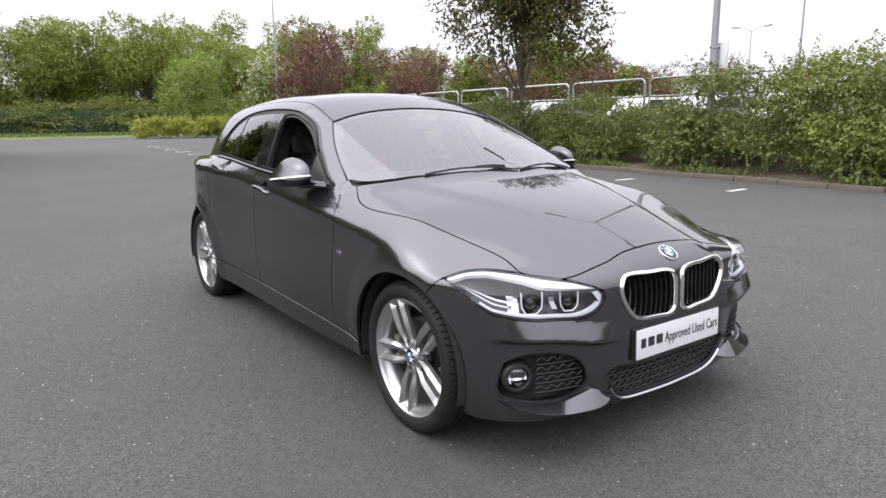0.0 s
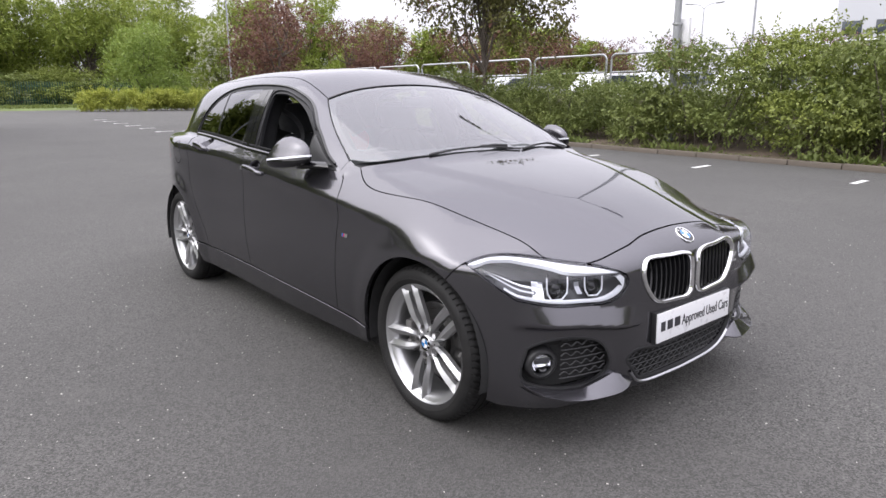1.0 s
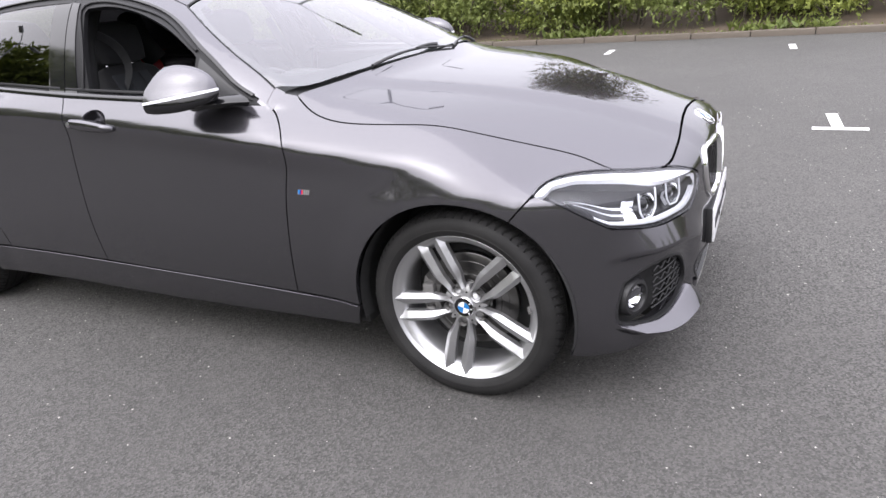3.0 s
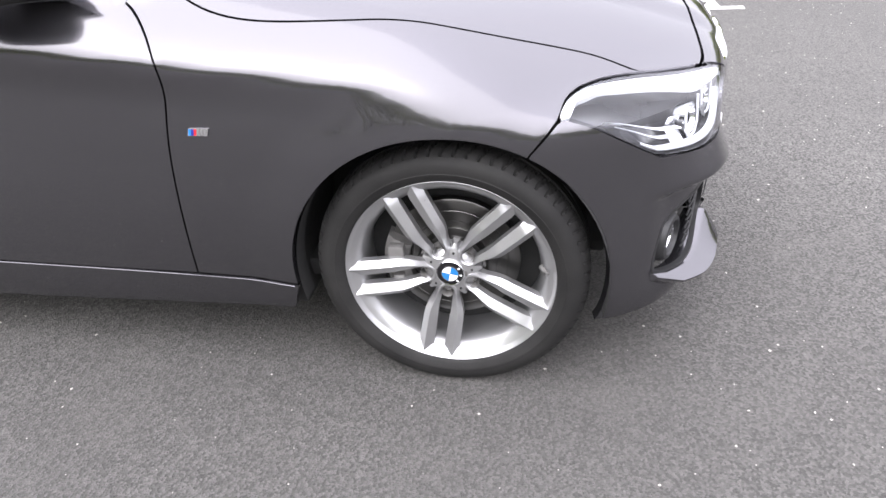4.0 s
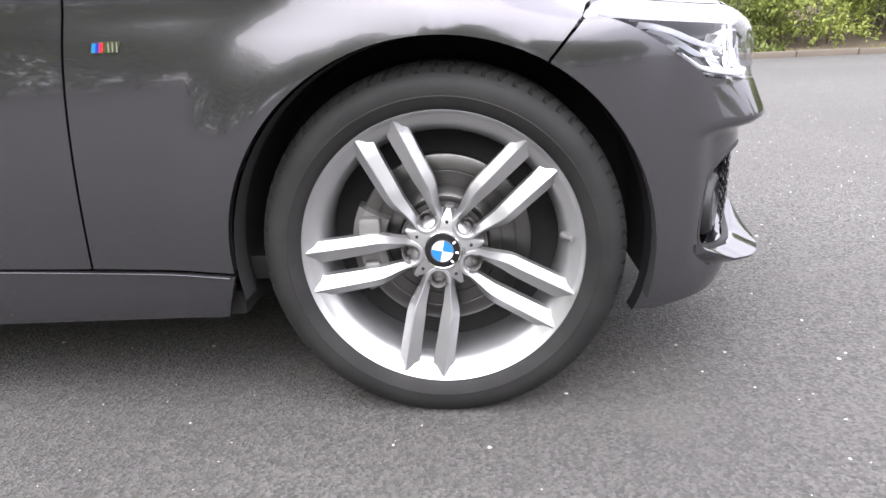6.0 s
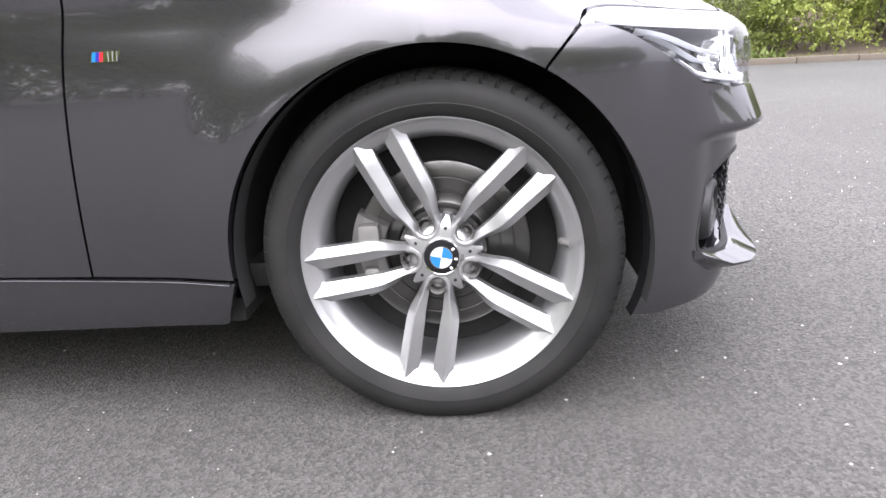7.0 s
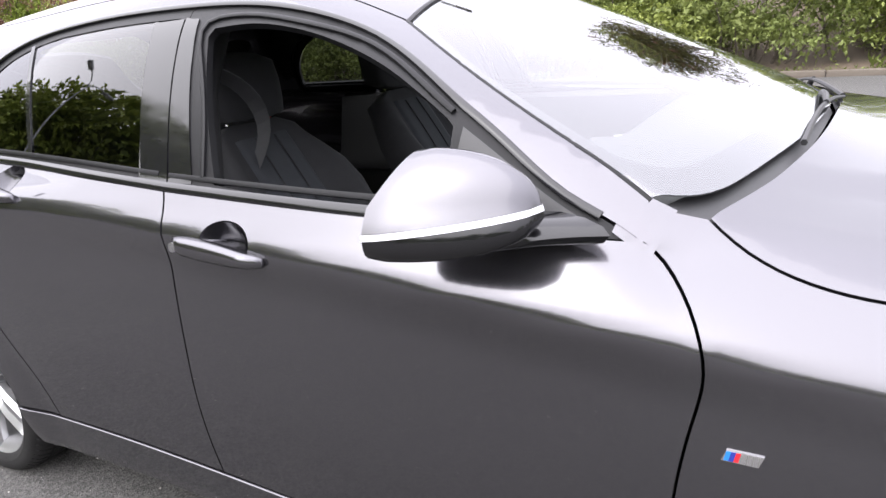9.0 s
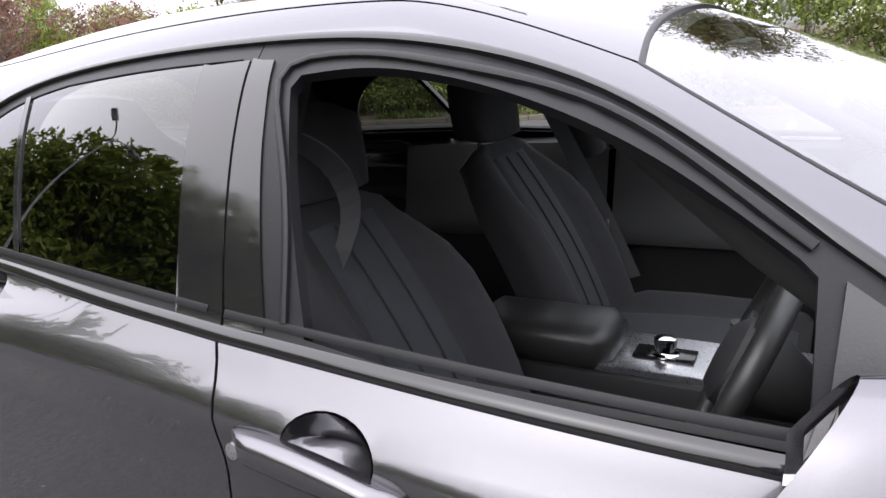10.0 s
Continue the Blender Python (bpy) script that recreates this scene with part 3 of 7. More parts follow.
corners = flank("rear_bumper_corner", "side", [("side", [(-2.90, 0.797), (-2.965, 0.62), (-2.978, 0.52)]), ("side", [(ring_r[0] - ring_r[2] * math.cos(radians(q)), ring_r[1] + ring_r[2] * math.sin(radians(q))) for q in np.linspace(35, -20, 14)]), ("side", [(-3.03, 0.19), (-3.22, 0.22)]), ("side", [(-3.23, 0.25), (-3.26, 0.5), (-3.21, 0.795)]), ("side", [(-3.20, 0.797), (-2.90, 0.797)])])
tailgate = part_mesh("tailgate", panel("rear", ["both", ("rear", [(0.0, 1.27), (-0.2, 1.262), (-0.32, 1.235)]), ("rear", [(-0.36, 1.20), (-0.50, 1.06), (-0.58, 0.96), (-0.60, 0.81)]), ("rear", [(-0.59, 0.795), (0.0, 0.785)])], PAINT, "tailgate", step=0.05), car)
lamps = flank("headlamp", "bow", [("top", LAMP_CORNER), ("top", LAMP_BACK[::-1]), ("top", LAMP_FORE), ("front", LAMP_END), ("front", LAMP_LOW), ("side", LAMP_SIDE)], CLEAR, "clear headlamp lens with silver light rings", gap=0.003, fold=0.006, step=0.015)
windscreen = part_mesh("windscreen", panel("top", ["both", ("top", SCREEN_BASE), ("top", SCREEN_SIDE), ("top", SCREEN_TOP)], SCREEN, "windscreen", gap=0.004, sink=0.004, fold=0.0, step=0.03), car, "clear laminated windscreen glass")
windscreen.visible_shadow = False
cowl = part_mesh("cowl", panel("top", ["both", ("top", COWL[::-1]), ("top", [(-0.572, -0.735), (-0.640, -0.746)]), ("top", [(-0.62, -0.715), (-0.56, -0.58), (-0.49, -0.30), (-0.46, 0.0)])], PLASTIC, "cowl", sink=0.022, fold=0.0), car, "black plastic scuttle panel")

# the cabin's side: rubber frames, tinted panes, pillar trim
WINDOW_REAR = [(-1.720, 1.005), (-2.095, 1.026), (-2.56, 1.032)]
pane_quarter = flank("quarter_window", "side", [("side", [(-2.112, 1.027), (-2.520, 1.031)]), ("side", [(-2.530, 1.05), (-2.518, 1.10), (-2.455, 1.183), (-2.33, 1.250), (-2.252, 1.275)]), ("side", [(-2.252, 1.275), (-2.112, 1.027)])], PRIVACY, "dark tinted glass", gap=0.0, sink=0.006, fold=0)
pane_rear = flank("rear_window", "side", [("side", [(-1.665, 1.005), (-2.092, 1.026)]), ("side", [(-2.092, 1.026), (-2.232, 1.278)]), ("side", [(-2.232, 1.279), (-2.097, 1.293), (-1.9, 1.302), (-1.745, 1.301)]), ("side", [(-1.745, 1.301), (-1.665, 1.005)])], PRIVACY, "dark tinted glass", gap=0.0, sink=0.006, fold=0)
pillar_b = flank("door_pillar", "side", [("side", [(-1.577, 0.985), (-1.665, 0.988)]), ("side", [(-1.665, 0.988), (-1.745, 1.301)]), ("side", [(-1.745, 1.298), (-1.645, 1.299)]), ("side", [(-1.645, 1.299), (-1.577, 0.985)])], BLACK_GLOSS, "gloss black pillar cover", sink=0.001)
pillar_f = flank("door_pillar", "side", [("side", [(-1.505, 0.985), (-1.577, 0.985)]), ("side", [(-1.577, 0.985), (-1.645, 1.302)]), ("side", [(-1.645, 1.299), (-1.598, 1.296)]), ("side", [(-1.598, 1.296), (-1.505, 0.985)])], BLACK_GLOSS, "gloss black pillar cover", sink=0.001)
WINDOW_TOP = [(-1.540, 1.272), (-1.45, 1.274), (-1.34, 1.260), (-1.17, 1.211), (-1.06, 1.159), (-0.965, 1.098)]
frame_rear = flank("window_frame", "side", [("side", DLO[:6]), ("side", [(-1.65, 1.322), (-1.640, 1.3216)]), ("side", [(-1.640, 1.3216), (-1.577, 0.974)]), ("side", BELT_REAR), ("side", [(-2.53, 1.010), (-2.56, 1.016)])], RUBBER, "black rubber window surround", sink=0.004, gap=0.001,
    holes=[[("side", [(-1.60, 1.003), (-2.095, 1.026), (-2.520, 1.031)]), ("side", [(-2.530, 1.05), (-2.518, 1.10), (-2.455, 1.183), (-2.33, 1.250), (-2.11, 1.291)]), ("side", [(-2.11, 1.291), (-1.9, 1.300), (-1.665, 1.300)]), ("side", [(-1.665, 1.300), (-1.60, 1.003)])]])
frame_front = flank("window_frame", "side", [("side", [(-1.577, 0.974), (-1.640, 1.3216)]), ("side", [(-1.640, 1.3216), (-1.34, 1.292), (-1.16, 1.236), (-1.05, 1.180), (-0.96, 1.125), (-0.86, 1.058), (-0.755, 0.985), (-0.69, 0.952), (-0.655, 0.932)]), ("side", BELT_FRONT)], RUBBER, "black rubber window surround", sink=0.004, gap=0.001,
    holes=[[("side", [(-1.448, 0.989), (-1.20, 0.968), (-0.950, 0.956)]), ("side", [(-0.950, 0.966), (-0.952, 1.086)]), ("side", WINDOW_TOP[::-1]), ("side", [(-1.550, 1.258), (-1.448, 0.993)])]])
left_glass = part_mesh("front_window", panel("side", [("side", [(-1.448, 0.993), (-0.950, 0.966)]), ("side", [(-0.950, 0.966), (-0.952, 1.086)]), ("side", WINDOW_TOP[::-1]), ("side", [(-1.550, 1.258), (-1.448, 0.993)])], SCREEN, "front_window", gap=0, sink=0.008, fold=0, mirror=True), front_doors[1], "clear side glass")
for pane in pane_quarter + pane_rear + [left_glass]:
    pane.visible_shadow = False
pane_rear[1].data.materials[0] = SCREEN
pane_rear[1]["label"] = "clear side glass"
dividers = flank("window_divider", "side", [("side", [(-2.092, 1.026), (-2.112, 1.027)]), ("side", [(-2.112, 1.027), (-2.252, 1.279)]), ("side", [(-2.252, 1.279), (-2.232, 1.281)]), ("side", [(-2.232, 1.281), (-2.092, 1.026)])], BLACK_GLOSS, "thin black window divider", parents=rear_doors, gap=0.001, sink=0.003)
pillar_feet = flank("pillar_foot", "top", [("top", [(-0.612, -0.742), (-0.636, -0.806)]), ("top", [(-0.636, -0.806), (-0.690, -0.794)]), ("top", [(-0.690, -0.794), (-0.672, -0.742)]), ("top", [(-0.672, -0.742), (-0.612, -0.742)])], gap=0.0, sink=0.0012, fold=0)


# ---- wheels ----
def wheel_mesh_tyre():
    """A low tyre with sidewall, tread rings and cross grooves on its shoulders."""
    profile = [(0.2375, 0.014), (0.2385, 0.004), (0.243, -0.004), (0.250, -0.010), (0.262, -0.0150), (0.264, -0.0158), (0.2655, -0.0150), (0.278, -0.0165), (0.292, -0.0120), (0.301, -0.0050), (0.3035, -0.0015), (0.308, 0.003), (0.3125, 0.010), (0.3160, 0.020), (0.3172, 0.034), (0.3174, 0.040)]
    for a in (0.044, 0.085, 0.126):
        profile += [(0.3176, a), (0.3105, a + 0.0015), (0.3105, a + 0.0085), (0.3176, a + 0.010)]
    profile += [(0.317, 0.155), (0.314, 0.175), (0.306, 0.192), (0.28, 0.205), (0.24, 0.19)]
    profile = [(r if r < 0.25 else 0.25 + (r - 0.25) * 0.955, o) for r, o in profile]
    steps, verts, faces = 504, [], []
    for i, (r, o) in enumerate(profile):
        for j in range(steps):
            skew = int(max(0.0, o) * 130)
            cut = (j + skew) % 7 < 1 and (10 <= i <= 15 or 29 <= i <= 31)
            q = 2 * math.pi * j / steps
            d = r - (0.0075 if cut else 0.0)
            verts.append((d * math.cos(q), o, max(-0.3036, d * math.sin(q))))
    for i in range(len(profile) - 1):
        for j in range(steps):
            k = (j + 1) % steps
            faces.append((i * steps + j, i * steps + k, (i + 1) * steps + k, (i + 1) * steps + j))
    me = mesh_of("tyre", verts, [f[::-1] for f in faces], TYRE)
    me.set_sharp_from_angle(angle=radians(32))
    return me


def tyre_material():
    k = Mat("worn_tyre_rubber", Specular_IOR_Level=0.28)
    dust = k.noise(9.0, 6.0)
    k.set("Base Color", k.mix(k.ramp(dust, [(0.35, 0.0), (0.75, 1.0)]), (0.011, 0.0107, 0.0107), (0.021, 0.0205, 0.020)))
    fine = k.noise(420.0, 3.0)
    k.set("Roughness", k.ramp(fine, [(0.2, 0.55), (0.8, 0.80)]))
    k.bump(fine, 0.3, 0.0006)
    return k.m


TYRE = tyre_material()


def spoke_arm(bm, side, base):
    """One arm of a double spoke, from the hub to the rim, with a ridge along it."""
    rows = []
    for r in np.linspace(0.0560, 0.2365, 26):
        u = (r - 0.0560) / 0.1805
        sunk = 0.010 * ease(0.80, 1.0, u)
        mid = side * (0.0205 + 0.0095 * ease(0.0, 0.35, u) + 0.0015 * u)
        wide = 0.0075 + 0.0075 * ease(0.0, 0.40, u) + 0.0045 * u
        face = 0.0205 - 0.0105 * ease(0.0, 0.45, u) - 0.0080 * u
        deep = 0.030 - 0.016 * ease(0.8, 1, u)
        ridge = mid + side * (0.001 + 0.003 * u)
        c, s = math.cos(base), math.sin(base)
        section = [(mid - side * wide, face + deep), (mid - side * wide, face + 0.0105 + sunk), (ridge - side * 0.0008, face), (ridge + side * 0.0008, face), (mid + side * wide, face + 0.0125 + sunk), (mid + side * wide, face + deep)]
        rows.append([bm.verts.new((r * c - w * s, o, r * s + w * c)) for w, o in section])
    for a, b in zip(rows, rows[1:]):
        for j in range(len(a) - 1):
            bm.faces.new((a[j], a[j + 1], b[j + 1], b[j]))
        bm.faces.new((a[-1], a[0], b[0], b[-1]))
    bm.faces.new(rows[0]), bm.faces.new(rows[-1][::-1])


def build_wheel(m):
    """A wheel with its face towards its own minus y."""
    bm = bmesh.new()
    lathe(bm, [(0.2290, 0.180), (0.2140, 0.160), (0.2050, 0.090), (0.2030, 0.055), (0.2065, 0.038), (0.2140, 0.022), (0.2235, 0.0125), (0.2310, 0.0085), (0.2345, 0.0060), (0.2375, 0.0005), (0.2410, -0.0025), (0.2432, -0.0010), (0.2440, 0.0030), (0.2440, 0.012), (0.236, 0.016), (0.236, 0.180)], 120)
    rim = part("wheel", bm, ALLOY, car, "silver alloy wheel with five double spokes", angle=28)
    rim.matrix_world = m
    part_mesh("tyre", build_wheel.tyre, rim, "black low-profile tyre with worn tread")
    for i in range(5):
        a = radians(259.5 + 72 * i)
        bm = bmesh.new()
        spoke_arm(bm, 1, a), spoke_arm(bm, -1, a)
        # saddle that joins the two arms round the bolt
        rows = []
        for q in np.linspace(-95, 95, 17):
            b = a + math.pi + radians(q)
            cx, cz = 0.0575 * math.cos(a), 0.0575 * math.sin(a)
            rows.append([bm.verts.new((cx + k * math.cos(b), o, cz + k * math.sin(b))) for k, o in ((0.0132, 0.040), (0.0134, 0.026), (0.0185, 0.0205), (0.0225, 0.0208), (0.0282, 0.032), (0.0282, 0.045))])
        for u, v in zip(rows, rows[1:]):
            for j in range(5):
                bm.faces.new((u[j], u[j + 1], v[j + 1], v[j]))
        part("spoke", bm, ALLOY, rim, angle=18)
        bm = bmesh.new()
        lathe(bm, [(0.0148, 0.023), (0.0138, 0.026), (0.0128, 0.050), (0.0005, 0.050)], 24)
        bmesh.ops.translate(bm, verts=bm.verts, vec=(0.0575 * math.cos(a), 0, 0.0575 * math.sin(a)))
        part("bolt_hole", bm, CAST, rim, "deep grey bolt recess")
        bm = bmesh.new()
        lathe(bm, [(0.0003, 0.037), (0.006, 0.037), (0.0085, 0.039), (0.0088, 0.052)], 6)
        bmesh.ops.translate(bm, verts=bm.verts, vec=(0.0575 * math.cos(a), 0, 0.0575 * math.sin(a)))
        part("wheel_bolt", bm, CAST, rim, "dark steel wheel bolt", angle=20)
        # web between neighbouring spokes, with a small hole
        b = a + radians(36)
        bm = bmesh.new()
        c, s = math.cos(b), math.sin(b)
        rows = []
        for r, w, o in ((0.030, 0.016, 0.0215), (0.046, 0.013, 0.0225), (0.060, 0.0075, 0.026), (0.072, 0.003, 0.031)):
            rows.append([bm.verts.new((r * c - k * s, q, r * s + k * c)) for k, q in ((-w - 0.006, o + 0.03), (-w, o + 0.0015), (0, o), (w, o + 0.0015), (w + 0.006, o + 0.03))])
        for u, v in zip(rows, rows[1:]):
            for j in range(4):
                bm.faces.new((u[j], u[j + 1], v[j + 1], v[j]))
        bm.faces.new(rows[-1])
        part("hub_web", bm, ALLOY, rim, angle=25)
        bm = bmesh.new()
        lathe(bm, [(0.0003, 0.0205), (0.0028, 0.0205), (0.0031, 0.024)], 12)
        bmesh.ops.translate(bm, verts=bm.verts, vec=(0.050 * c, 0.0015, 0.050 * s))
        part("pin_hole", bm, VOID, rim, "small dark hole")
    bm = bmesh.new()
    lathe(bm, [(0.0005, 0.024), (0.034, 0.022), (0.044, 0.026), (0.062, 0.040), (0.070, 0.060), (0.070, 0.09), (0.001, 0.09)], 60)
    part("hub", bm, ALLOY, rim)
    bm = bmesh.new()
    lathe(bm, [(0.0325, 0.022), (0.0330, 0.0165), (0.0318, 0.0150), (0.0305, 0.0155)], 48)
    part("cap_ring", bm, CHROME, rim, "thin chrome ring")
    bm = bmesh.new()
    lathe(bm, [(0.0306, 0.0158), (0.0195, 0.0146), (0.0003, 0.0143)], 48)
    cap = part("centre_cap", bm, BLACK_GLOSS, rim, "black centre cap with a blue and white disc")
    for k, mat in enumerate((WHITE, BLUE, WHITE, BLUE)):
        bm = bmesh.new()
        a0 = radians(78 + 90 * k)
        ring = [bm.verts.new((0.0188 * math.cos(a0 + q), 0.0134, 0.0188 * math.sin(a0 + q))) for q in np.linspace(0, math.pi / 2, 10)]
        bm.faces.new([bm.verts.new((0, 0.0131, 0))] + ring)
        part("cap_quarter", bm, mat, rim, "white enamel" if mat is WHITE else "blue enamel", smooth=False)
    bm = bmesh.new()
    lathe(bm, [(0.0188, 0.0142), (0.0190, 0.0128), (0.0200, 0.0128), (0.0202, 0.0142)], 48)
    part("cap_ring", bm, CHROME, rim)
    for q in (35, -8, -50):
        bm = bmesh.new()
        box(bm, (0.0253 * math.cos(radians(q)), 0.0140, 0.0253 * math.sin(radians(q))), (0.0038, 0.0008, 0.0055), 0, Matrix.Rotation(radians(-q + 90), 4, "Y"))
        part("cap_mark", bm, WHITE, rim)
    bm = bmesh.new()
    lathe(bm, [(0.0002, -0.020), (0.0045, -0.020), (0.005, -0.016), (0.005, -0.004), (0.0065, 0.0), (0.0065, 0.012)], 14)
    bmesh.ops.transform(bm, matrix=Matrix.Translation((0.211, 0.020, 0.018)) @ Matrix.Rotation(radians(25), 4, "Z"), verts=bm.verts)
    part("valve", bm, CAST, rim, "capped tyre valve")
    bm = bmesh.new()
    box(bm, (0.036, 0.0215, -0.003), (0.006, 0.002, 0.013), 0.0005)
    part("stamp", bm, CAST, rim)
    return rim


def build_brake(x, y, turn, radius):
    bm = bmesh.new()
    lathe(bm, [(0.001, 0.055), (0.078, 0.055), (0.082, 0.062), (0.082, 0.080), (0.086, 0.082), (0.100, 0.0815), (0.101, 0.0830), (0.104, 0.0830), (0.105, 0.0812), (0.126, 0.0810), (0.127, 0.0818), (0.129, 0.0818), (0.130, 0.0810), (radius - 0.004, 0.081), (radius, 0.083), (radius, 0.103), (0.09, 0.105)], 72)
    disc = part("brake_disc", bm, STEEL, car, "turned steel brake disc")
    disc.matrix_world = pose(x, y, 0.3146, 0, 0, turn)
    bm = bmesh.new()
    rows = []
    for q in np.linspace(154, 212, 14):
        a = radians(q)
        rows.append([bm.verts.new((r * math.cos(a), o, r * math.sin(a))) for r, o in ((0.105, 0.100), (0.105, 0.058), (0.118, 0.050), (0.150, 0.052), (0.164, 0.062), (0.166, 0.100))])
    for u, v in zip(rows, rows[1:]):
        for j in range(6):
            bm.faces.new((u[j], u[(j + 1) % 6], v[(j + 1) % 6], v[j]))
    bm.faces.new(rows[0]), bm.faces.new(rows[-1][::-1])
    caliper = part("brake_caliper", bm, CAST, car, "dull grey brake caliper", angle=30)
    caliper.matrix_world = disc.matrix_world
    for zz, size in ((0.030, (0.040, 0.030, 0.055)), (-0.040, (0.030, 0.022, 0.035))):
        bm = bmesh.new()
        box(bm, (-0.127, 0.044, zz), size, 0.010)
        part("caliper_boss", bm, CAST, caliper)
    bm = bmesh.new()
    lathe(bm, [(0.003, 0.10), (0.12, 0.12), (0.20, 0.13), (0.236, 0.14)], 40)
    shield = part("brake_shield", bm, VOID, car, "dark brake backing plate")
    shield.matrix_world = disc.matrix_world


build_wheel.tyre = wheel_mesh_tyre()
for wx in (0.0, -2.665):
    for wy, turn in ((-0.842, 0), (0.842, 180)):
        build_wheel(pose(wx, wy, 0.3146, 0, 0, turn))
        build_brake(wx, wy, turn, 0.156)
# wheel housings and underside
for (ax, az, ar) in (FRONT_ARCH, REAR_ARCH):
    for s in (-1, 1):
        bm = bmesh.new()
        rows = []
        for q in np.linspace(-14, 192, 36):
            c, n = math.cos(radians(q)), math.sin(radians(q))
            rows.append([bm.verts.new((ax + (ar + 0.002) * c, s * o, max(0.19, az + (ar + 0.002) * n))) for o in (0.855, 0.80)] + [bm.verts.new((ax + (ar + 0.02) * c, s * o, max(0.15, az + (ar + 0.02) * n))) for o in (0.79, 0.52)])
        for u, v in zip(rows, rows[1:]):
            for j in range(3):
                bm.faces.new((u[j], u[j + 1], v[j + 1], v[j]))
        bm.faces.new([r[3] for r in rows])
        part("arch_liner", bm, VOID, car, "black plastic wheel arch liner")
bm = bmesh.new()
for x0, x1, w in ((0.55, 0.36, 0.50), (0.36, -0.36, 0.51), (-0.37, -2.32, 0.80), (-2.32, -3.06, 0.51), (-3.06, -3.42, 0.62)):
    box(bm, ((x0 + x1) / 2, 0, 0.215), (abs(x0 - x1), 2 * w, 0.05), 0.01)
part("underbody", bm, VOID, car, "black underside")


# ---- the car's fittings ----
def rim_strip(name, kind, pts, width, proud, material, parent, label="", mirror=False, closed=True):
    """A bright strip that follows a line on the skin, its edge standing proud."""
    p = skin(kind, np.array(pts))
    n = slope(p)
    q = np.roll(p, -1, 0) - np.roll(p, 1, 0)
    if not closed:
        q[0], q[-1] = p[1] - p[0], p[-1] - p[-2]
    side = np.cross(n, q)
    side /= np.maximum(np.linalg.norm(side, axis=1, keepdims=True), 1e-9)
    rows = [p - side * width / 2 - n * 0.012, p - side * width / 2 + n * proud * 0.5, p - side * width / 4 + n * proud, p + side * width / 4 + n * proud, p + side * width / 2 + n * proud * 0.4, p + side * width / 2 - n * 0.012]
    v = np.concatenate(rows)
    if mirror:
        v[:, 1] *= -1
    m = len(p)
    bm = bmesh.new()
    vs = [bm.verts.new(x) for x in v]
    for r in range(5):
        for j in range(m if closed else m - 1):
            k = (j + 1) % m
            bm.faces.new((vs[r * m + j], vs[r * m + k], vs[(r + 1) * m + k], vs[(r + 1) * m + j]))
    return part(name, bm, material, parent, label, angle=50)


def on_skin(kind, u, v):
    p = skin(kind, np.array([[u, v]]))
    return Vector(p[0]), Vector(slope(p)[0])


def basis(place, normal, up=(0, 0, 1)):
    """A pose whose z is the normal and whose y leans to up."""
    z = Vector(normal).normalized()
    x = Vector(up).cross(z).normalized()
    y = z.cross(x)
    return Matrix.Translation(place) @ Matrix((x, y, z)).transposed().to_4x4()


# kidney grilles
for s in (1, -1):
    ring = [(s * a, b) for a, b in smooth_line(KIDNEY, 0.012)][:-1]
    grille = rim_strip("grille", "front", ring, 0.017, 0.010, CHROME, car, "black slatted kidney grille with a chrome surround")
    for i in range(9):
        u = 0.045 + 0.0285 * i
        lo = 0.524 + 0.04 * ease(0.215, 0.30, u)
        hi = 0.676 - 0.02 * ease(0.27, 0.31, u)
        bm = bmesh.new()
        rows = []
        for z in np.linspace(lo, hi, 9):
            y = u - 0.006 * math.sin((z - lo) / (hi - lo) * math.pi)
            x = float(nose_plan(y) + nose_rise(z)) - 0.006
            rows.append([bm.verts.new((x + dx, s * (y + dy), z)) for dx, dy in ((0.004, -0.001), (0.004, 0.003), (-0.004, 0.0055), (-0.035, 0.004), (-0.035, -0.004), (-0.004, -0.0055))])
        for a, b in zip(rows, rows[1:]):
            for j in range(6):
                bm.faces.new((a[j], a[(j + 1) % 6], b[(j + 1) % 6], b[j]))
        part("slat", bm, BLACK_GLOSS, grille)
    bm = bmesh.new()
    box(bm, (0.570, s * 0.165, 0.60), (0.01, 0.30, 0.19), 0)
    part("backing", bm, VOID, grille)

# lower grille: wavy mesh, backing, silver lip
lower = rim_strip("lower_grille", "front", [(a, b) for a, b in smooth_line(LOWER, 0.02)] + [(-a, b) for a, b in smooth_line(LOWER, 0.02)[::-1]][1:-1], 0.010, 0.002, PLASTIC, car, "black wavy-mesh lower air intake")


def wave_mesh(y0, y1, z0, z1, rows, waves, set_back, parent, keep, flip=1):
    for i in range(rows):
        z = z0 + (z1 - z0) * (i + 0.5) / rows
        bm = bmesh.new()
        line, start = [], None
        for y in np.arange(y0, y1, 0.005):
            zz = z + 0.006 * math.cos(y * waves * 2 * math.pi) * (1 if i % 2 else -1) * 0.6 + 0.003 * math.cos(y * waves * 2 * math.pi)
            if keep(y, zz):
                line.append((float(nose_plan(abs(y)) + nose_rise(zz)) - set_back, flip * y, zz))
        if len(line) > 3:
            tube(bm, line, 0.0026, 5)
            part("mesh_bar", bm, PLASTIC, parent)
        else:
            bm.free()


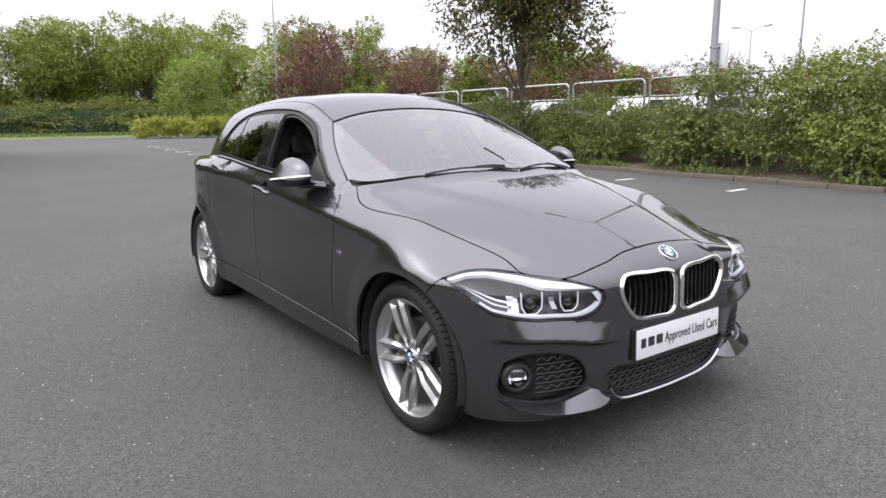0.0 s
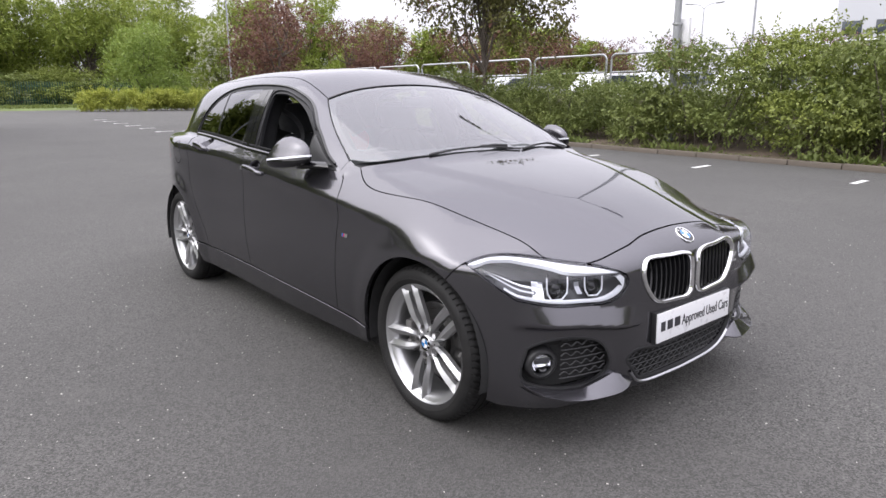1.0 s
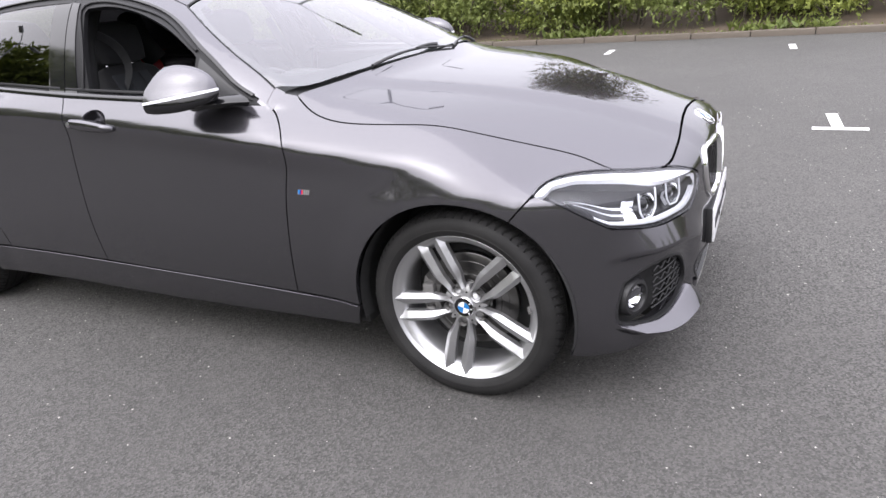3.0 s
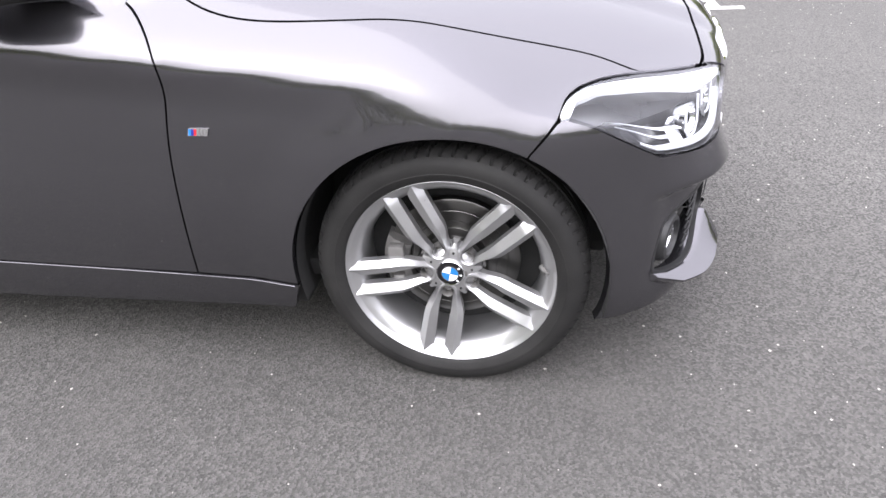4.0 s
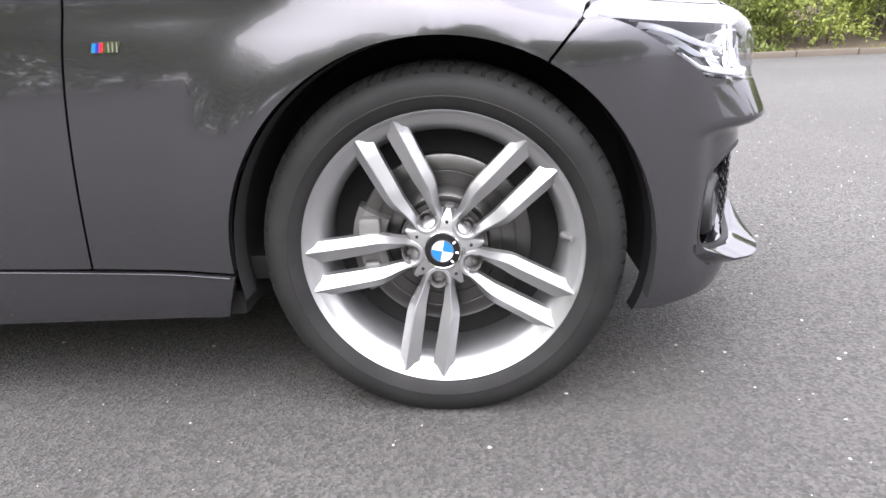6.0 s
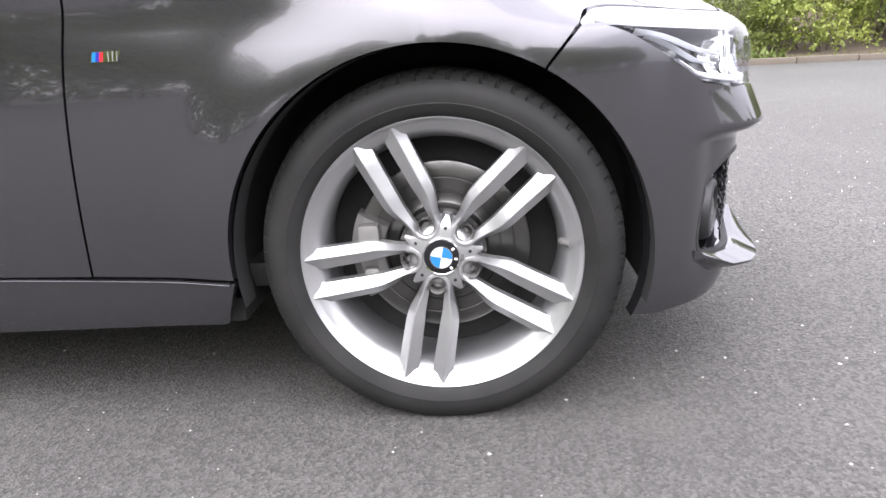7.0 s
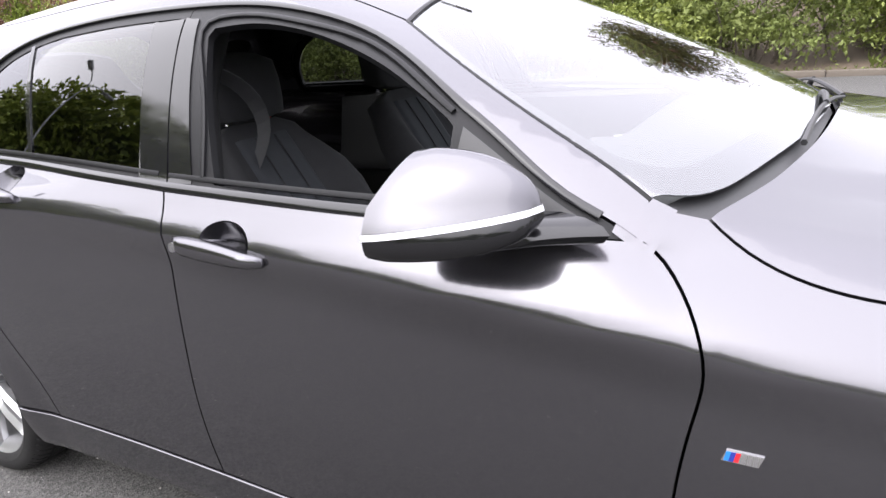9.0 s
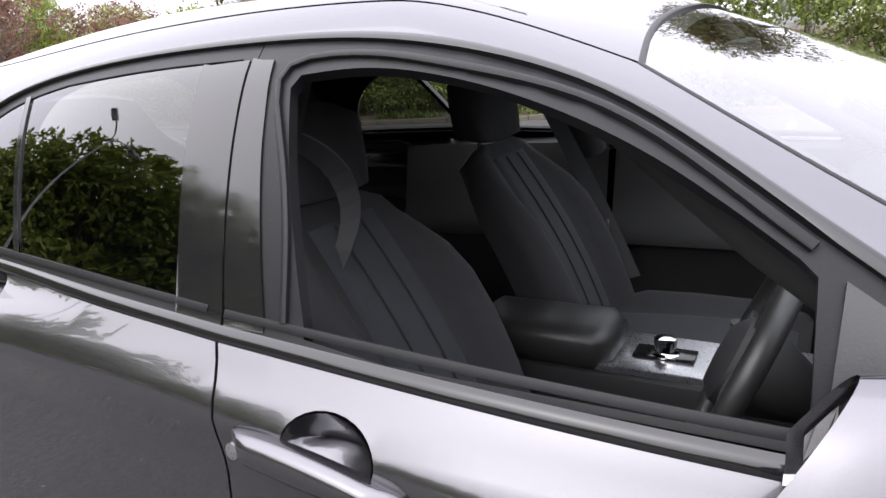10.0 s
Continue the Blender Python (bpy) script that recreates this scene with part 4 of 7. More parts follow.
low_poly = np.array(LOWER + [(-a, b) for a, b in LOWER[::-1]][1:-1])
keep_low = lambda y, z: bool(inside_polygon(np.array([[y, z]]), low_poly)[0])
wave_mesh(-0.38, 0.38, 0.212, 0.350, 9, 26, 0.020, lower, keep_low)
bm = bmesh.new()
box(bm, (0.535, 0, 0.28), (0.01, 0.80, 0.20), 0)
part("backing", bm, VOID, lower)
lip_line = [(-0.352, 0.272), (-0.30, 0.222), (-0.25, 0.205), (-0.15, 0.198), (0.0, 0.195), (0.15, 0.198), (0.25, 0.205), (0.30, 0.222), (0.352, 0.272)]
rim_strip("lip_trim", "front", smooth_line(lip_line, 0.015), 0.012, 0.008, SATIN, car, "thin satin silver lip", closed=False)

BLADE_Y = (0.345, 0.39, 0.433, 0.48, 0.57, 0.66, 0.72, 0.757)
blade_top = lambda y: np.interp(y, BLADE_Y, (0.246, 0.270, 0.292, 0.278, 0.257, 0.260, 0.271, 0.289))
blade_low = lambda y: np.interp(y, BLADE_Y, (0.240, 0.231, 0.225, 0.225, 0.227, 0.234, 0.248, 0.278))
blade_out = lambda y: np.interp(y, BLADE_Y, (0.012, 0.042, 0.056, 0.060, 0.060, 0.054, 0.042, 0.012))
for s in (1, -1):
    ring = [(s * a, b) for a, b in smooth_line(INTAKE, 0.012)][:-1]
    intake = rim_strip("side_intake", "front", ring, 0.009, 0.001, PLASTIC, car, "black side air intake with a round fog lamp")
    poly = np.array(INTAKE)
    wave_mesh(-0.64, -0.41, 0.285, 0.445, 9, 24, 0.030, intake, lambda y, z: bool(inside_polygon(np.array([[y, z]]), poly)[0]), flip=s)
    bm = bmesh.new()
    rows = []
    for y in np.linspace(-0.76, -0.40, 12):
        rows.append([bm.verts.new((float(nose_plan(abs(y))) - 0.085, s * y, z)) for z in (0.25, 0.35, 0.45)])
    for a, b in zip(rows, rows[1:]):
        for j in range(2):
            bm.faces.new((a[j], a[j + 1], b[j + 1], b[j]))
    part("backing", bm, VOID, intake)
    # fog lamp in its bezel
    eye = Vector((0.488, s * -0.690, 0.350))
    m = basis(eye, (0.90, s * -0.42, 0.0))
    bm = bmesh.new()
    lathe(bm, [(0.036, -0.05), (0.040, 0.006), (0.043, 0.010), (0.052, 0.008), (0.060, -0.004), (0.062, -0.05)], 36, "z")
    bmesh.ops.transform(bm, matrix=m, verts=bm.verts)
    part("fog_bezel", bm, PLASTIC, intake, "round black bezel")
    bm = bmesh.new()
    lathe(bm, [(0.0365, 0.000), (0.030, 0.004), (0.015, 0.008), (0.0005, 0.009)], 30, "z")
    bmesh.ops.transform(bm, matrix=m, verts=bm.verts)
    lens = part("fog_lens", bm, CLEAR, intake, "clear round fog lamp lens")
    lens.visible_shadow = False
    bm = bmesh.new()
    lathe(bm, [(0.034, -0.002), (0.028, -0.016), (0.012, -0.026), (0.0005, -0.026)], 30, "z")
    bmesh.ops.transform(bm, matrix=m, verts=bm.verts)
    part("fog_reflector", bm, CHROME, intake, "chrome reflector")
    bm = bmesh.new()
    box(bm, (0, 0.012, 0.001), (0.058, 0.022, 0.003), 0.001)
    bmesh.ops.transform(bm, matrix=m, verts=bm.verts)
    part("fog_shade", bm, LAMP_BLACK, intake, "dark upper shade")
    # blade under the intake
    bm = bmesh.new()
    rows = []
    for k in np.linspace(0, 1, 23):
        y = 0.757 - 0.412 * k
        z, low, w = float(blade_top(y)), float(blade_low(y)), float(blade_out(y))
        x, xl = (float(nose_plan(y) + nose_rise(q)) for q in (z, low))
        rows.append([bm.verts.new(q) for q in ((x - 0.050, s * -y, z), (x - 0.002, s * -y, z), (x + 0.004, s * -y, z - 0.003), (xl + w, s * -y, low + 0.002), (xl + w - 0.002, s * -y, low - 0.003), (xl - 0.02, s * -y, low - 0.012), (xl - 0.05, s * -y, low))])
    for a, b in zip(rows, rows[1:]):
        for j in range(7):
            bm.faces.new((a[j], a[(j + 1) % 7], b[(j + 1) % 7], b[j]))
    bm.faces.new(rows[0]), bm.faces.new(rows[-1][::-1])
    part("bumper_blade", bm, PAINT, car, "grey painted winglet below the side intake", angle=30)

# number plate with its dealer text
plate = Matrix.Translation((0.664, 0.006, 0.424)) @ Matrix.Rotation(radians(-2), 4, "Y") @ Matrix((( 0, 0, 1, 0), (1, 0, 0, 0), (0, 1, 0, 0), (0, 0, 0, 1)))
bm = bmesh.new()
box(bm, (0, 0, -0.004), (0.524, 0.113, 0.008), 0.003)
bmesh.ops.transform(bm, matrix=plate, verts=bm.verts)
number_plate = part("number_plate", bm, WHITE, car, "white show plate with dealer lettering")
bm = bmesh.new()
box(bm, (0, 0, -0.016), (0.532, 0.121, 0.020), 0.004)
bmesh.ops.transform(bm, matrix=plate, verts=bm.verts)
part("plate_holder", bm, PLASTIC, number_plate)


def lettering(words, height, m, material, parent, squeeze=1.0):
    curve = bpy.data.curves.new("lettering", "FONT")
    curve.body, curve.size, curve.extrude = words, height, 0.0006
    curve.align_x, curve.align_y = "LEFT", "CENTER"
    temp = bpy.data.objects.new("lettering", curve)
    scene.collection.objects.link(temp)
    bpy.context.view_layer.update()
    me = bpy.data.meshes.new_from_object(temp.evaluated_get(bpy.context.evaluated_depsgraph_get()))
    bpy.data.objects.remove(temp)
    me.materials.clear()
    me.materials.append(material)
    me.transform(m @ Matrix.Diagonal((squeeze, 1, 1, 1)))
    return part_mesh("lettering", me, parent, "dark lettering")


text = lettering("Approved Used Cars", 0.058, plate @ Matrix.Translation((-0.098, 0.000, 0.0012)), INK, number_plate, 0.70)
for i, w in enumerate((0.034, 0.044, 0.046)):
    bm = bmesh.new()
    box(bm, (-0.232 + (0, 0.041, 0.090)[i] + w / 2 - 0.012, 0.004, 0.0012), (w * 0.8, 0.036, 0.0012), 0)
    bmesh.ops.transform(bm, matrix=plate, verts=bm.verts)
    part("print_block", bm, INK, number_plate)


def roundel(place, normal, radius, parent, name="roundel", turn=0):
    m = basis(place, normal) @ Matrix.Rotation(radians(turn), 4, "Z")
    bm = bmesh.new()
    lathe(bm, [(radius, -0.004), (radius, 0.002), (radius * 0.95, 0.004), (radius * 0.90, 0.003)], 44, "z")
    bmesh.ops.transform(bm, matrix=m, verts=bm.verts)
    base = part(name, bm, CHROME, parent, "round enamel badge with a chrome ring")
    bm = bmesh.new()
    lathe(bm, [(radius * 0.91, 0.0030), (radius * 0.57, 0.0040), (0.0003, 0.0042)], 44, "z")
    bmesh.ops.transform(bm, matrix=m, verts=bm.verts)
    part("badge_ring", bm, BLACK_GLOSS, base, "black outer ring")
    for k, mat in enumerate((WHITE, BLUE, WHITE, BLUE)):
        bm = bmesh.new()
        ring = [bm.verts.new((radius * 0.56 * math.cos(math.pi / 2 * k + q), radius * 0.56 * math.sin(math.pi / 2 * k + q), 0.0048)) for q in np.linspace(0, math.pi / 2, 10)]
        bm.faces.new([bm.verts.new((0, 0, 0.0050))] + ring)
        bmesh.ops.transform(bm, matrix=m, verts=bm.verts)
        part("badge_quarter", bm, mat, base, smooth=False)
    for q in (50, 90, 130):
        bm = bmesh.new()
        box(bm, (radius * 0.74 * math.cos(radians(q)), radius * 0.74 * math.sin(radians(q)), 0.0045), (radius * 0.12, radius * 0.2, 0.0012), 0, Matrix.Rotation(radians(q - 90), 4, "Z"))
        bmesh.ops.transform(bm, matrix=m, verts=bm.verts)
        part("badge_mark", bm, WHITE, base)


place, normal = on_skin("top", 0.592, 0.0)
roundel(place, normal, 0.041, car)

# wing badge: three slanting stripes and a silver bar
for s in (1, -1):
    place, normal = on_skin("side", -0.500, 0.674)
    place.y, normal.y = place.y * s, normal.y * s
    m = basis(place, normal)
    bm = bmesh.new()
    prism(bm, [(-0.026, -0.008), (0.019, -0.008), (0.025, 0.008), (-0.020, 0.008)], 0.003, m)
    badge = part("wing_badge", bm, CHROME, car, "small chrome badge with blue and red stripes")
    for dx, mat in ((-0.0185, BLUE), (-0.0125, NAVY), (-0.0065, RED)):
        bm = bmesh.new()
        prism(bm, [(dx - 0.0045, -0.007), (dx + 0.0015, -0.007), (dx + 0.0045, 0.007), (dx - 0.0015, 0.007)], 0.0034, m)
        part("stripe", bm, mat, badge, smooth=False)
    bm = bmesh.new()
    for dx in (0.004, 0.011, 0.018):
        prism(bm, [(dx - 0.0008, -0.007), (dx + 0.001, -0.007), (dx + 0.0025, 0.007), (dx + 0.0007, 0.007)], 0.0034)
    bmesh.ops.transform(bm, matrix=m, verts=bm.verts)
    part("badge_groove", bm, CAST, badge, smooth=False)

# headlamp insides, laid out between the upper and lower edges of the lens
def along(points):
    p = np.array(points, float)
    d = np.r_[0, np.cumsum(np.linalg.norm(np.diff(p, axis=0), axis=1))]
    return lambda f: np.array([np.interp(f * d[-1], d, p[:, 0]), np.interp(f * d[-1], d, p[:, 1])])


upper = along(np.concatenate([flat("bow", skin(k, smooth_line(q))) for k, q in (("top", LAMP_CORNER), ("top", LAMP_BACK[::-1]), ("top", LAMP_FORE))]))
under = along(np.concatenate([flat("bow", skin(k, smooth_line(q))) for k, q in (("side", LAMP_SIDE[::-1]), ("front", LAMP_LOW[::-1]), ("front", LAMP_END[::-1]))]))


lamp_grid = np.array([under(f) * (1 - v) + upper(f) * v for f in np.linspace(0, 1, 41) for v in np.linspace(0, 1, 21)])
lamp_skin = skin("bow", lamp_grid)
lamp_out = slope(lamp_skin)


def in_lamp(s, f, v, back):
    """A place behind the lens: f from its outer tip to its inner end, v from its lower to its upper edge."""
    a, b = min(39.999, max(0, f * 40)), min(19.999, max(0, v * 20))
    i, j = int(a), int(b)
    a, b = a - i, b - j
    w = ((1 - a) * (1 - b), a * (1 - b), (1 - a) * b, a * b)
    k = (i * 21 + j, (i + 1) * 21 + j, i * 21 + j + 1, (i + 1) * 21 + j + 1)
    q = sum(u * (lamp_skin[m] - lamp_out[m] * back) for u, m in zip(w, k))
    return Vector((q[0], s * q[1], q[2]))


for s, lens in zip((1, -1), lamps):
    lens.visible_shadow = False
    bm = bmesh.new()
    rows = []
    for f in np.linspace(0.02, 0.985, 18):
        deep = 0.02 + 0.07 * math.sin(math.pi * min(1, f * 1.1)) ** 0.5
        rows.append([bm.verts.new(in_lamp(s, f, v, d)) for v, d in ((1.0, 0.010), (0.95, deep * 0.7), (0.6, deep), (0.3, deep), (0.06, deep * 0.7), (0.0, 0.010))])
    for a, b in zip(rows, rows[1:]):
        for j in range(5):
            bm.faces.new((a[j], a[j + 1], b[j + 1], b[j]))
    part("lamp_housing", bm, LAMP_BLACK, lens, "gloss black inner housing")

    def ribbon(name, label, spots, material=LAMP_WHITE, back=0.010):
        """A light guide: spots of (f, v low, v high)."""
        b = bmesh.new()
        rows = []
        for f, lo, hi in spots:
            rows.append([b.verts.new(in_lamp(s, f, v, d)) for v, d in ((lo, back + 0.016), (lo, back + 0.002), ((lo + hi) / 2, back), (hi, back + 0.002), (hi, back + 0.016))])
        for u, w in zip(rows, rows[1:]):
            for j in range(4):
                b.faces.new((u[j], u[j + 1], w[j + 1], w[j]))
        part(name, b, material, lens, label, angle=60)

    ribbon("brow_light", "broad white brow light", [(f, 0.865 + 0.05 * ease(0.14, 0.25, f) * ease(0.75, 0.5, f) - 0.03 * ease(0.6, 1.0, f) - 0.40 * ease(0.12, 0.0, f), 0.985) for f in np.linspace(0.0, 0.95, 30)])
    ribbon("lower_light", "white lower light line", [(f, 0.055, 0.055 + 0.055 + 0.02 * ease(0.3, 0.45, f) + 0.06 * ease(0.7, 0.95, f)) for f in np.linspace(0.24, 0.90, 18)])
    ribbon("end_light", "white end light", [(f, 0.06 + 0.05 * k, 0.62) for k, f in enumerate(np.linspace(0.905, 0.955, 4))])
    ribbon("corner_strip", "pale corner strip", [(f, 0.30 - 0.06 * ease(0.15, 0.40, f), 0.325 - 0.06 * ease(0.15, 0.40, f)) for f in np.linspace(0.15, 0.40, 8)], LAMP_WHITE, 0.014)
    ribbon("side_strip", "pale side strip", [(f, 0.46 - 0.10 * ease(0.15, 0.45, f), 0.49 - 0.10 * ease(0.15, 0.45, f)) for f in np.linspace(0.12, 0.42, 8)], LAMP_WHITE, 0.014)
    for f, v, r in ((0.525, 0.38, 0.038), (0.755, 0.42, 0.033)):
        c = in_lamp(s, f, v, 0.050)
        mm = basis(c, (0.88, -s * 0.42, 0.10))
        bm = bmesh.new()
        ring = [mm @ Vector((r * u, r * v, 0.014)) for u, v in ((-1.0, 1.1), (-1.0, 0.3), (-0.92, -0.35), (-0.55, -0.95), (0.45, -0.95), (0.95, -0.40), (1.02, 0.3), (1.0, 1.1))]
        tube(bm, [tuple(q) for q in ring], 0.0028, 8)
        part("light_ring", bm, LAMP_WHITE, lens, "pale ring round the projector")
        bm = bmesh.new()
        lathe(bm, [(r * 0.95, 0.010), (r * 0.84, -0.004), (r * 0.72, -0.018)], 30, "z")
        bmesh.ops.transform(bm, matrix=mm, verts=bm.verts)
        part("projector_bezel", bm, CHROME, lens, "chrome bezel")
        bm = bmesh.new()
        lathe(bm, [(r * 0.72, -0.018), (r * 0.60, -0.002), (r * 0.30, 0.008), (0.0005, 0.010)], 30, "z")
        bmesh.ops.transform(bm, matrix=mm, verts=bm.verts)
        part("projector", bm, BLACK_GLOSS, lens, "dark projector lens")
    bm = bmesh.new()
    rows = [[bm.verts.new(in_lamp(s, f, v, d)) for v, d in ((0.60, 0.030), (0.34, 0.045), (0.10, 0.022))] for f in np.linspace(0.39, 0.45, 5)]
    for a, b in zip(rows, rows[1:]):
        for j in range(2):
            bm.faces.new((a[j], a[j + 1], b[j + 1], b[j]))
    part("reflector", bm, CHROME, lens, "bright inner reflector")
    bm = bmesh.new()
    rows = [[bm.verts.new(in_lamp(s, f, v, d)) for v, d in ((0.64, 0.030), (0.45, 0.040), (0.26, 0.030))] for f in np.linspace(0.635, 0.665, 4)]
    for a, b in zip(rows, rows[1:]):
        for j in range(2):
            bm.faces.new((a[j], a[j + 1], b[j + 1], b[j]))
    part("reflector", bm, SATIN, lens, "silver inner reflector")

# filler flap line on the right quarter
rim_strip("filler_flap", "side", ellipse((-2.560, 0.900), 0.072, 0.072), 0.005, 0.0004, RUBBER, body_sides[0], "round filler flap joint")

# door handles
for s in (1, -1):
    for door, (x0, x1, za, zb), cup in ((front_doors, (-1.508, -1.280, 0.897, 0.878), CUP_FRONT), (rear_doors, (-2.265, -2.045, 0.977, 0.957), CUP_REAR)):
        parent = door[0 if s == 1 else 1]
        part_mesh("handle_cup", dished("side", cup, 0.050, PAINT, "handle_cup", s == -1), parent)
        bm = bmesh.new()
        xs = np.linspace(x0, x1, 22)
        zs = za + (zb - za) * (xs - x0) / (x1 - x0)
        p = skin("side", np.stack([xs, zs - 0.009], 1))
        n = slope(p)
        rows = []
        for i, (q, m) in enumerate(zip(p, n)):
            u = i / 21
            h = 0.0225 * math.sin(math.pi * min(1, max(0, (u * 0.93 + 0.045)))) ** 0.28 * (1 - 0.22 * u)
            o = 0.026 * min(1.0, math.sin(math.pi * (u * 0.96 + 0.02)) * 2.2) ** 0.7 + 0.002
            out, up = np.array([0.0, -1.0, 0.12]), np.array([0.0, 0.12, 1.0])
            ring = []
            for a, b in ((-0.006, 0.85), (0.35, 1.0), (0.80, 0.92), (1.0, 0.45), (0.97, -0.35), (0.75, -0.85), (0.3, -1.0), (-0.006, -0.9)):
                v = q + out * (o * a) + up * (h * b)
                ring.append(bm.verts.new((v[0], v[1] * s, v[2])))
            rows.append(ring)
        for a, b in zip(rows, rows[1:]):
            for j in range(8):
                bm.faces.new((a[j], a[(j + 1) % 8], b[(j + 1) % 8], b[j]))
        bm.faces.new(rows[0]), bm.faces.new(rows[-1][::-1])
        part("door_handle", bm, PAINT, parent, "grey painted pull handle", angle=55)
        if door is front_doors:
            bm = bmesh.new()
            lathe(bm, [(0.0095, -0.004), (0.0095, 0.0015), (0.0075, 0.002), (0.0005, 0.002)], 24, "z")
            q = Vector((-1.490, p[2][1] - 0.0230, 0.8870))
            q.y *= s
            bmesh.ops.transform(bm, matrix=basis(q, (0, -s, 0.12)), verts=bm.verts)
            part("lock_cap", bm, SATIN, parent, "small round lock cover")

# belt strips: a dark trim with a thin bright edge under the windows
for s in (1, -1):
    for door, line in ((front_doors, BELT_FRONT), (rear_doors, BELT_REAR)):
        pts = [(a, b + 0.006) for a, b in smooth_line(line, 0.03) if a < -0.74]
        rim_strip("belt_strip", "side", pts, 0.020, 0.006, BLACK_GLOSS, door[0 if s == 1 else 1], "gloss black belt strip", s == -1, False)
        rim_strip("belt_seal", "side", [(a, b + 0.021) for a, b in pts[1:]], 0.010, 0.001, RUBBER, door[0 if s == 1 else 1], "", s == -1, False)
    outer = smooth_line(DLO, 0.03)[:-2]
    rim_strip("window_trim", "side", outer, 0.014, 0.004, BLACK_GLOSS, body_sides[0 if s == 1 else 1], "gloss black window trim", s == -1, False)
    rim_strip("window_rib", "side", [(a, b) for a, b in smooth_line([(-1.480, 1.00), (-1.540, 1.20), (-1.570, 1.278), (-1.50, 1.292), (-1.34, 1.272), (-1.16, 1.224), (-1.05, 1.168), (-0.955, 1.106)], 0.03)], 0.010, 0.003, RUBBER, front_doors[0 if s == 1 else 1], "", s == -1, False)

# mirrors
def build_mirror(s):
    outline = [(0.000, 0.10), (0.012, 0.145), (0.042, 0.168), (0.074, 0.161), (0.116, 0.123), (0.150, 0.070), (0.165, 0.026), (0.157, 0.003), (0.12, -0.002), (0.03, 0.004), (0.004, 0.03), (0.000, 0.10)]
    o = smooth_line(outline, 0.012)[:-1]
    mid = np.array([0.060, 0.062])
    rows = []
    whole = bmesh.new()
    for k in np.linspace(0, 1, 16):
        f = (1 - k ** 2.3) ** 0.5 * (0.955 + 0.045 * min(1.0, k / 0.13)) if k < 1 else 0.02
        c = (mid + (o - mid) * f + np.array([-0.030 * k, -0.004 * k])) * np.array([0.80, 0.84])
        x = -0.955 + 0.205 * k
        rows.append([whole.verts.new((x - 0.012 * (1 - k) + 0.62 * max(0.0, b - 0.072) * (1 - 0.55 * k) - 0.10 * (a - 0.05) * (1 - k) * 0.3 + 0.06 * (0.06 - a) * (1 - k), -s * (0.866 + a), 0.940 + b)) for a, b in c])
    m = len(o)
    for a, b in zip(rows, rows[1:]):
        for j in range(m):
            whole.faces.new((a[j], a[(j + 1) % m], b[(j + 1) % m], b[j]))
    whole.faces.new(rows[-1])

    def cut(lo, hi, grow):
        b = whole.copy()
        for z, n in ((lo, (0, 0, -1)), (hi, (0, 0, 1))):
            if z is not None:
                bmesh.ops.bisect_plane(b, geom=b.verts[:] + b.edges[:] + b.faces[:], plane_co=(-0.9, 0, z), plane_no=(-0.12 * n[2], 0, n[2]), clear_outer=True)
        if grow:
            c = Vector((-0.93, -s * 0.935, 1.0))
            for v in b.verts:
                v.co += (v.co - c).normalized() * grow
        return b

    cap = part("door_mirror", cut(0.987, None, 0), PAINT, front_doors[0 if s == 1 else 1], "grey mirror cap over a black base with a clear indicator", angle=60)
    part("mirror_base", cut(None, 0.979, -0.001), BLACK_GLOSS, cap, "gloss black lower housing", angle=60)
    part("indicator", cut(0.979, 0.987, 0.0010), LAMP_WHITE, cap, "clear indicator strip", angle=60)
    whole.free()
    bm = bmesh.new()
    bm.faces.new([bm.verts.new((-0.954 + 0.62 * max(0.0, b - 0.072) + 0.045 * (0.06 - a), -s * (0.866 + a), 0.940 + b)) for a, b in (mid + (o - mid) * 0.94) * np.array([0.80, 0.84])])
    part("mirror_glass", bm, CHROME, cap, "mirror glass", smooth=False)
    bm = bmesh.new()
    rows = []
    for k in np.linspace(0, 1, 9):
        p = Vector((-0.860 + 0.105 * k, -s * (0.900 - 0.085 * k), 0.950 + 0.004 * math.sin(k * 3)))
        w, h = 0.045 + 0.030 * k, 0.017 + 0.006 * k
        rows.append([bm.verts.new(p + Vector((w * math.cos(q), -s * w * 0.3 * math.cos(q), h * math.sin(q)))) for q in np.linspace(0, 2 * math.pi, 12, endpoint=False)])
    for a, b in zip(rows, rows[1:]):
        for j in range(12):
            bm.faces.new((a[j], a[(j + 1) % 12], b[(j + 1) % 12], b[j]))
    bm.faces.new(rows[0]), bm.faces.new(rows[-1][::-1])
    part("mirror_arm", bm, BLACK_GLOSS, cap, "black mirror arm", angle=60)


for s in (1, -1):
    build_mirror(s)
sails = flank("mirror_sail", "side", [("side", [(-0.945, 0.960), (-0.70, 0.946)]), ("side", [(-0.70, 0.946), (-0.765, 0.980), (-0.86, 1.042), (-0.936, 1.090)]), ("side", [(-0.936, 1.090), (-0.945, 0.960)])], PLASTIC, "black triangular mirror sail", parents=front_doors, gap=0.004, sink=-0.001)

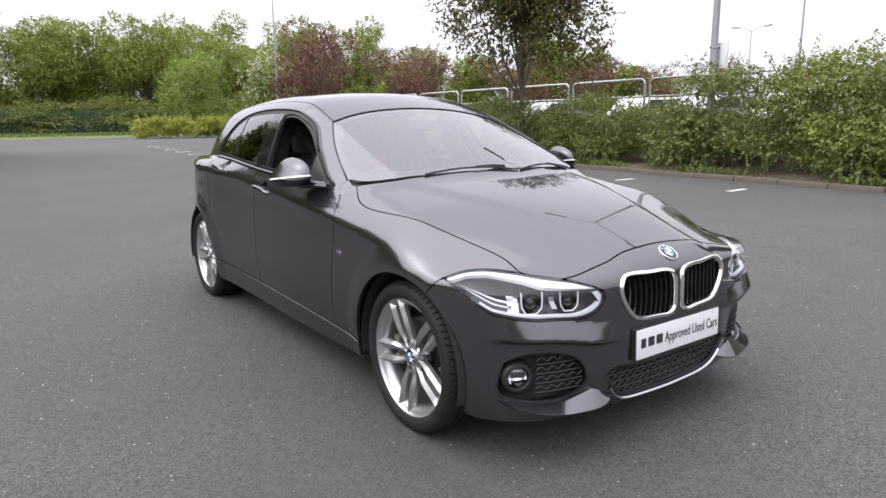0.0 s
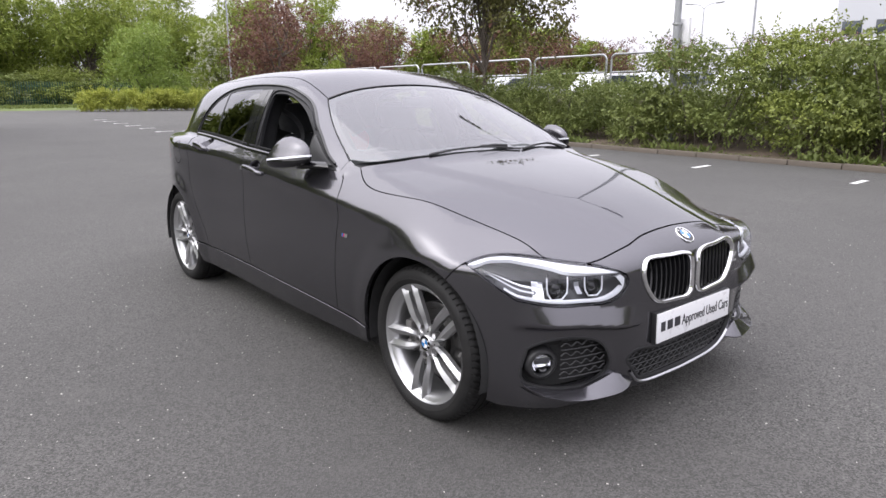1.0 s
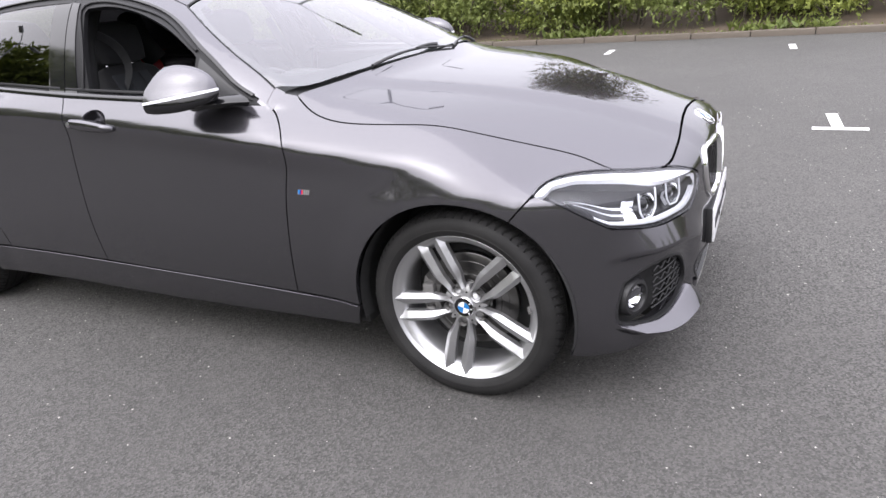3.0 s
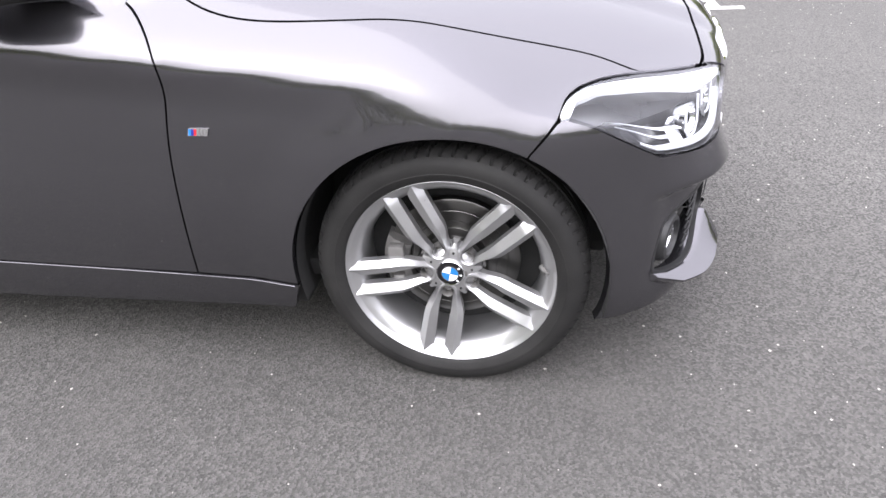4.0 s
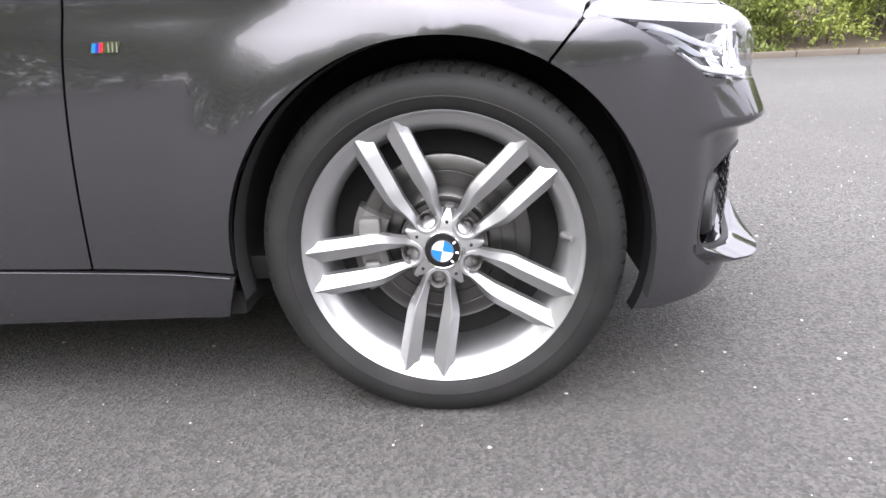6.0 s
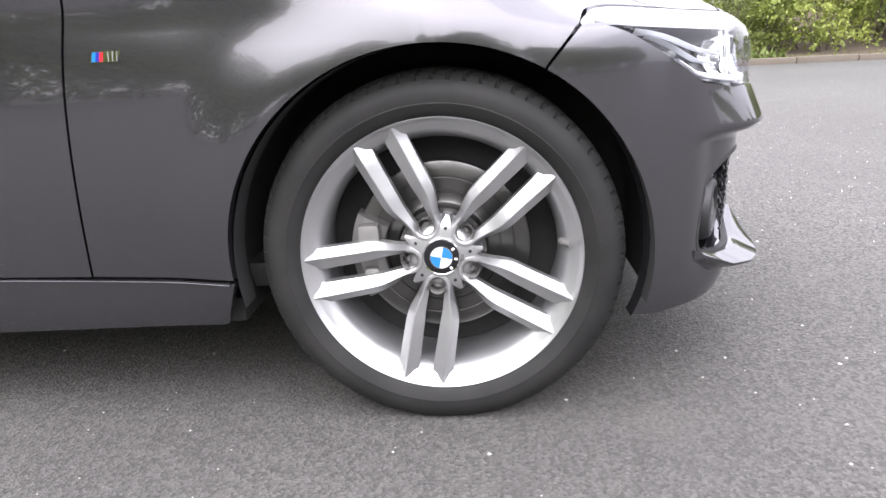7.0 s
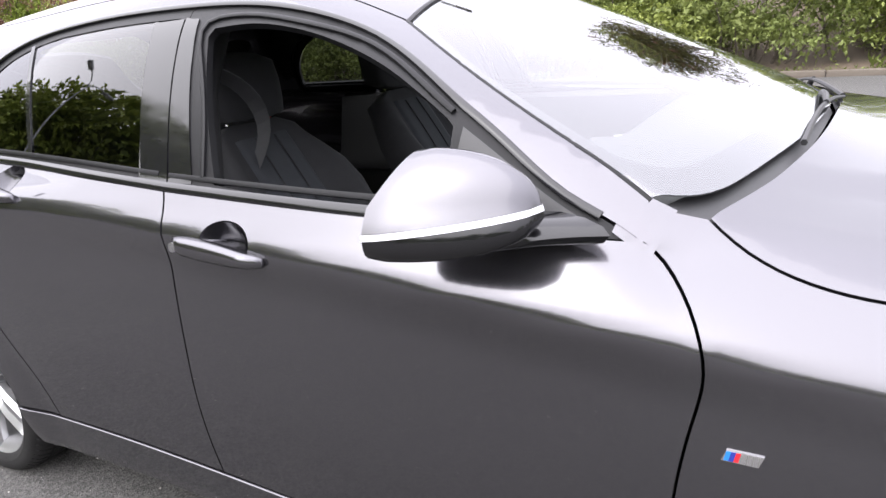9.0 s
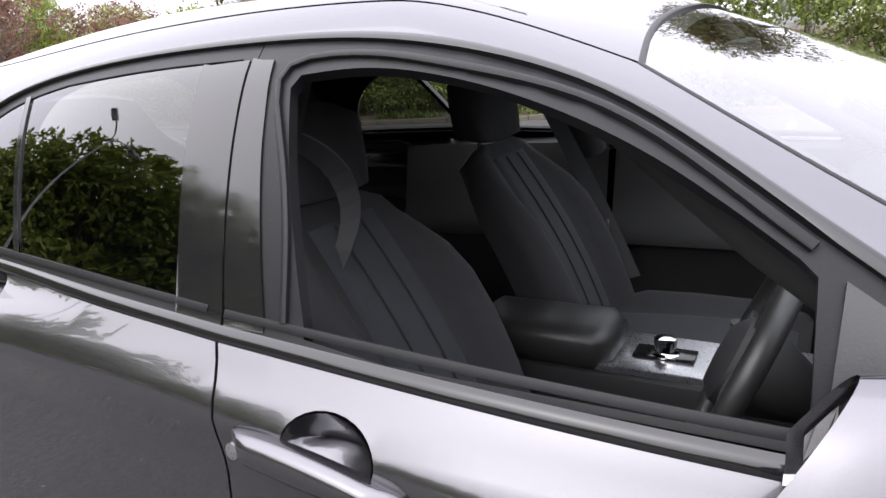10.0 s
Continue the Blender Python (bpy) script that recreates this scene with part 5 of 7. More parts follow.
# wipers
for y0, x0, y1, x1 in ((-0.42, -0.474, 0.12, -0.414), (0.14, -0.416, 0.60, -0.528)):
    bm = bmesh.new()
    pts = []
    for k in np.linspace(0, 1, 14):
        q, n = on_skin("top", x0 + (x1 - x0) * k - 0.01 * math.sin(k * 3.1), y0 + (y1 - y0) * k)
        pts.append(q + n * (0.006 + 0.004 * math.sin(k * 3.14)))
    tube(bm, pts, [0.006 - 0.002 * k for k in np.linspace(0, 1, 14)], 6)
    part("wiper_blade", bm, PLASTIC, car, "black wiper blade")
    bm = bmesh.new()
    q, n = on_skin("top", -0.455 - 0.13 * max(0.0, y1 - 0.3), y1 - 0.06)
    tube(bm, [q + n * 0.002, (q + pts[7]) / 2 + n * 0.008, pts[7] + n * 0.004], [0.009, 0.007, 0.005], 8)
    part("wiper_arm", bm, PLASTIC, car, "black wiper arm")
# dark print along the edges of the screen, and the mirror foot
rim = [(a + 0.0, b) for a, b in smooth_line(SCREEN_SIDE, 0.04)]
rim_strip("screen_seal", "top", [tuple(q) for q in smooth_line(SCREEN_SIDE, 0.04)], 0.007, 0.001, RUBBER, windscreen, "black screen seal", closed=False)
rim_strip("screen_seal", "top", [(a, -b) for a, b in smooth_line(SCREEN_SIDE, 0.04)], 0.007, 0.001, RUBBER, windscreen, "black screen seal", closed=False)
rim_strip("screen_seal", "top", [(a, b) for a, b in smooth_line(SCREEN_TOP, 0.04)] + [(a, -b) for a, b in smooth_line(SCREEN_TOP, 0.04)[::-1]][1:], 0.008, 0.001, RUBBER, windscreen, "black screen seal", closed=False)
SCREEN_CLEAR = ["both", ("top", [(-0.488, 0.0), (-0.518, -0.29), (-0.588, -0.555), (-0.655, -0.665), (-0.715, -0.684)]), ("top", [(-0.715, -0.684), (-0.83, -0.655), (-1.00, -0.590), (-1.092, -0.536)]), ("top", [(-1.092, -0.536), (-1.122, -0.38), (-1.128, -0.2), (-1.129, 0.0)])]
part_mesh("screen_print", panel("top", ["both", ("top", SCREEN_BASE), ("top", SCREEN_SIDE), ("top", SCREEN_TOP)], RUBBER, "screen_print", gap=0.005, sink=0.008, fold=0.0, step=0.02, holes=[SCREEN_CLEAR]), windscreen, "black printed border")
for s in (1, -1):
    rim_strip("sill_edge", "side", smooth_line([(-0.362, 0.2895), (-0.612, 0.3000), (-1.557, 0.3220), (-2.16, 0.3325), (-2.32, 0.3365)], 0.04), 0.004, 0.004, PAINT, skirts[0 if s == 1 else 1], "", s == -1, False)
# roof aerial fin
bm = bmesh.new()
prism(bm, [(-0.09, 0), (0.10, 0), (0.03, 0.025), (-0.06, 0.062), (-0.08, 0.055)], 0.03, Matrix.Translation((-2.95, 0.015, 1.355)) @ Matrix.Rotation(radians(90), 4, "X"), 0.008)
part("aerial_fin", bm, PAINT, car, "grey roof aerial fin")


# ---- the cabin ----
def soft_block(bm, rings):
    """Joins rounded rings (centre, half width, half thickness, axis tilt) into a padded shape."""
    rows = []
    for c, w, t, tilt in rings:
        row = []
        for q in np.linspace(0, 2 * math.pi, 24, endpoint=False):
            a, b = math.cos(q), math.sin(q)
            u = w * math.copysign(abs(a) ** 0.55, a)
            v = t * math.copysign(abs(b) ** 0.6, b)
            row.append(bm.verts.new((c[0] + v * math.cos(tilt), c[1] + u, c[2] + v * math.sin(tilt))))
        rows.append(row)
    for a, b in zip(rows, rows[1:]):
        for j in range(24):
            bm.faces.new((a[j], a[(j + 1) % 24], b[(j + 1) % 24], b[j]))
    bm.faces.new(rows[0]), bm.faces.new(rows[-1][::-1])


def padded(bm, y, rows):
    """A seat pad through rows of (x, z), forward way, half width, thickness, height of its side bolsters."""
    rings = []
    us = np.linspace(-1, 1, 21)
    for (x, z), (nx, nz), wide, thick, rise in rows:
        ring = []
        for u in us:
            a = abs(u)
            o = rise * float(ease(0.46, 0.76, a)) - thick * 0.6 * max(0.0, (a - 0.78) / 0.22) ** 2.2
            ring.append(bm.verts.new((x + nx * o, y + wide * u, z + nz * o)))
        for u in us[::-1][1:-1]:
            ring.append(bm.verts.new((x - nx * thick, y + wide * u * 0.97, z - nz * thick)))
        rings.append(ring)
    n = len(rings[0])
    for a, b in zip(rings, rings[1:]):
        for j in range(n):
            bm.faces.new((a[j], a[(j + 1) % n], b[(j + 1) % n], b[j]))
    bm.faces.new(rings[0]), bm.faces.new(rings[-1][::-1])


def build_seat(y, parent):
    spine = lambda u: (-1.495 - 0.285 * u + 0.03 * math.sin(u * 3.1), 0.50 + 0.535 * u)
    way = (0.883, 0.47)
    bm = bmesh.new()
    padded(bm, y, [(spine(u), way, 0.222 + 0.020 * math.sin(u * 3.0) - 0.055 * float(ease(0.70, 0.97, u)) - (0.06 if u == 1 else 0), 0.10 - 0.03 * u - (0.03 if u == 1 else 0), 0.055 * float(ease(1.0, 0.55, u)) + 0.004) for u in (0, 0.05, 0.15, 0.3, 0.45, 0.6, 0.72, 0.82, 0.9, 0.96, 1.0)])
    seat = part("front_seat", bm, CLOTH, parent, "anthracite cloth front seat", angle=60)
    bm = bmesh.new()
    padded(bm, y, [((spine(u)[0] + 0.008, spine(u)[1] + 0.004), way, 0.112 - 0.012 * u, 0.02, 0.0) for u in np.linspace(0.06, 0.93, 10)])
    part("back_insert", bm, CLOTH_MID, seat, "blue-grey cloth centre panel", angle=60)
    for sgn in (-1, 1):
        bm = bmesh.new()
        tube(bm, [(spine(u)[0] + 0.011, y + sgn * (0.040 - 0.004 * u), spine(u)[1] + 0.005) for u in np.linspace(0.07, 0.92, 12)], 0.0022, 6)
        part("seam", bm, CLOTH, seat)
    bm = bmesh.new()
    padded(bm, y, [((-1.56 + 0.58 * u, 0.505 + 0.045 * u - 0.05 * u ** 6), (0.0, 1.0), 0.245 - (0.03 if u in (0, 1) else 0), 0.14 - (0.05 if u in (0, 1) else 0), 0.045 * float(ease(0.0, 0.25, u)) * (1 - 0.5 * u)) for u in (0, 0.06, 0.25, 0.5, 0.75, 0.9, 0.97, 1)])
    part("cushion", bm, CLOTH, seat, angle=60)
    bm = bmesh.new()
    padded(bm, y, [((-1.56 + 0.58 * u, 0.511 + 0.045 * u - 0.05 * u ** 6), (0.0, 1.0), 0.108, 0.02, 0.0) for u in np.linspace(0.04, 0.95, 8)])
    part("cushion_insert", bm, CLOTH_MID, seat, "blue-grey cloth centre panel", angle=60)
    bm = bmesh.new()
    box(bm, (-1.28, y, 0.33), (0.48, 0.40, 0.16), 0.04)
    part("seat_base", bm, SOFT, seat)
    bm = bmesh.new()
    soft_block(bm, [((-1.805 - 0.015 * u, y, 1.045 + 0.165 * u), 0.122 + 0.015 * math.sin(u * 3.1) - (0.035 if u in (0, 1) else 0), 0.062 - (0.022 if u in (0, 1) else 0), -0.15) for u in (0, 0.08, 0.3, 0.6, 0.9, 1)])
    part("headrest", bm, CLOTH, seat, "padded black headrest", angle=70)
    for sgn in (-1, 1):
        bm = bmesh.new()
        tube(bm, [(-1.800, y + sgn * 0.065, 0.99), (-1.805, y + sgn * 0.065, 1.07)], 0.007, 10)
        part("headrest_post", bm, CHROME, seat, "chrome headrest post")


WEBBING = plain("grey_belt_webbing", (0.075, 0.075, 0.080), 0.8, grain=300)
for y, line in ((-0.37, [(-1.70, -0.585, 1.20), (-1.668, -0.49, 1.14), (-1.675, -0.43, 1.04), (-1.73, -0.46, 0.90)]), (0.37, [(-1.74, 0.60, 1.15), (-1.66, 0.615, 0.98), (-1.57, 0.61, 0.80), (-1.47, 0.60, 0.58)])):
    build_seat(y, car)
    side = -1 if y < 0 else 1
    bm = bmesh.new()
    rows = []
    for p in smooth_line(line, 0.03):
        rows.append([bm.verts.new((p[0] + q * 0.024, p[1], p[2] + q * 0.008 + e)) for q, e in ((-1, 0), (1, 0), (1, -0.003), (-1, -0.003))])
    for a, b in zip(rows, rows[1:]):
        for j in range(4):
            bm.faces.new((a[j], a[(j + 1) % 4], b[(j + 1) % 4], b[j]))
    part("seat_belt", bm, WEBBING, car, "grey seat belt webbing", smooth=False)
    bm = bmesh.new()
    box(bm, (-1.545, side * 0.605, 0.735), (0.010, 0.006, 0.045), 0.002)
    part("belt_guide", bm, SATIN, car, "small bright belt clip")
bm = bmesh.new()
soft_block(bm, [((-2.46 - 0.28 * u, 0, 0.52 + 0.46 * u), 0.62 - 0.08 * u, 0.09 - 0.03 * u, -0.5) for u in (0, 0.1, 0.4, 0.7, 0.92, 1.0)])
soft_block(bm, [((-2.52 + 0.50 * u, 0, 0.48), 0.62, 0.08, 1.57) for u in (0, 0.1, 0.5, 0.9, 1)])
part("rear_bench", bm, CLOTH, car, "anthracite cloth rear bench", angle=60)
for y in (-0.36, 0.36):
    bm = bmesh.new()
    soft_block(bm, [((-2.73, y, 0.99 + 0.12 * u), 0.11 - (0.03 if u in (0, 1) else 0), 0.04, 0) for u in (0, 0.15, 0.8, 1)])
    part("rear_headrest", bm, CLOTH, car, angle=60)
bm = bmesh.new()
box(bm, (-1.60, 0, 0.265), (2.6, 1.50, 0.05), 0.01)
part("cabin_floor", bm, SOFT, car, "dark carpeted floor")
bm = bmesh.new()
rows = []
for y in np.linspace(-0.74, 0.74, 25):
    d = 0.10 * (y / 0.74) ** 2
    hump = 0.045 * math.exp(-((y + 0.37) / 0.19) ** 2)
    rows.append([bm.verts.new((x, y, z)) for x, z in ((-0.50 - d, 0.945), (-0.72 - d, 0.955 + hump * 0.5), (-0.86, 0.945 + hump), (-0.93, 0.900 + hump), (-0.95, 0.80), (-0.88, 0.68), (-0.82, 0.50), (-0.70, 0.30))])
for a, b in zip(rows, rows[1:]):
    for j in range(7):
        bm.faces.new((a[j], a[j + 1], b[j + 1], b[j]))
part("dashboard", bm, SOFT, car, "dark soft-touch dashboard", angle=60)
bm = bmesh.new()
box(bm, (-1.18, 0, 0.445), (0.72, 0.22, 0.35), 0.03)
console = part("centre_console", bm, SOFT, car, "dark centre console with a silver trim panel")
bm = bmesh.new()
prism(bm, [(-1.43, -0.085), (-1.36, -0.095), (-1.12, -0.085), (-0.96, -0.10), (-0.96, 0.10), (-1.12, 0.085), (-1.36, 0.095), (-1.43, 0.085)], 0.014, Matrix.Translation((0.02, 0, 0.618)), 0.005)
part("console_trim", bm, SATIN, console, "satin silver console trim")
bm = bmesh.new()
lathe(bm, [(0.030, 0.600), (0.030, 0.608), (0.024, 0.612), (0.022, 0.616), (0.024, 0.634), (0.022, 0.640), (0.014, 0.642), (0.0005, 0.642)], 32, "z")
bmesh.ops.translate(bm, verts=bm.verts, vec=(-1.236, -0.005, 0.030))
part("control_knob", bm, CHROME, console, "chrome rotary knob")
bm = bmesh.new()
box(bm, (-1.236, -0.005, 0.633), (0.125, 0.060, 0.010), 0.004)
part("button_plate", bm, BLACK_GLOSS, console)
bm = bmesh.new()
tube(bm, [(-1.10, 0.0, 0.63), (-1.095, 0.0, 0.69), (-1.09, 0, 0.72)], [0.026, 0.016, 0.022], 14)
part("gear_lever", bm, LEATHER, console, "black gear lever")
bm = bmesh.new()
soft_block(bm, [((-1.66 + 0.33 * u, -0.01, 0.655), 0.095 - (0.03 if u in (0, 1) else 0), 0.05 - (0.02 if u in (0, 1) else 0), 1.57) for u in (0, 0.08, 0.5, 0.9, 1)])
part("armrest", bm, LEATHER, console, "black padded armrest", angle=60)
# steering wheel on the car's right
m = Matrix.Translation((-1.050, -0.37, 0.815)) @ Matrix.Rotation(radians(-66), 4, "Y")
bm = bmesh.new()
tube(bm, [(0.182 * math.cos(q), 0.182 * math.sin(q), 0) for q in np.linspace(0, 2 * math.pi, 48, endpoint=False)], 0.0165, 12, True)
bmesh.ops.transform(bm, matrix=m, verts=bm.verts)
wheel = part("steering_wheel", bm, LEATHER, car, "black leather three-spoke steering wheel")
bm = bmesh.new()
lathe(bm, [(0.0005, 0.035), (0.045, 0.032), (0.068, 0.015), (0.070, -0.02), (0.03, -0.12), (0.0005, -0.14)], 30, "z")
bmesh.ops.transform(bm, matrix=m, verts=bm.verts)
part("wheel_boss", bm, SOFT, wheel)
for q in (0, 180, 270):
    bm = bmesh.new()
    a = radians(q)
    box(bm, (0.115 * math.cos(a + math.pi / 2), 0.115 * math.sin(a + math.pi / 2), 0.004), (0.10, 0.034, 0.012), 0.004, Matrix.Rotation(a + math.pi / 2, 4, "Z"))
    bmesh.ops.transform(bm, matrix=m, verts=bm.verts)
    part("wheel_spoke", bm, SATIN if q != 270 else SOFT, wheel)
# door cards, headliner, shelf
for s in (1, -1):
    for nm, x0, x1, zt in (("front_door_card", -0.72, -1.56, 0.955), ("rear_door_card", -1.58, -2.35, 0.985)):
        bm = bmesh.new()
        rows = []
        for x in np.linspace(x0, x1, 10):
            rows.append([bm.verts.new((x, s * y, z)) for y, z in ((0.800, zt), (0.760, zt - 0.015), (0.735, zt - 0.10), (0.700, 0.74), (0.660, 0.705), (0.660, 0.665), (0.725, 0.64), (0.735, 0.40), (0.750, 0.29))])
        for a, b in zip(rows, rows[1:]):
            for j in range(8):
                bm.faces.new((a[j], a[j + 1], b[j + 1], b[j]))
        part(nm, bm, SOFT, car, "dark door lining with an armrest", angle=50)
    bm = bmesh.new()
    tube(bm, [(-1.02, s * 0.700, 0.80), (-1.10, s * 0.693, 0.80)], 0.008, 8)
    part("inner_handle", bm, SATIN, car, "silver inner handle")
    for pts, r in (([(-1.62, s * 0.70, 0.95), (-1.66, s * 0.635, 1.15), (-1.68, s * 0.545, 1.28)], 0.05), ([(-2.66, s * 0.60, 0.96), (-2.70, s * 0.54, 1.08), (-2.66, s * 0.47, 1.22)], 0.07), ([(-0.78, s * 0.665, 0.92), (-1.00, s * 0.605, 1.06), (-1.20, s * 0.52, 1.20)], 0.022)):
        bm = bmesh.new()
        tube(bm, pts, r, 10)
        part("pillar_trim", bm, HEADLINER, car, "dark inner pillar trim", angle=70)
bm = bmesh.new()
rows = []
for x in np.linspace(-1.20, -2.75, 14):
    zt = float(roof_z(x)) - 0.055
    rows.append([bm.verts.new((x, y, zt - 0.05 * (y / 0.58) ** 2)) for y in np.linspace(-0.52, 0.52, 11)])
for a, b in zip(rows, rows[1:]):
    for j in range(10):
        bm.faces.new((a[j], a[j + 1], b[j + 1], b[j]))
part("headliner", bm, HEADLINER, car, "anthracite roof lining", angle=70)
bm = bmesh.new()
box(bm, (-2.97, 0, 0.93), (0.50, 0.96, 0.03), 0.01)
part("parcel_shelf", bm, SOFT, car)
bm = bmesh.new()
box(bm, (-1.105, 0, 1.225), (0.045, 0.20, 0.065), 0.018)
tube(bm, [(-1.115, 0, 1.25), (-1.150, 0, 1.285)], 0.02, 8)
part("inner_mirror", bm, SOFT, car, "black rear-view mirror")


# the car stands a little askew to the axes, on loaded tyres
car.matrix_world = Matrix.Translation((0, -0.83, -0.011)) @ Matrix.Rotation(radians(0.12), 4, "Z") @ Matrix.Translation((0, 0.83, 0))


# ---- the place ----
def asphalt_material():
    k = Mat("dry_grey_asphalt", Specular_IOR_Level=0.35)
    c = k.coord()
    stone = k.node("ShaderNodeTexVoronoi", Scale=172.0)
    k.t.links.new(c, stone.inputs["Vector"])
    fine = k.noise(330.0, 3.0, 0.6, c)
    wide = k.noise(0.35, 5.0, 0.6, c)
    mid = k.noise(3.0, 5.0, 0.6, c)
    base = k.mix(k.ramp(stone.outputs["Color"], [(0.2, 0.0), (0.95, 1.0)]), (0.030, 0.0290, 0.0275), (0.165, 0.160, 0.151))
    base = k.mix(k.ramp(fine, [(0.45, 0.0), (0.62, 0.5)]), base, (0.088, 0.0855, 0.0815))
    base = k.mix(k.ramp(wide, [(0.35, 0.0), (0.66, 0.60)]), base, (0.060, 0.058, 0.0555))
    base = k.mix(k.ramp(mid, [(0.55, 0.0), (0.75, 0.30)]), base, (0.114, 0.109, 0.102))
    speck = k.node("ShaderNodeTexVoronoi", Scale=42.0)
    k.t.links.new(c, speck.inputs["Vector"])
    base = k.mix(k.ramp(speck.outputs["Distance"], [(0.04, 0.75), (0.09, 0.0)]), base, (0.18, 0.176, 0.170))
    k.set("Base Color", base)
    k.set("Roughness", 0.82)
    k.bump(k.mix(0.5, stone.outputs["Distance"], fine), 1.0, 0.006)
    return k.m


ASPHALT = asphalt_material()
LINE = plain("worn_white_road_paint", (0.62, 0.62, 0.60), 0.7, grain=60, spread=0.25)

def rows_y(c, x):
    """The bays and the kerb run a little askew to the car."""
    return c - 0.07 * x


ground_mesh = bpy.data.meshes.new("ground")
gx = np.r_[np.linspace(-900, -40, 12), np.linspace(-30, 30, 25), np.linspace(40, 900, 12)]
gv = [(a, b, 0.0) for a in gx for b in gx]
gn = len(gx)
ground_mesh.from_pydata(gv, [], [(i * gn + j, (i + 1) * gn + j, (i + 1) * gn + j + 1, i * gn + j + 1) for i in range(gn - 1) for j in range(gn - 1)])
ground_mesh.materials.append(ASPHALT)
tagged(new("ground", ground_mesh), "dry grey asphalt car park with scattered pale chips", "asphalt", kind="structure")


# pale grit lying on the asphalt round the car
rng = np.random.default_rng(3)
n = 2600
gx1, gy1 = rng.uniform(-3.2, 2.6, n), rng.uniform(-2.3, 5.0, n)
gs = 0.0016 + 0.0032 * rng.random(n) ** 3
corner = np.array([(1, 0, 0), (0, 1, 0), (-1, 0, 0), (0, -1, 0), (0, 0, 0.8)])
gv = (np.stack([gx1, gy1, np.zeros(n)], 1)[:, None] + corner[None] * gs[:, None, None] * rng.uniform(0.6, 1.5, (n, 5, 1))).reshape(-1, 3)
gf = [tuple(5 * i + k for k in f) for i in range(n) for f in ((0, 1, 4), (1, 2, 4), (2, 3, 4), (3, 0, 4))]
GRIT = plain("pale_stone_grit", (0.42, 0.40, 0.37), 0.8, grain=40, depth=0, spread=0.3)
tagged(new("grit", mesh_of("grit", gv, gf, GRIT, False)), "scattered pale stone grit on the asphalt", "grit", kind="stuff")


# ---- planting ----
def leaf_material(name, dark, light, back=0.25, rough=0.5):
    k = Mat(name, Roughness=rough, Specular_IOR_Level=0.3)
    tone = k.island()
    patch = k.noise(0.9, 3.0)
    c = k.mix(tone, dark, light)
    c = k.mix(k.ramp(patch, [(0.35, 0.0), (0.75, 0.6)]), c, tuple(0.55 * a + 0.45 * b for a, b in zip(light, (light[0] * 1.25, light[1] * 1.1, light[2] * 0.8))))
    k.set("Base Color", c)
    k.set("Subsurface Weight", 0.0)
    tr = k.node("ShaderNodeBsdfTranslucent")
    k.t.links.new(c, tr.inputs["Color"])
    mix = k.node("ShaderNodeMixShader", Fac=back)
    k.t.links.new(k.b.outputs["BSDF"], mix.inputs[1])
    k.t.links.new(tr.outputs["BSDF"], mix.inputs[2])
    out = [n for n in k.t.nodes if n.type == "OUTPUT_MATERIAL"][0]
    k.t.links.new(mix.outputs["Shader"], out.inputs["Surface"])
    return k.m


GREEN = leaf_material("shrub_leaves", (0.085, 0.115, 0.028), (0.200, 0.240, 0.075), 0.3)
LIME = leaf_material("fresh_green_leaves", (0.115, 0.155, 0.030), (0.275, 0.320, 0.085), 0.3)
DEEP = leaf_material("woodland_leaves", (0.130, 0.185, 0.032), (0.280, 0.335, 0.068))
COPPER = leaf_material("copper_leaves", (0.085, 0.040, 0.032), (0.200, 0.110, 0.080))
MIXED = leaf_material("bronze_green_leaves", (0.060, 0.058, 0.022), (0.140, 0.140, 0.045))
BLOSSOM = leaf_material("white_blossom", (0.40, 0.42, 0.34), (0.62, 0.62, 0.54))
FRESH = leaf_material("bright_spring_leaves", (0.130, 0.200, 0.038), (0.270, 0.350, 0.085), 0.3)
GOLD = leaf_material("yellow_green_hedge_leaves", (0.200, 0.240, 0.040), (0.380, 0.415, 0.085), 0.3)
GRASS = leaf_material("rough_grass", (0.075, 0.110, 0.025), (0.170, 0.205, 0.060))


def bark_material():
    k = Mat("grey_brown_bark", Roughness=0.9)
    n = k.noise(24.0, 7.0, 0.7)
    k.set("Base Color", k.ramp(n, [(0.3, (0.045, 0.036, 0.028)), (0.7, (0.16, 0.135, 0.11))]))
    k.bump(n, 0.7, 0.02)
    return k.m


BARK = bark_material()


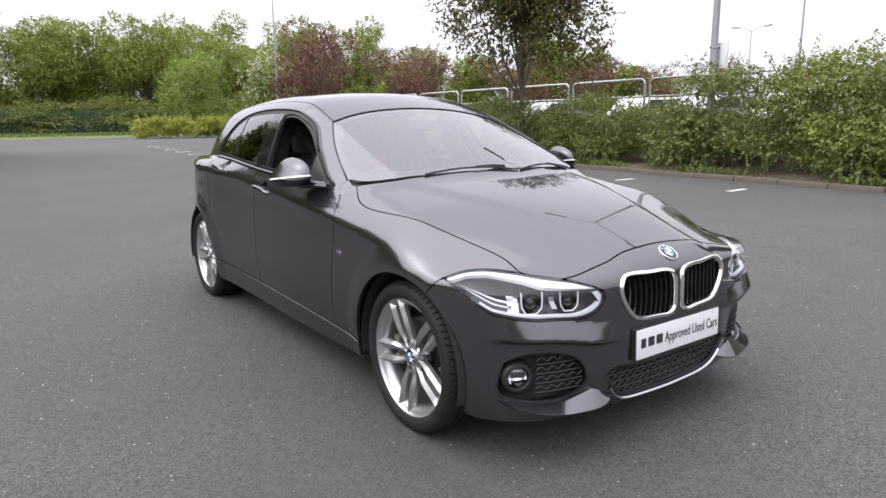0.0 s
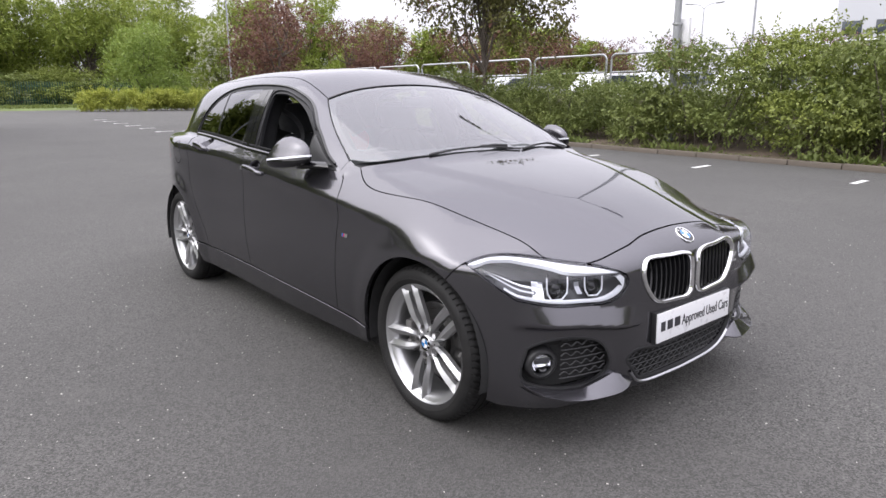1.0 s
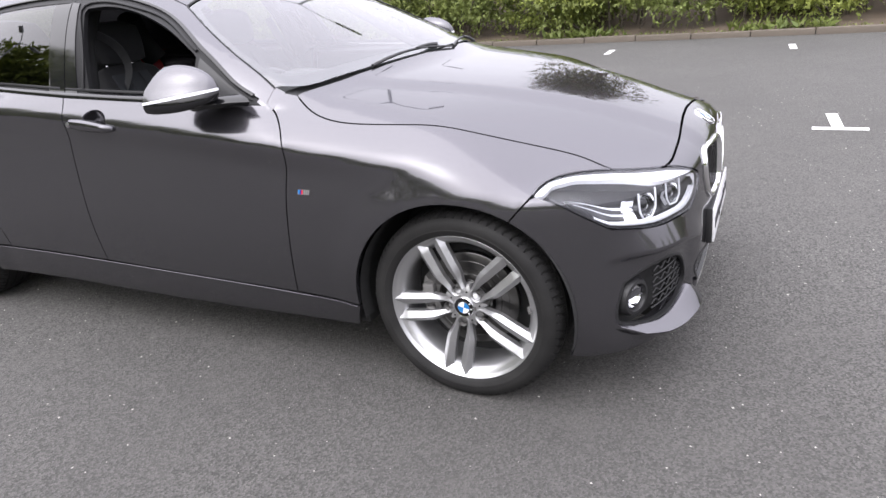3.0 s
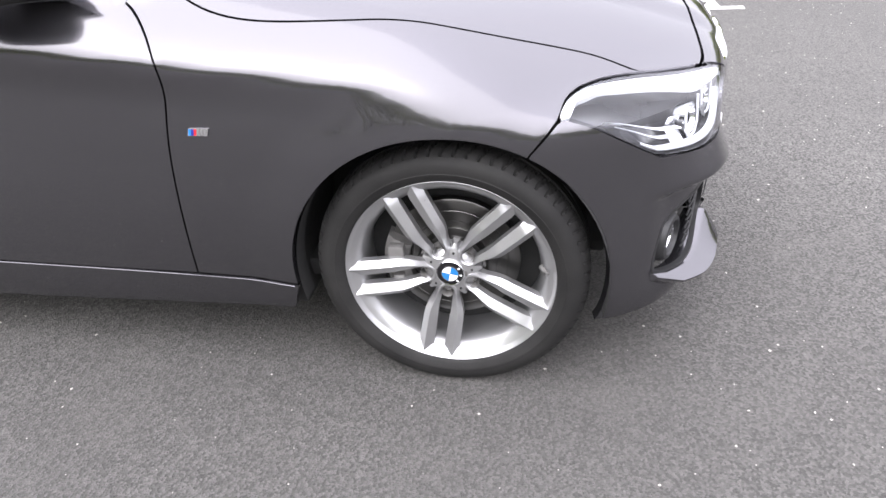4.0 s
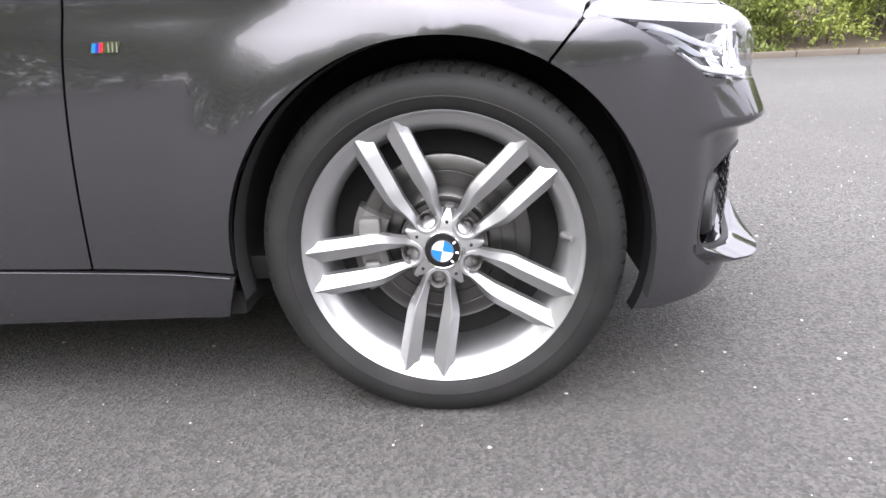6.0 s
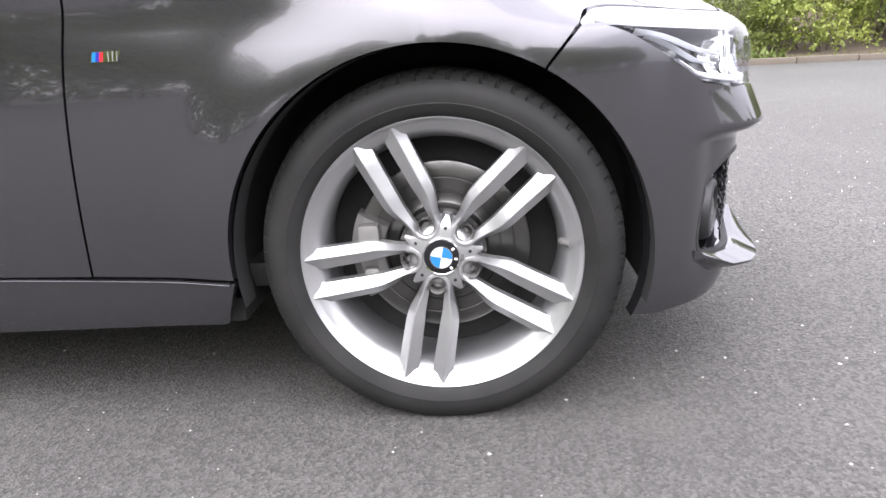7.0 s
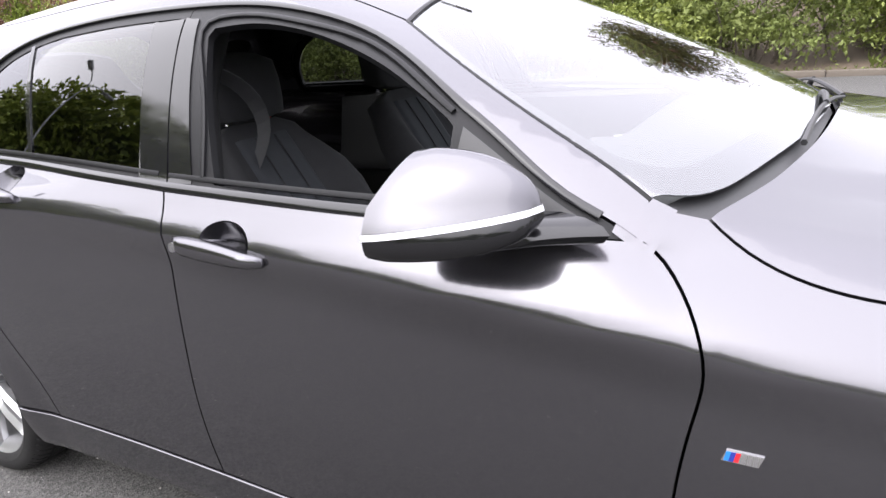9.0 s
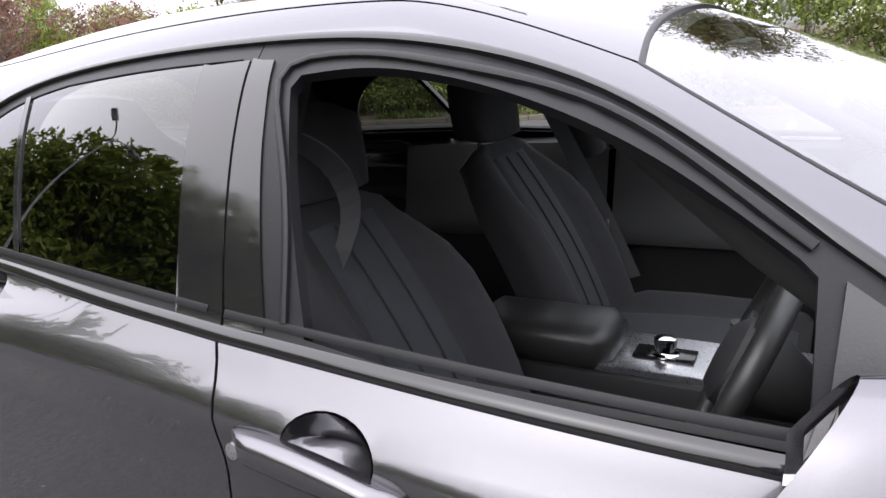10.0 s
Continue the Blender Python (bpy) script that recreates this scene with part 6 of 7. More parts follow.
def leaf_mesh(name, places, ways, sizes, material, rng, wide=0.5, droop=0.25):
    """Many small folded leaves: each four corners round a place, pointing along its way."""
    n = len(places)
    w = ways / np.maximum(np.linalg.norm(ways, axis=1, keepdims=True), 1e-9)
    side = np.cross(w, rng.normal(size=(n, 3)) * 0.55 + np.array([0, 0, 0.8]))
    side /= np.maximum(np.linalg.norm(side, axis=1, keepdims=True), 1e-9)
    fold = np.cross(side, w)
    s = sizes[:, None]
    tip = places + w * s - fold * s * droop
    a = places + w * s * 0.45 + side * s * wide * 0.5 + fold * s * 0.08
    b = places + w * s * 0.45 - side * s * wide * 0.5 + fold * s * 0.08
    v = np.stack([places, a, tip, b], 1).reshape(-1, 3)
    me = bpy.data.meshes.new(name)
    me.vertices.add(4 * n), me.loops.add(4 * n), me.polygons.add(n)
    me.vertices.foreach_set("co", v.ravel())
    me.loops.foreach_set("vertex_index", np.arange(4 * n))
    me.polygons.foreach_set("loop_start", np.arange(n) * 4)
    me.polygons.foreach_set("loop_total", np.full(n, 4))
    me.materials.append(material)
    me.update(calc_edges=True)
    return me


def sprays(centres, outward, rng, per, length, size, rise=0.35):
    """Leaves in pairs along short twigs that leave each centre."""
    n = len(centres)
    d = outward + rng.normal(size=(n, 3)) * 0.55 + np.array([0, 0, rise])
    d /= np.linalg.norm(d, axis=1, keepdims=True)
    long = length * rng.uniform(0.6, 1.35, n)
    places, ways, sizes = [], [], []
    for k in range(per):
        u = (k + 0.5) / per
        p = centres + d * (long * u)[:, None] - np.array([0, 0, 0.22]) * (long * u * u)[:, None]
        turn = rng.normal(size=(n, 3)) * 0.75
        places.append(p), ways.append(d * 0.6 + turn + np.array([0, 0, -0.15])), sizes.append(size * rng.uniform(0.6, 1.3, n) * (1.1 - 0.4 * u))
    return np.concatenate(places), np.concatenate(ways), np.concatenate(sizes)


def lumps(rng, count, box, squash):
    """Overlapping blobs that make an uneven crown."""
    return [(np.array([rng.uniform(-1, 1) * box[0], rng.uniform(-1, 1) * box[1], box[2] * rng.uniform(0.15, 0.95)]), rng.uniform(*squash)) for _ in range(count)]


def crown_points(rng, blobs, count, inner=0.55):
    c = np.array([b[0] for b in blobs])
    r = np.array([b[1] for b in blobs])
    pick = rng.choice(len(blobs), count, p=r ** 2 / np.sum(r ** 2))
    d = rng.normal(size=(count, 3))
    d /= np.linalg.norm(d, axis=1, keepdims=True)
    p = c[pick] + d * (r[pick] * rng.uniform(inner, 1.0, count) ** 0.6)[:, None] * np.array([1, 1, 0.85])
    return p, d


def limbs(bm, rng, foot, height, radius, heads, lean=0.06):
    """A tapered trunk with limbs that reach for the heads."""
    top = Vector((rng.normal() * lean * height, rng.normal() * lean * height, height))
    spine = [Vector(foot) + Vector((top.x * u * u, top.y * u * u, height * u)) for u in np.linspace(0, 1, 8)]
    tube(bm, spine, [radius * (1.25 if i == 0 else 1 - 0.55 * i / 7) for i in range(8)], 9)
    for h in heads:
        start = spine[int(rng.integers(3, 8))]
        h = Vector(h)
        bend = (start + h) / 2 + Vector((rng.normal() * 0.2, rng.normal() * 0.2, -0.15 * (h - start).length))
        tube(bm, [start, (start + bend) / 2, bend, (bend + h) / 2 + Vector((0, 0, 0.05)), h], [radius * q for q in (0.5, 0.42, 0.33, 0.22, 0.10)], 6)


def build_tree(name, label, seed, height, spread, clear, leaves, size, material, lump_count=14, group="", extra=None, trunk_radius=None, squash=(0.20, 0.38), length=3.5):
    """A tree whose crown starts at the height clear."""
    rng = np.random.default_rng(seed)
    tree = thing(name, label, "tree", group=group)
    blobs = lumps(rng, lump_count, (spread * 0.34, spread * 0.34, height - clear), (spread * squash[0], spread * squash[1]))
    blobs = [(b[0] * np.array([1 - 0.35 * (b[0][2] / (height - clear)) ** 2] * 2 + [1]) + np.array([0, 0, clear]), b[1] * (1.05 - 0.35 * b[0][2] / (height - clear))) for b in blobs]
    bm = bmesh.new()
    limbs(bm, rng, (0, 0, -0.1), clear + (height - clear) * 0.45, trunk_radius or height * 0.018, [b[0] for b in blobs])
    part("trunk", bm, BARK, tree)
    per = 6
    p, d = crown_points(rng, blobs, leaves // per)
    p, w, s = sprays(p, d, rng, per, size * length, size)
    part_mesh("crown", leaf_mesh("crown", p, w, s, material, rng), tree)
    if extra:
        p, d = crown_points(rng, blobs, extra[1] // per, 0.85)
        p, w, s = sprays(p, d, rng, per, size * 2.0, size)
        part_mesh("blossom" if extra[0] is BLOSSOM else "young_leaves", leaf_mesh("crown", p, w, s, extra[0], rng), tree)
    for o in tree.children:
        if o.name.split(".")[0] != "trunk":
            tagged(o, kind="stuff")
    return tree


def build_shrub(name, label, seed, wide, deep, tall, leaves, size, material, group="", stems=10, tiers=26):
    rng = np.random.default_rng(seed)
    shrub = thing(name, label, "shrub", group=group)
    blobs = lumps(rng, tiers, (wide * 0.44, deep * 0.36, tall * 0.90), (tall * 0.17, tall * 0.30))
    blobs = [(b * np.array([1, 1 - 0.35 * (b[2] / tall) ** 2, 1]), r) for b, r in blobs]
    bm = bmesh.new()
    for b in blobs[:stems]:
        foot = Vector((b[0][0] * 0.5, b[0][1] * 0.5, -0.05))
        h = Vector(b[0])
        tube(bm, [foot, (foot * 0.6 + h * 0.4) + Vector((rng.normal() * 0.08, rng.normal() * 0.08, 0)), h], [0.022, 0.016, 0.006], 5)
    part("branchwork", bm, BARK, shrub)
    per = 8
    # arching tiers: each blob is a flat cap whose sprays hang outward from its top
    p, d = crown_points(rng, blobs, leaves // per, 0.62)
    c = np.array([b[0] for b in blobs])
    near = c[np.argmin(((p[:, None] - c[None]) ** 2).sum(2), 1)]
    p[:, 2] = near[:, 2] + (p[:, 2] - near[:, 2]) * np.where(p[:, 2] > near[:, 2], 0.55, 0.22)
    d = d * np.array([1.3, 1.3, 0.5])
    keep = p[:, 2] > 0.12
    p, w, s = sprays(p[keep], d[keep], rng, per, 0.36, size, 0.12)
    q = p[:, 2] > 0.03
    part_mesh("foliage", leaf_mesh("foliage", p[q], w[q], s[q], material, rng, 0.55), shrub)
    # long shoots that stand out above
    m = 12
    base = np.stack([rng.uniform(-0.45, 0.45, m) * wide, rng.uniform(-0.35, 0.35, m) * deep, tall * rng.uniform(0.72, 0.98, m)], 1)
    ps, ws, ss = [], [], []
    for b in base:
        way = np.array([rng.normal() * 0.35, rng.normal() * 0.35, 1.0])
        k = np.linspace(0, rng.uniform(0.15, 0.40), 14)[:, None]
        ps.append(b + way * k), ws.append(rng.normal(size=(14, 3)) + np.array([0, 0, 0.3])), ss.append(np.full(14, size * 0.9))
    part_mesh("shoot_growth", leaf_mesh("shoots", np.concatenate(ps), np.concatenate(ws), np.concatenate(ss), material, rng, 0.5), shrub, "loose upright shoots")
    for o in shrub.children:
        tagged(o, kind="stuff")
    return shrub


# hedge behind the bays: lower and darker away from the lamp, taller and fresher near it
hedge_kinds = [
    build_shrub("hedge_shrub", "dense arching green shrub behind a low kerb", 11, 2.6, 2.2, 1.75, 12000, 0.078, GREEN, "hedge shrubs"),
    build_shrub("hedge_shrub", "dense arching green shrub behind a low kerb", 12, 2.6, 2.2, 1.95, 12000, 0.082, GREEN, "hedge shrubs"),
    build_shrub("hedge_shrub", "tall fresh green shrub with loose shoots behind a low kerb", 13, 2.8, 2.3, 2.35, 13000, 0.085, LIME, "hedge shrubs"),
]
rng = np.random.default_rng(5)
hx = [-30, -27.6, -25.3, -23, -20.8, -18.6, -16.4, -14.2, -12.0, -9.9, -7.9, -5.9, -3.9, -1.9, 0.1, 2.1, 4.2, 6.4, 8.7, 11, 13.4]
for i, x in enumerate(hx):
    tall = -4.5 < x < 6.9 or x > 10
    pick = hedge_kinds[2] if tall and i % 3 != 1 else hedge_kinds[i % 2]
    k = (0.92 + 0.2 * rng.random()) * (0.92 + 0.25 * float(ease(-8, -5, x) * ease(1.5, -1.5, x)))
    m = pose(x, rows_y(11.35, x) + rng.normal() * 0.12, 0.06, 0, 0, rng.uniform(-25, 25) + 180 * (i % 2)) @ Matrix.Diagonal((k, k, k * (0.96 + 0.08 * rng.random()), 1))
    if i < 3:
        hedge_kinds[i].matrix_world = pose(hx[i], rows_y(11.35, hx[i]), 0.06, 0, 0, 20 * i)
        continue
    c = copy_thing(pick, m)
    c.scale = (k, k, k)
for i in range(12):
    x = -29 + 3.7 * i
    c = copy_thing(hedge_kinds[i % 2], pose(x, rows_y(13.1, x), 0.05, 0, 0, 60 * i))
    c.scale = (1.0, 1.0, 0.82)

# kerb, in lengths
KERB = plain("weathered_concrete_kerb", (0.125, 0.105, 0.085), 0.9, grain=14, depth=0.004, spread=0.45)
kerb = thing("kerb", "low weathered concrete kerb edging the bays", "kerb", kind="structure")
bm = bmesh.new()
box(bm, (0, 0, 0.030), (0.905, 0.13, 0.13), 0.018)
first = part("kerb_stone", bm, KERB, kerb)
first.matrix_world = pose(-33, rows_y(9.75, -33), 0, 0, 0, -4)
for i in range(1, 54):
    c = first.copy()
    scene.collection.objects.link(c)
    x = -33 + 0.915 * i
    c.matrix_world = pose(x, rows_y(9.75, x) + 0.006 * math.sin(i * 2.3), 0.006 * math.sin(i * 1.7), 0, 0, -4 + 0.4 * math.sin(i))
SOIL = plain("bare_brown_soil", (0.085, 0.062, 0.042), 0.95, grain=22, depth=0.02, spread=0.4)
bm = bmesh.new()
rows = []
for x in np.linspace(-34, 17, 60):
    rows.append([bm.verts.new((x, rows_y(9.82, x) + q, h + 0.02 * math.sin(x * 3 + q * 5))) for q, h in ((0, 0.06), (0.4, 0.10), (1.2, 0.12), (2.2, 0.18), (3.2, 0.7), (4.2, 1.12), (14, 1.15))])
for u, v in zip(rows, rows[1:]):
    for j in range(6):
        bm.faces.new((u[j], v[j], v[j + 1], u[j + 1]))
tagged(part("planting_bed", bm, SOIL, None), "bare brown soil bank under the hedge", "soil", kind="structure")

# painted bay marks
bm = bmesh.new()
def stripe(x, y, w, h, turn):
    box(bm, (x, y, 0.003), (w, h, 0.003), 0, Matrix.Rotation(radians(turn), 4, "Z"))
for i in range(-14, 5):
    x = 1.24 + 2.55 * i
    stripe(x, rows_y(3.42, x), 0.08, 0.52, 2)
    stripe(x + 0.02, rows_y(3.14, x), 0.36, 0.08, -3)
    stripe(x - 0.25, rows_y(8.25, x), 0.09, 0.55, 2)
tagged(part("bay_marks", bm, LINE, None, smooth=False), "worn white painted parking bay marks", "road marking", kind="structure")

# ---- trees, posts and fences ----
oak = build_tree("street_tree", "young bronze-green maple with a slim trunk behind the hedge", 21, 7.3, 5.0, 3.0, 19000, 0.185, MIXED, 24, trunk_radius=0.10, extra=(COPPER, 2200))
oak.matrix_world = pose(-13.2, 11.9, 0.1, 0, 0, 40)
oak.scale = (0.86, 0.86, 0.86)
young = copy_thing(oak, pose(-1.7, 13.3, 0.5, 0, 0, 130))
young.scale = (0.60, 0.60, 0.84)
copper = build_tree("copper_tree", "small copper-leaved tree beside the car park", 22, 5.8, 5.2, 1.5, 5200, 0.17, COPPER, 12, "copper trees", squash=(0.11, 0.24))
copper.matrix_world = pose(-31.0, 13.6, 0.2, 0, 0, 0)
for x, y, z, s, q in ((-34.5, 15.5, 0.3, 0.95, 80), (-37.0, 22.0, 0.5, 0.9, 150), (-24, 40, 0, 0.85, 30), (-19.5, 42, 0, 0.80, 200), (-15.5, 43, 0, 0.82, 290), (-30, 41, 0, 0.85, 100), (-34, 40, 0, 0.8, 10)):
    copy_thing(copper, pose(x, y, z, 0, 0, q)).scale = (s, s, s)
for x, y, s, q in ((-40.5, 27.0, 1.05, 40), (-37.0, 32.5, 1.0, 120), (-33.0, 36.5, 0.95, 260)):
    copy_thing(copper, pose(x, y, 0, 0, 0, q)).scale = (s * 1.3, s * 1.3, s)
wood = [build_tree("woodland_tree", "broad dense green tree at the edge of the wood", 30 + i, 10.5 + i, 10.5, 0.2, 26000, 0.27, DEEP, 26, "woodland edge trees", squash=(0.14, 0.25), length=2.6) for i in range(3)]
plain_tree = build_tree("belt_tree", "tall broad green tree in the belt beside the car park", 37, 10.5, 8.5, 0.2, 9000, 0.52, DEEP, 26, "belt trees", squash=(0.16, 0.27), length=1.8)
rng = np.random.default_rng(8)
spots = []
for i in range(17):
    spots.append((-74 + rng.normal() * 2.0, -42 + 5.6 * i + rng.normal(), 1.0))
for i in range(7):
    spots.append((-84 + rng.normal() * 3, -22 + 9.5 * i, 1.10))
belt = [(-62 + 6.5 * i, 58 + rng.normal() * 3 + 0.1 * i, 0.68 - 0.26 * float(ease(-50, -36, -62 + 6.5 * i))) for i in range(12)]
belt += [(-45.0, 27.5, 0.64), (-41.5, 32.5, 0.62), (-38.0, 37.5, 0.64), (-33.5, 41.0, 0.58)]
# the belt of trees behind the camera, seen in the car's paint and glass
for i in range(10):
    a = radians(191 + 7.4 * i)
    r = 27 - 2.5 * float(ease(192, 210, 191 + 7.4 * i))
    belt.append((-1.5 + r * math.cos(a), -1 + r * math.sin(a), 1.06 - 0.44 * float(ease(226, 240, 191 + 7.4 * i))))
for i in range(9):
    belt.append((-5 + 5.2 * i, -35 - 2.0 * math.sin(i * 1.3) + rng.normal(), 0.86))
# this row ahead of the car is unseen, added to fill its reflections
for i in range(6):
    belt.append((40 + rng.normal() * 2, -18 + 7 * i, 0.55))
for i, (x, y, k) in enumerate(spots):
    k *= 0.88 + 0.24 * rng.random()
    if i < 3:
        wood[i].matrix_world = pose(x, y, 0, 0, 0, 50 * i)
        continue
    copy_thing(wood[(i * 7 + i // 3) % 3], pose(x, y, 0, 0, 0, rng.uniform(0, 360))).scale = (k, k, k * rng.uniform(0.85, 1.05))
for i, (x, y, k) in enumerate(belt):
    k *= 0.88 + 0.26 * rng.random()
    m = pose(x, y, 0, 0, 0, rng.uniform(0, 360))
    t = copy_thing(plain_tree, m) if i else plain_tree
    t.matrix_world = m
    t.scale = (k, k, k * rng.uniform(0.9, 1.1))
bright = build_tree("round_tree", "small round bright green tree on the grass", 41, 6.6, 6.4, 0.3, 16000, 0.21, FRESH, 24, squash=(0.22, 0.30))
bright.matrix_world = pose(-60.0, 15.6, 0, 0, 0, 0)
white = build_tree("blossom_tree", "small green tree with white blossom", 42, 6.6, 6.0, 0.5, 7000, 0.26, DEEP, 14, extra=(BLOSSOM, 2600))
white.matrix_world = pose(-58.5, 21.6, 0, 0, 0, 0)

low = build_shrub("low_hedge", "low clipped yellow-green hedge on an island", 51, 7.0, 3.2, 1.35, 20000, 0.13, GOLD, tiers=60)
low.matrix_world = pose(-51.0, 11.6, 0, 0, 0, 82)
low.scale = (1.0, 1.0, 1.15)
low2 = copy_thing(low, pose(-50.2, 16.4, 0, 0, 0, 262))
low2.scale = (1.0, 1.0, 1.15)

for i in range(11):
    c = copy_thing(hedge_kinds[i % 3], pose(-69 + rng.normal(), -16 + 5.2 * i, 0.25, 0, 0, 77 * i))
    c.scale = (2.6, 2.6, 1.5)

# grass verge and green fence at the wood
bm = bmesh.new()
rows = [[bm.verts.new((x + 0.3 * math.sin(y), y, h)) for x, h in ((-57.5, 0.0), (-58.0, 0.12), (-64, 0.25), (-72, 0.4), (-120, 0.8))] for y in np.linspace(-70, 60, 50)]
for u, v in zip(rows, rows[1:]):
    for j in range(4):
        bm.faces.new((u[j], u[j + 1], v[j + 1], v[j]))
TURF = plain("rough_green_turf", (0.115, 0.150, 0.045), 0.95, grain=6, depth=0.05, spread=0.45)
tagged(part("verge", bm, TURF, None), "rough green grass verge below the wood", "grass", kind="structure")
rng = np.random.default_rng(9)
n = 16000
gp = np.stack([rng.uniform(-64, -58, n), rng.uniform(-20, 40, n), np.full(n, 0.1)], 1)
tagged(new("grass", leaf_mesh("grass", gp, rng.normal(size=(n, 3)) * 0.4 + np.array([0, 0, 1.0]), rng.uniform(0.15, 0.4, n), GRASS, rng, 0.2)), "long rough grass on the verge", "grass", kind="stuff")
n = 9000
gx0 = rng.uniform(-32, 15, n)
gp = np.stack([gx0, rows_y(9.9, gx0) + rng.exponential(0.25, n), np.full(n, 0.07)], 1)
tagged(new("weeds", leaf_mesh("weeds", gp, rng.normal(size=(n, 3)) * 0.6 + np.array([0, 0, 0.8]), rng.uniform(0.05, 0.18, n) * (0.4 + 0.9 * (np.sin(gx0 * 1.9) > 0.1)), GRASS, rng, 0.3)), "low weeds and grass growing along the kerb", "weeds", kind="stuff")
GREENSTEEL = plain("green_powder_coated_steel", (0.012, 0.060, 0.040), 0.5, grain=30)
palisade = thing("palisade_fence", "dark green steel palisade fence before the wood", "fence")
bm = bmesh.new()
box(bm, (0, 0, 1.0), (0.03, 0.07, 2.0), 0.008)
slat = part("pale", bm, GREENSTEEL, palisade)
slat.matrix_world = pose(-66.5, -30, 0.3)
for i in range(1, 240):
    c = slat.copy()
    scene.collection.objects.link(c)
    c.matrix_world = pose(-66.5 + 0.3 * math.sin(i * 0.05), -30 + 0.2 * i, 0.3)
bm = bmesh.new()
for z in (0.7, 1.9):
    box(bm, (-66.55, -6, z), (0.05, 48, 0.06), 0.01)
part("rail", bm, GREENSTEEL, palisade)

GALV = plain("galvanised_steel", (0.46, 0.47, 0.48), 0.42, 0.85, grain=35, spread=0.15)
POST = plain("grey_painted_lamp_post", (0.30, 0.31, 0.32), 0.5, 0.2, grain=25, spread=0.12)


def build_lamp(x, y, tall, turn, arms=2, label="tall grey double-armed car park lamp", thick=0.085):
    lamp = thing("street_lamp", label, "lamp", group="car park lamps")
    bm = bmesh.new()
    tube(bm, [(0, 0, -0.1), (0, 0, 1.2)], thick * 1.25, 16)
    tube(bm, [(0, 0, 1.2), (0, 0, tall * 0.6), (0, 0, tall)], [thick, thick * 0.8, thick * 0.55], 16)
    part("post", bm, POST, lamp)
    for s in ((1, -1) if arms == 2 else (1,)):
        bm = bmesh.new()
        tube(bm, [(0, 0, tall - 0.15), (0.35 * s, 0, tall + 0.22), (0.9 * s, 0, tall + 0.42), (1.3 * s, 0, tall + 0.48)], 0.035, 10)
        part("arm", bm, POST, lamp)
        bm = bmesh.new()
        box(bm, (1.75 * s, 0, tall + 0.50), (0.95, 0.34, 0.13), 0.05, Matrix.Rotation(radians(-6 * s), 4, "Y"))
        part("lantern", bm, POST, lamp)
        bm = bmesh.new()
        box(bm, (1.78 * s, 0, tall + 0.43), (0.6, 0.24, 0.04), 0.015, Matrix.Rotation(radians(-6 * s), 4, "Y"))
        part("lens", bm, WHITE, lamp, "pale lamp lens")
    lamp.matrix_world = pose(x, y, 0, 0, 0, turn)
    return lamp


main_lamp = build_lamp(-6.95, 12.0, 9.8, 35)
build_lamp(-19.5, -5.6, 10.2, 70, label="tall grey double-armed car park lamp behind the bays")
build_lamp(-14.8, 31.5, 10.5, 10, 1, "slim grey lamp post beyond the fence", 0.06)
build_lamp(-41.0, 15.3, 10.0, 60, 1, "slim grey lamp post among copper trees", 0.06)
build_lamp(-42, 74, 11.0, 20, 2, "far grey double-armed lamp post", 0.08)
sign = thing("sign_box", "white metal notice box strapped to the lamp post", "sign")
bm = bmesh.new()
box(bm, (0, 0.15, 2.62), (0.58, 0.06, 0.58), 0.01)
part("plate", bm, WHITE, sign)
for z in (2.45, 2.80):
    bm = bmesh.new()
    lathe(bm, [(0.105, z - 0.02), (0.105, z + 0.02), (0.095, z + 0.02), (0.095, z - 0.02)], 20, "z", True)
    box(bm, (0, 0.112, z), (0.05, 0.04, 0.04), 0)
    part("strap", bm, GALV, sign)
sign.matrix_world = pose(-6.95, 12.0, 0, 0, 0, -25)

# tubular barriers on the bank
barrier = thing("tube_barrier", "galvanised tubular barrier on the bank behind the hedge", "barrier", group="tubular barriers")
bm = bmesh.new()
r = 0.18
loop = [(0, 0, -1.4), (0, 0, 1.0 - r)] + [(r - r * math.cos(q), 0, 1.0 - r + r * math.sin(q)) for q in np.linspace(0.3, 1.57, 5)] + [(3.2 - r + r * math.sin(q), 0, 1.0 - r + r * math.cos(q)) for q in np.linspace(0, 1.3, 5)] + [(3.2, 0, 1.0 - r), (3.2, 0, -1.4)]
tube(bm, loop, 0.035, 10)
part("hoop", bm, GALV, barrier)
bm = bmesh.new()
tube(bm, [(0, 0, 0.45), (3.2, 0, 0.45)], 0.028, 8)
part("cross_rail", bm, GALV, barrier)
barrier.matrix_world = pose(-11.55, 15.8, 1.45, 0, 0, -2)
for i in (-6, -5, -4, -3, -2, -1, 1, 2, 3, 4, 5, 6):
    x = -11.55 + 3.32 * i
    copy_thing(barrier, pose(x, 15.8 - 0.02 * i, 1.45 + 0.005 * i, 0, 0, -2))

# buildings far behind the fence
CLAD = plain("pale_grey_cladding", (0.42, 0.43, 0.45), 0.5, grain=3, depth=0.0, spread=0.08)
DARKPANE = plain("dark_window_pane", (0.05, 0.06, 0.07), 0.12, grain=4, depth=0.0)


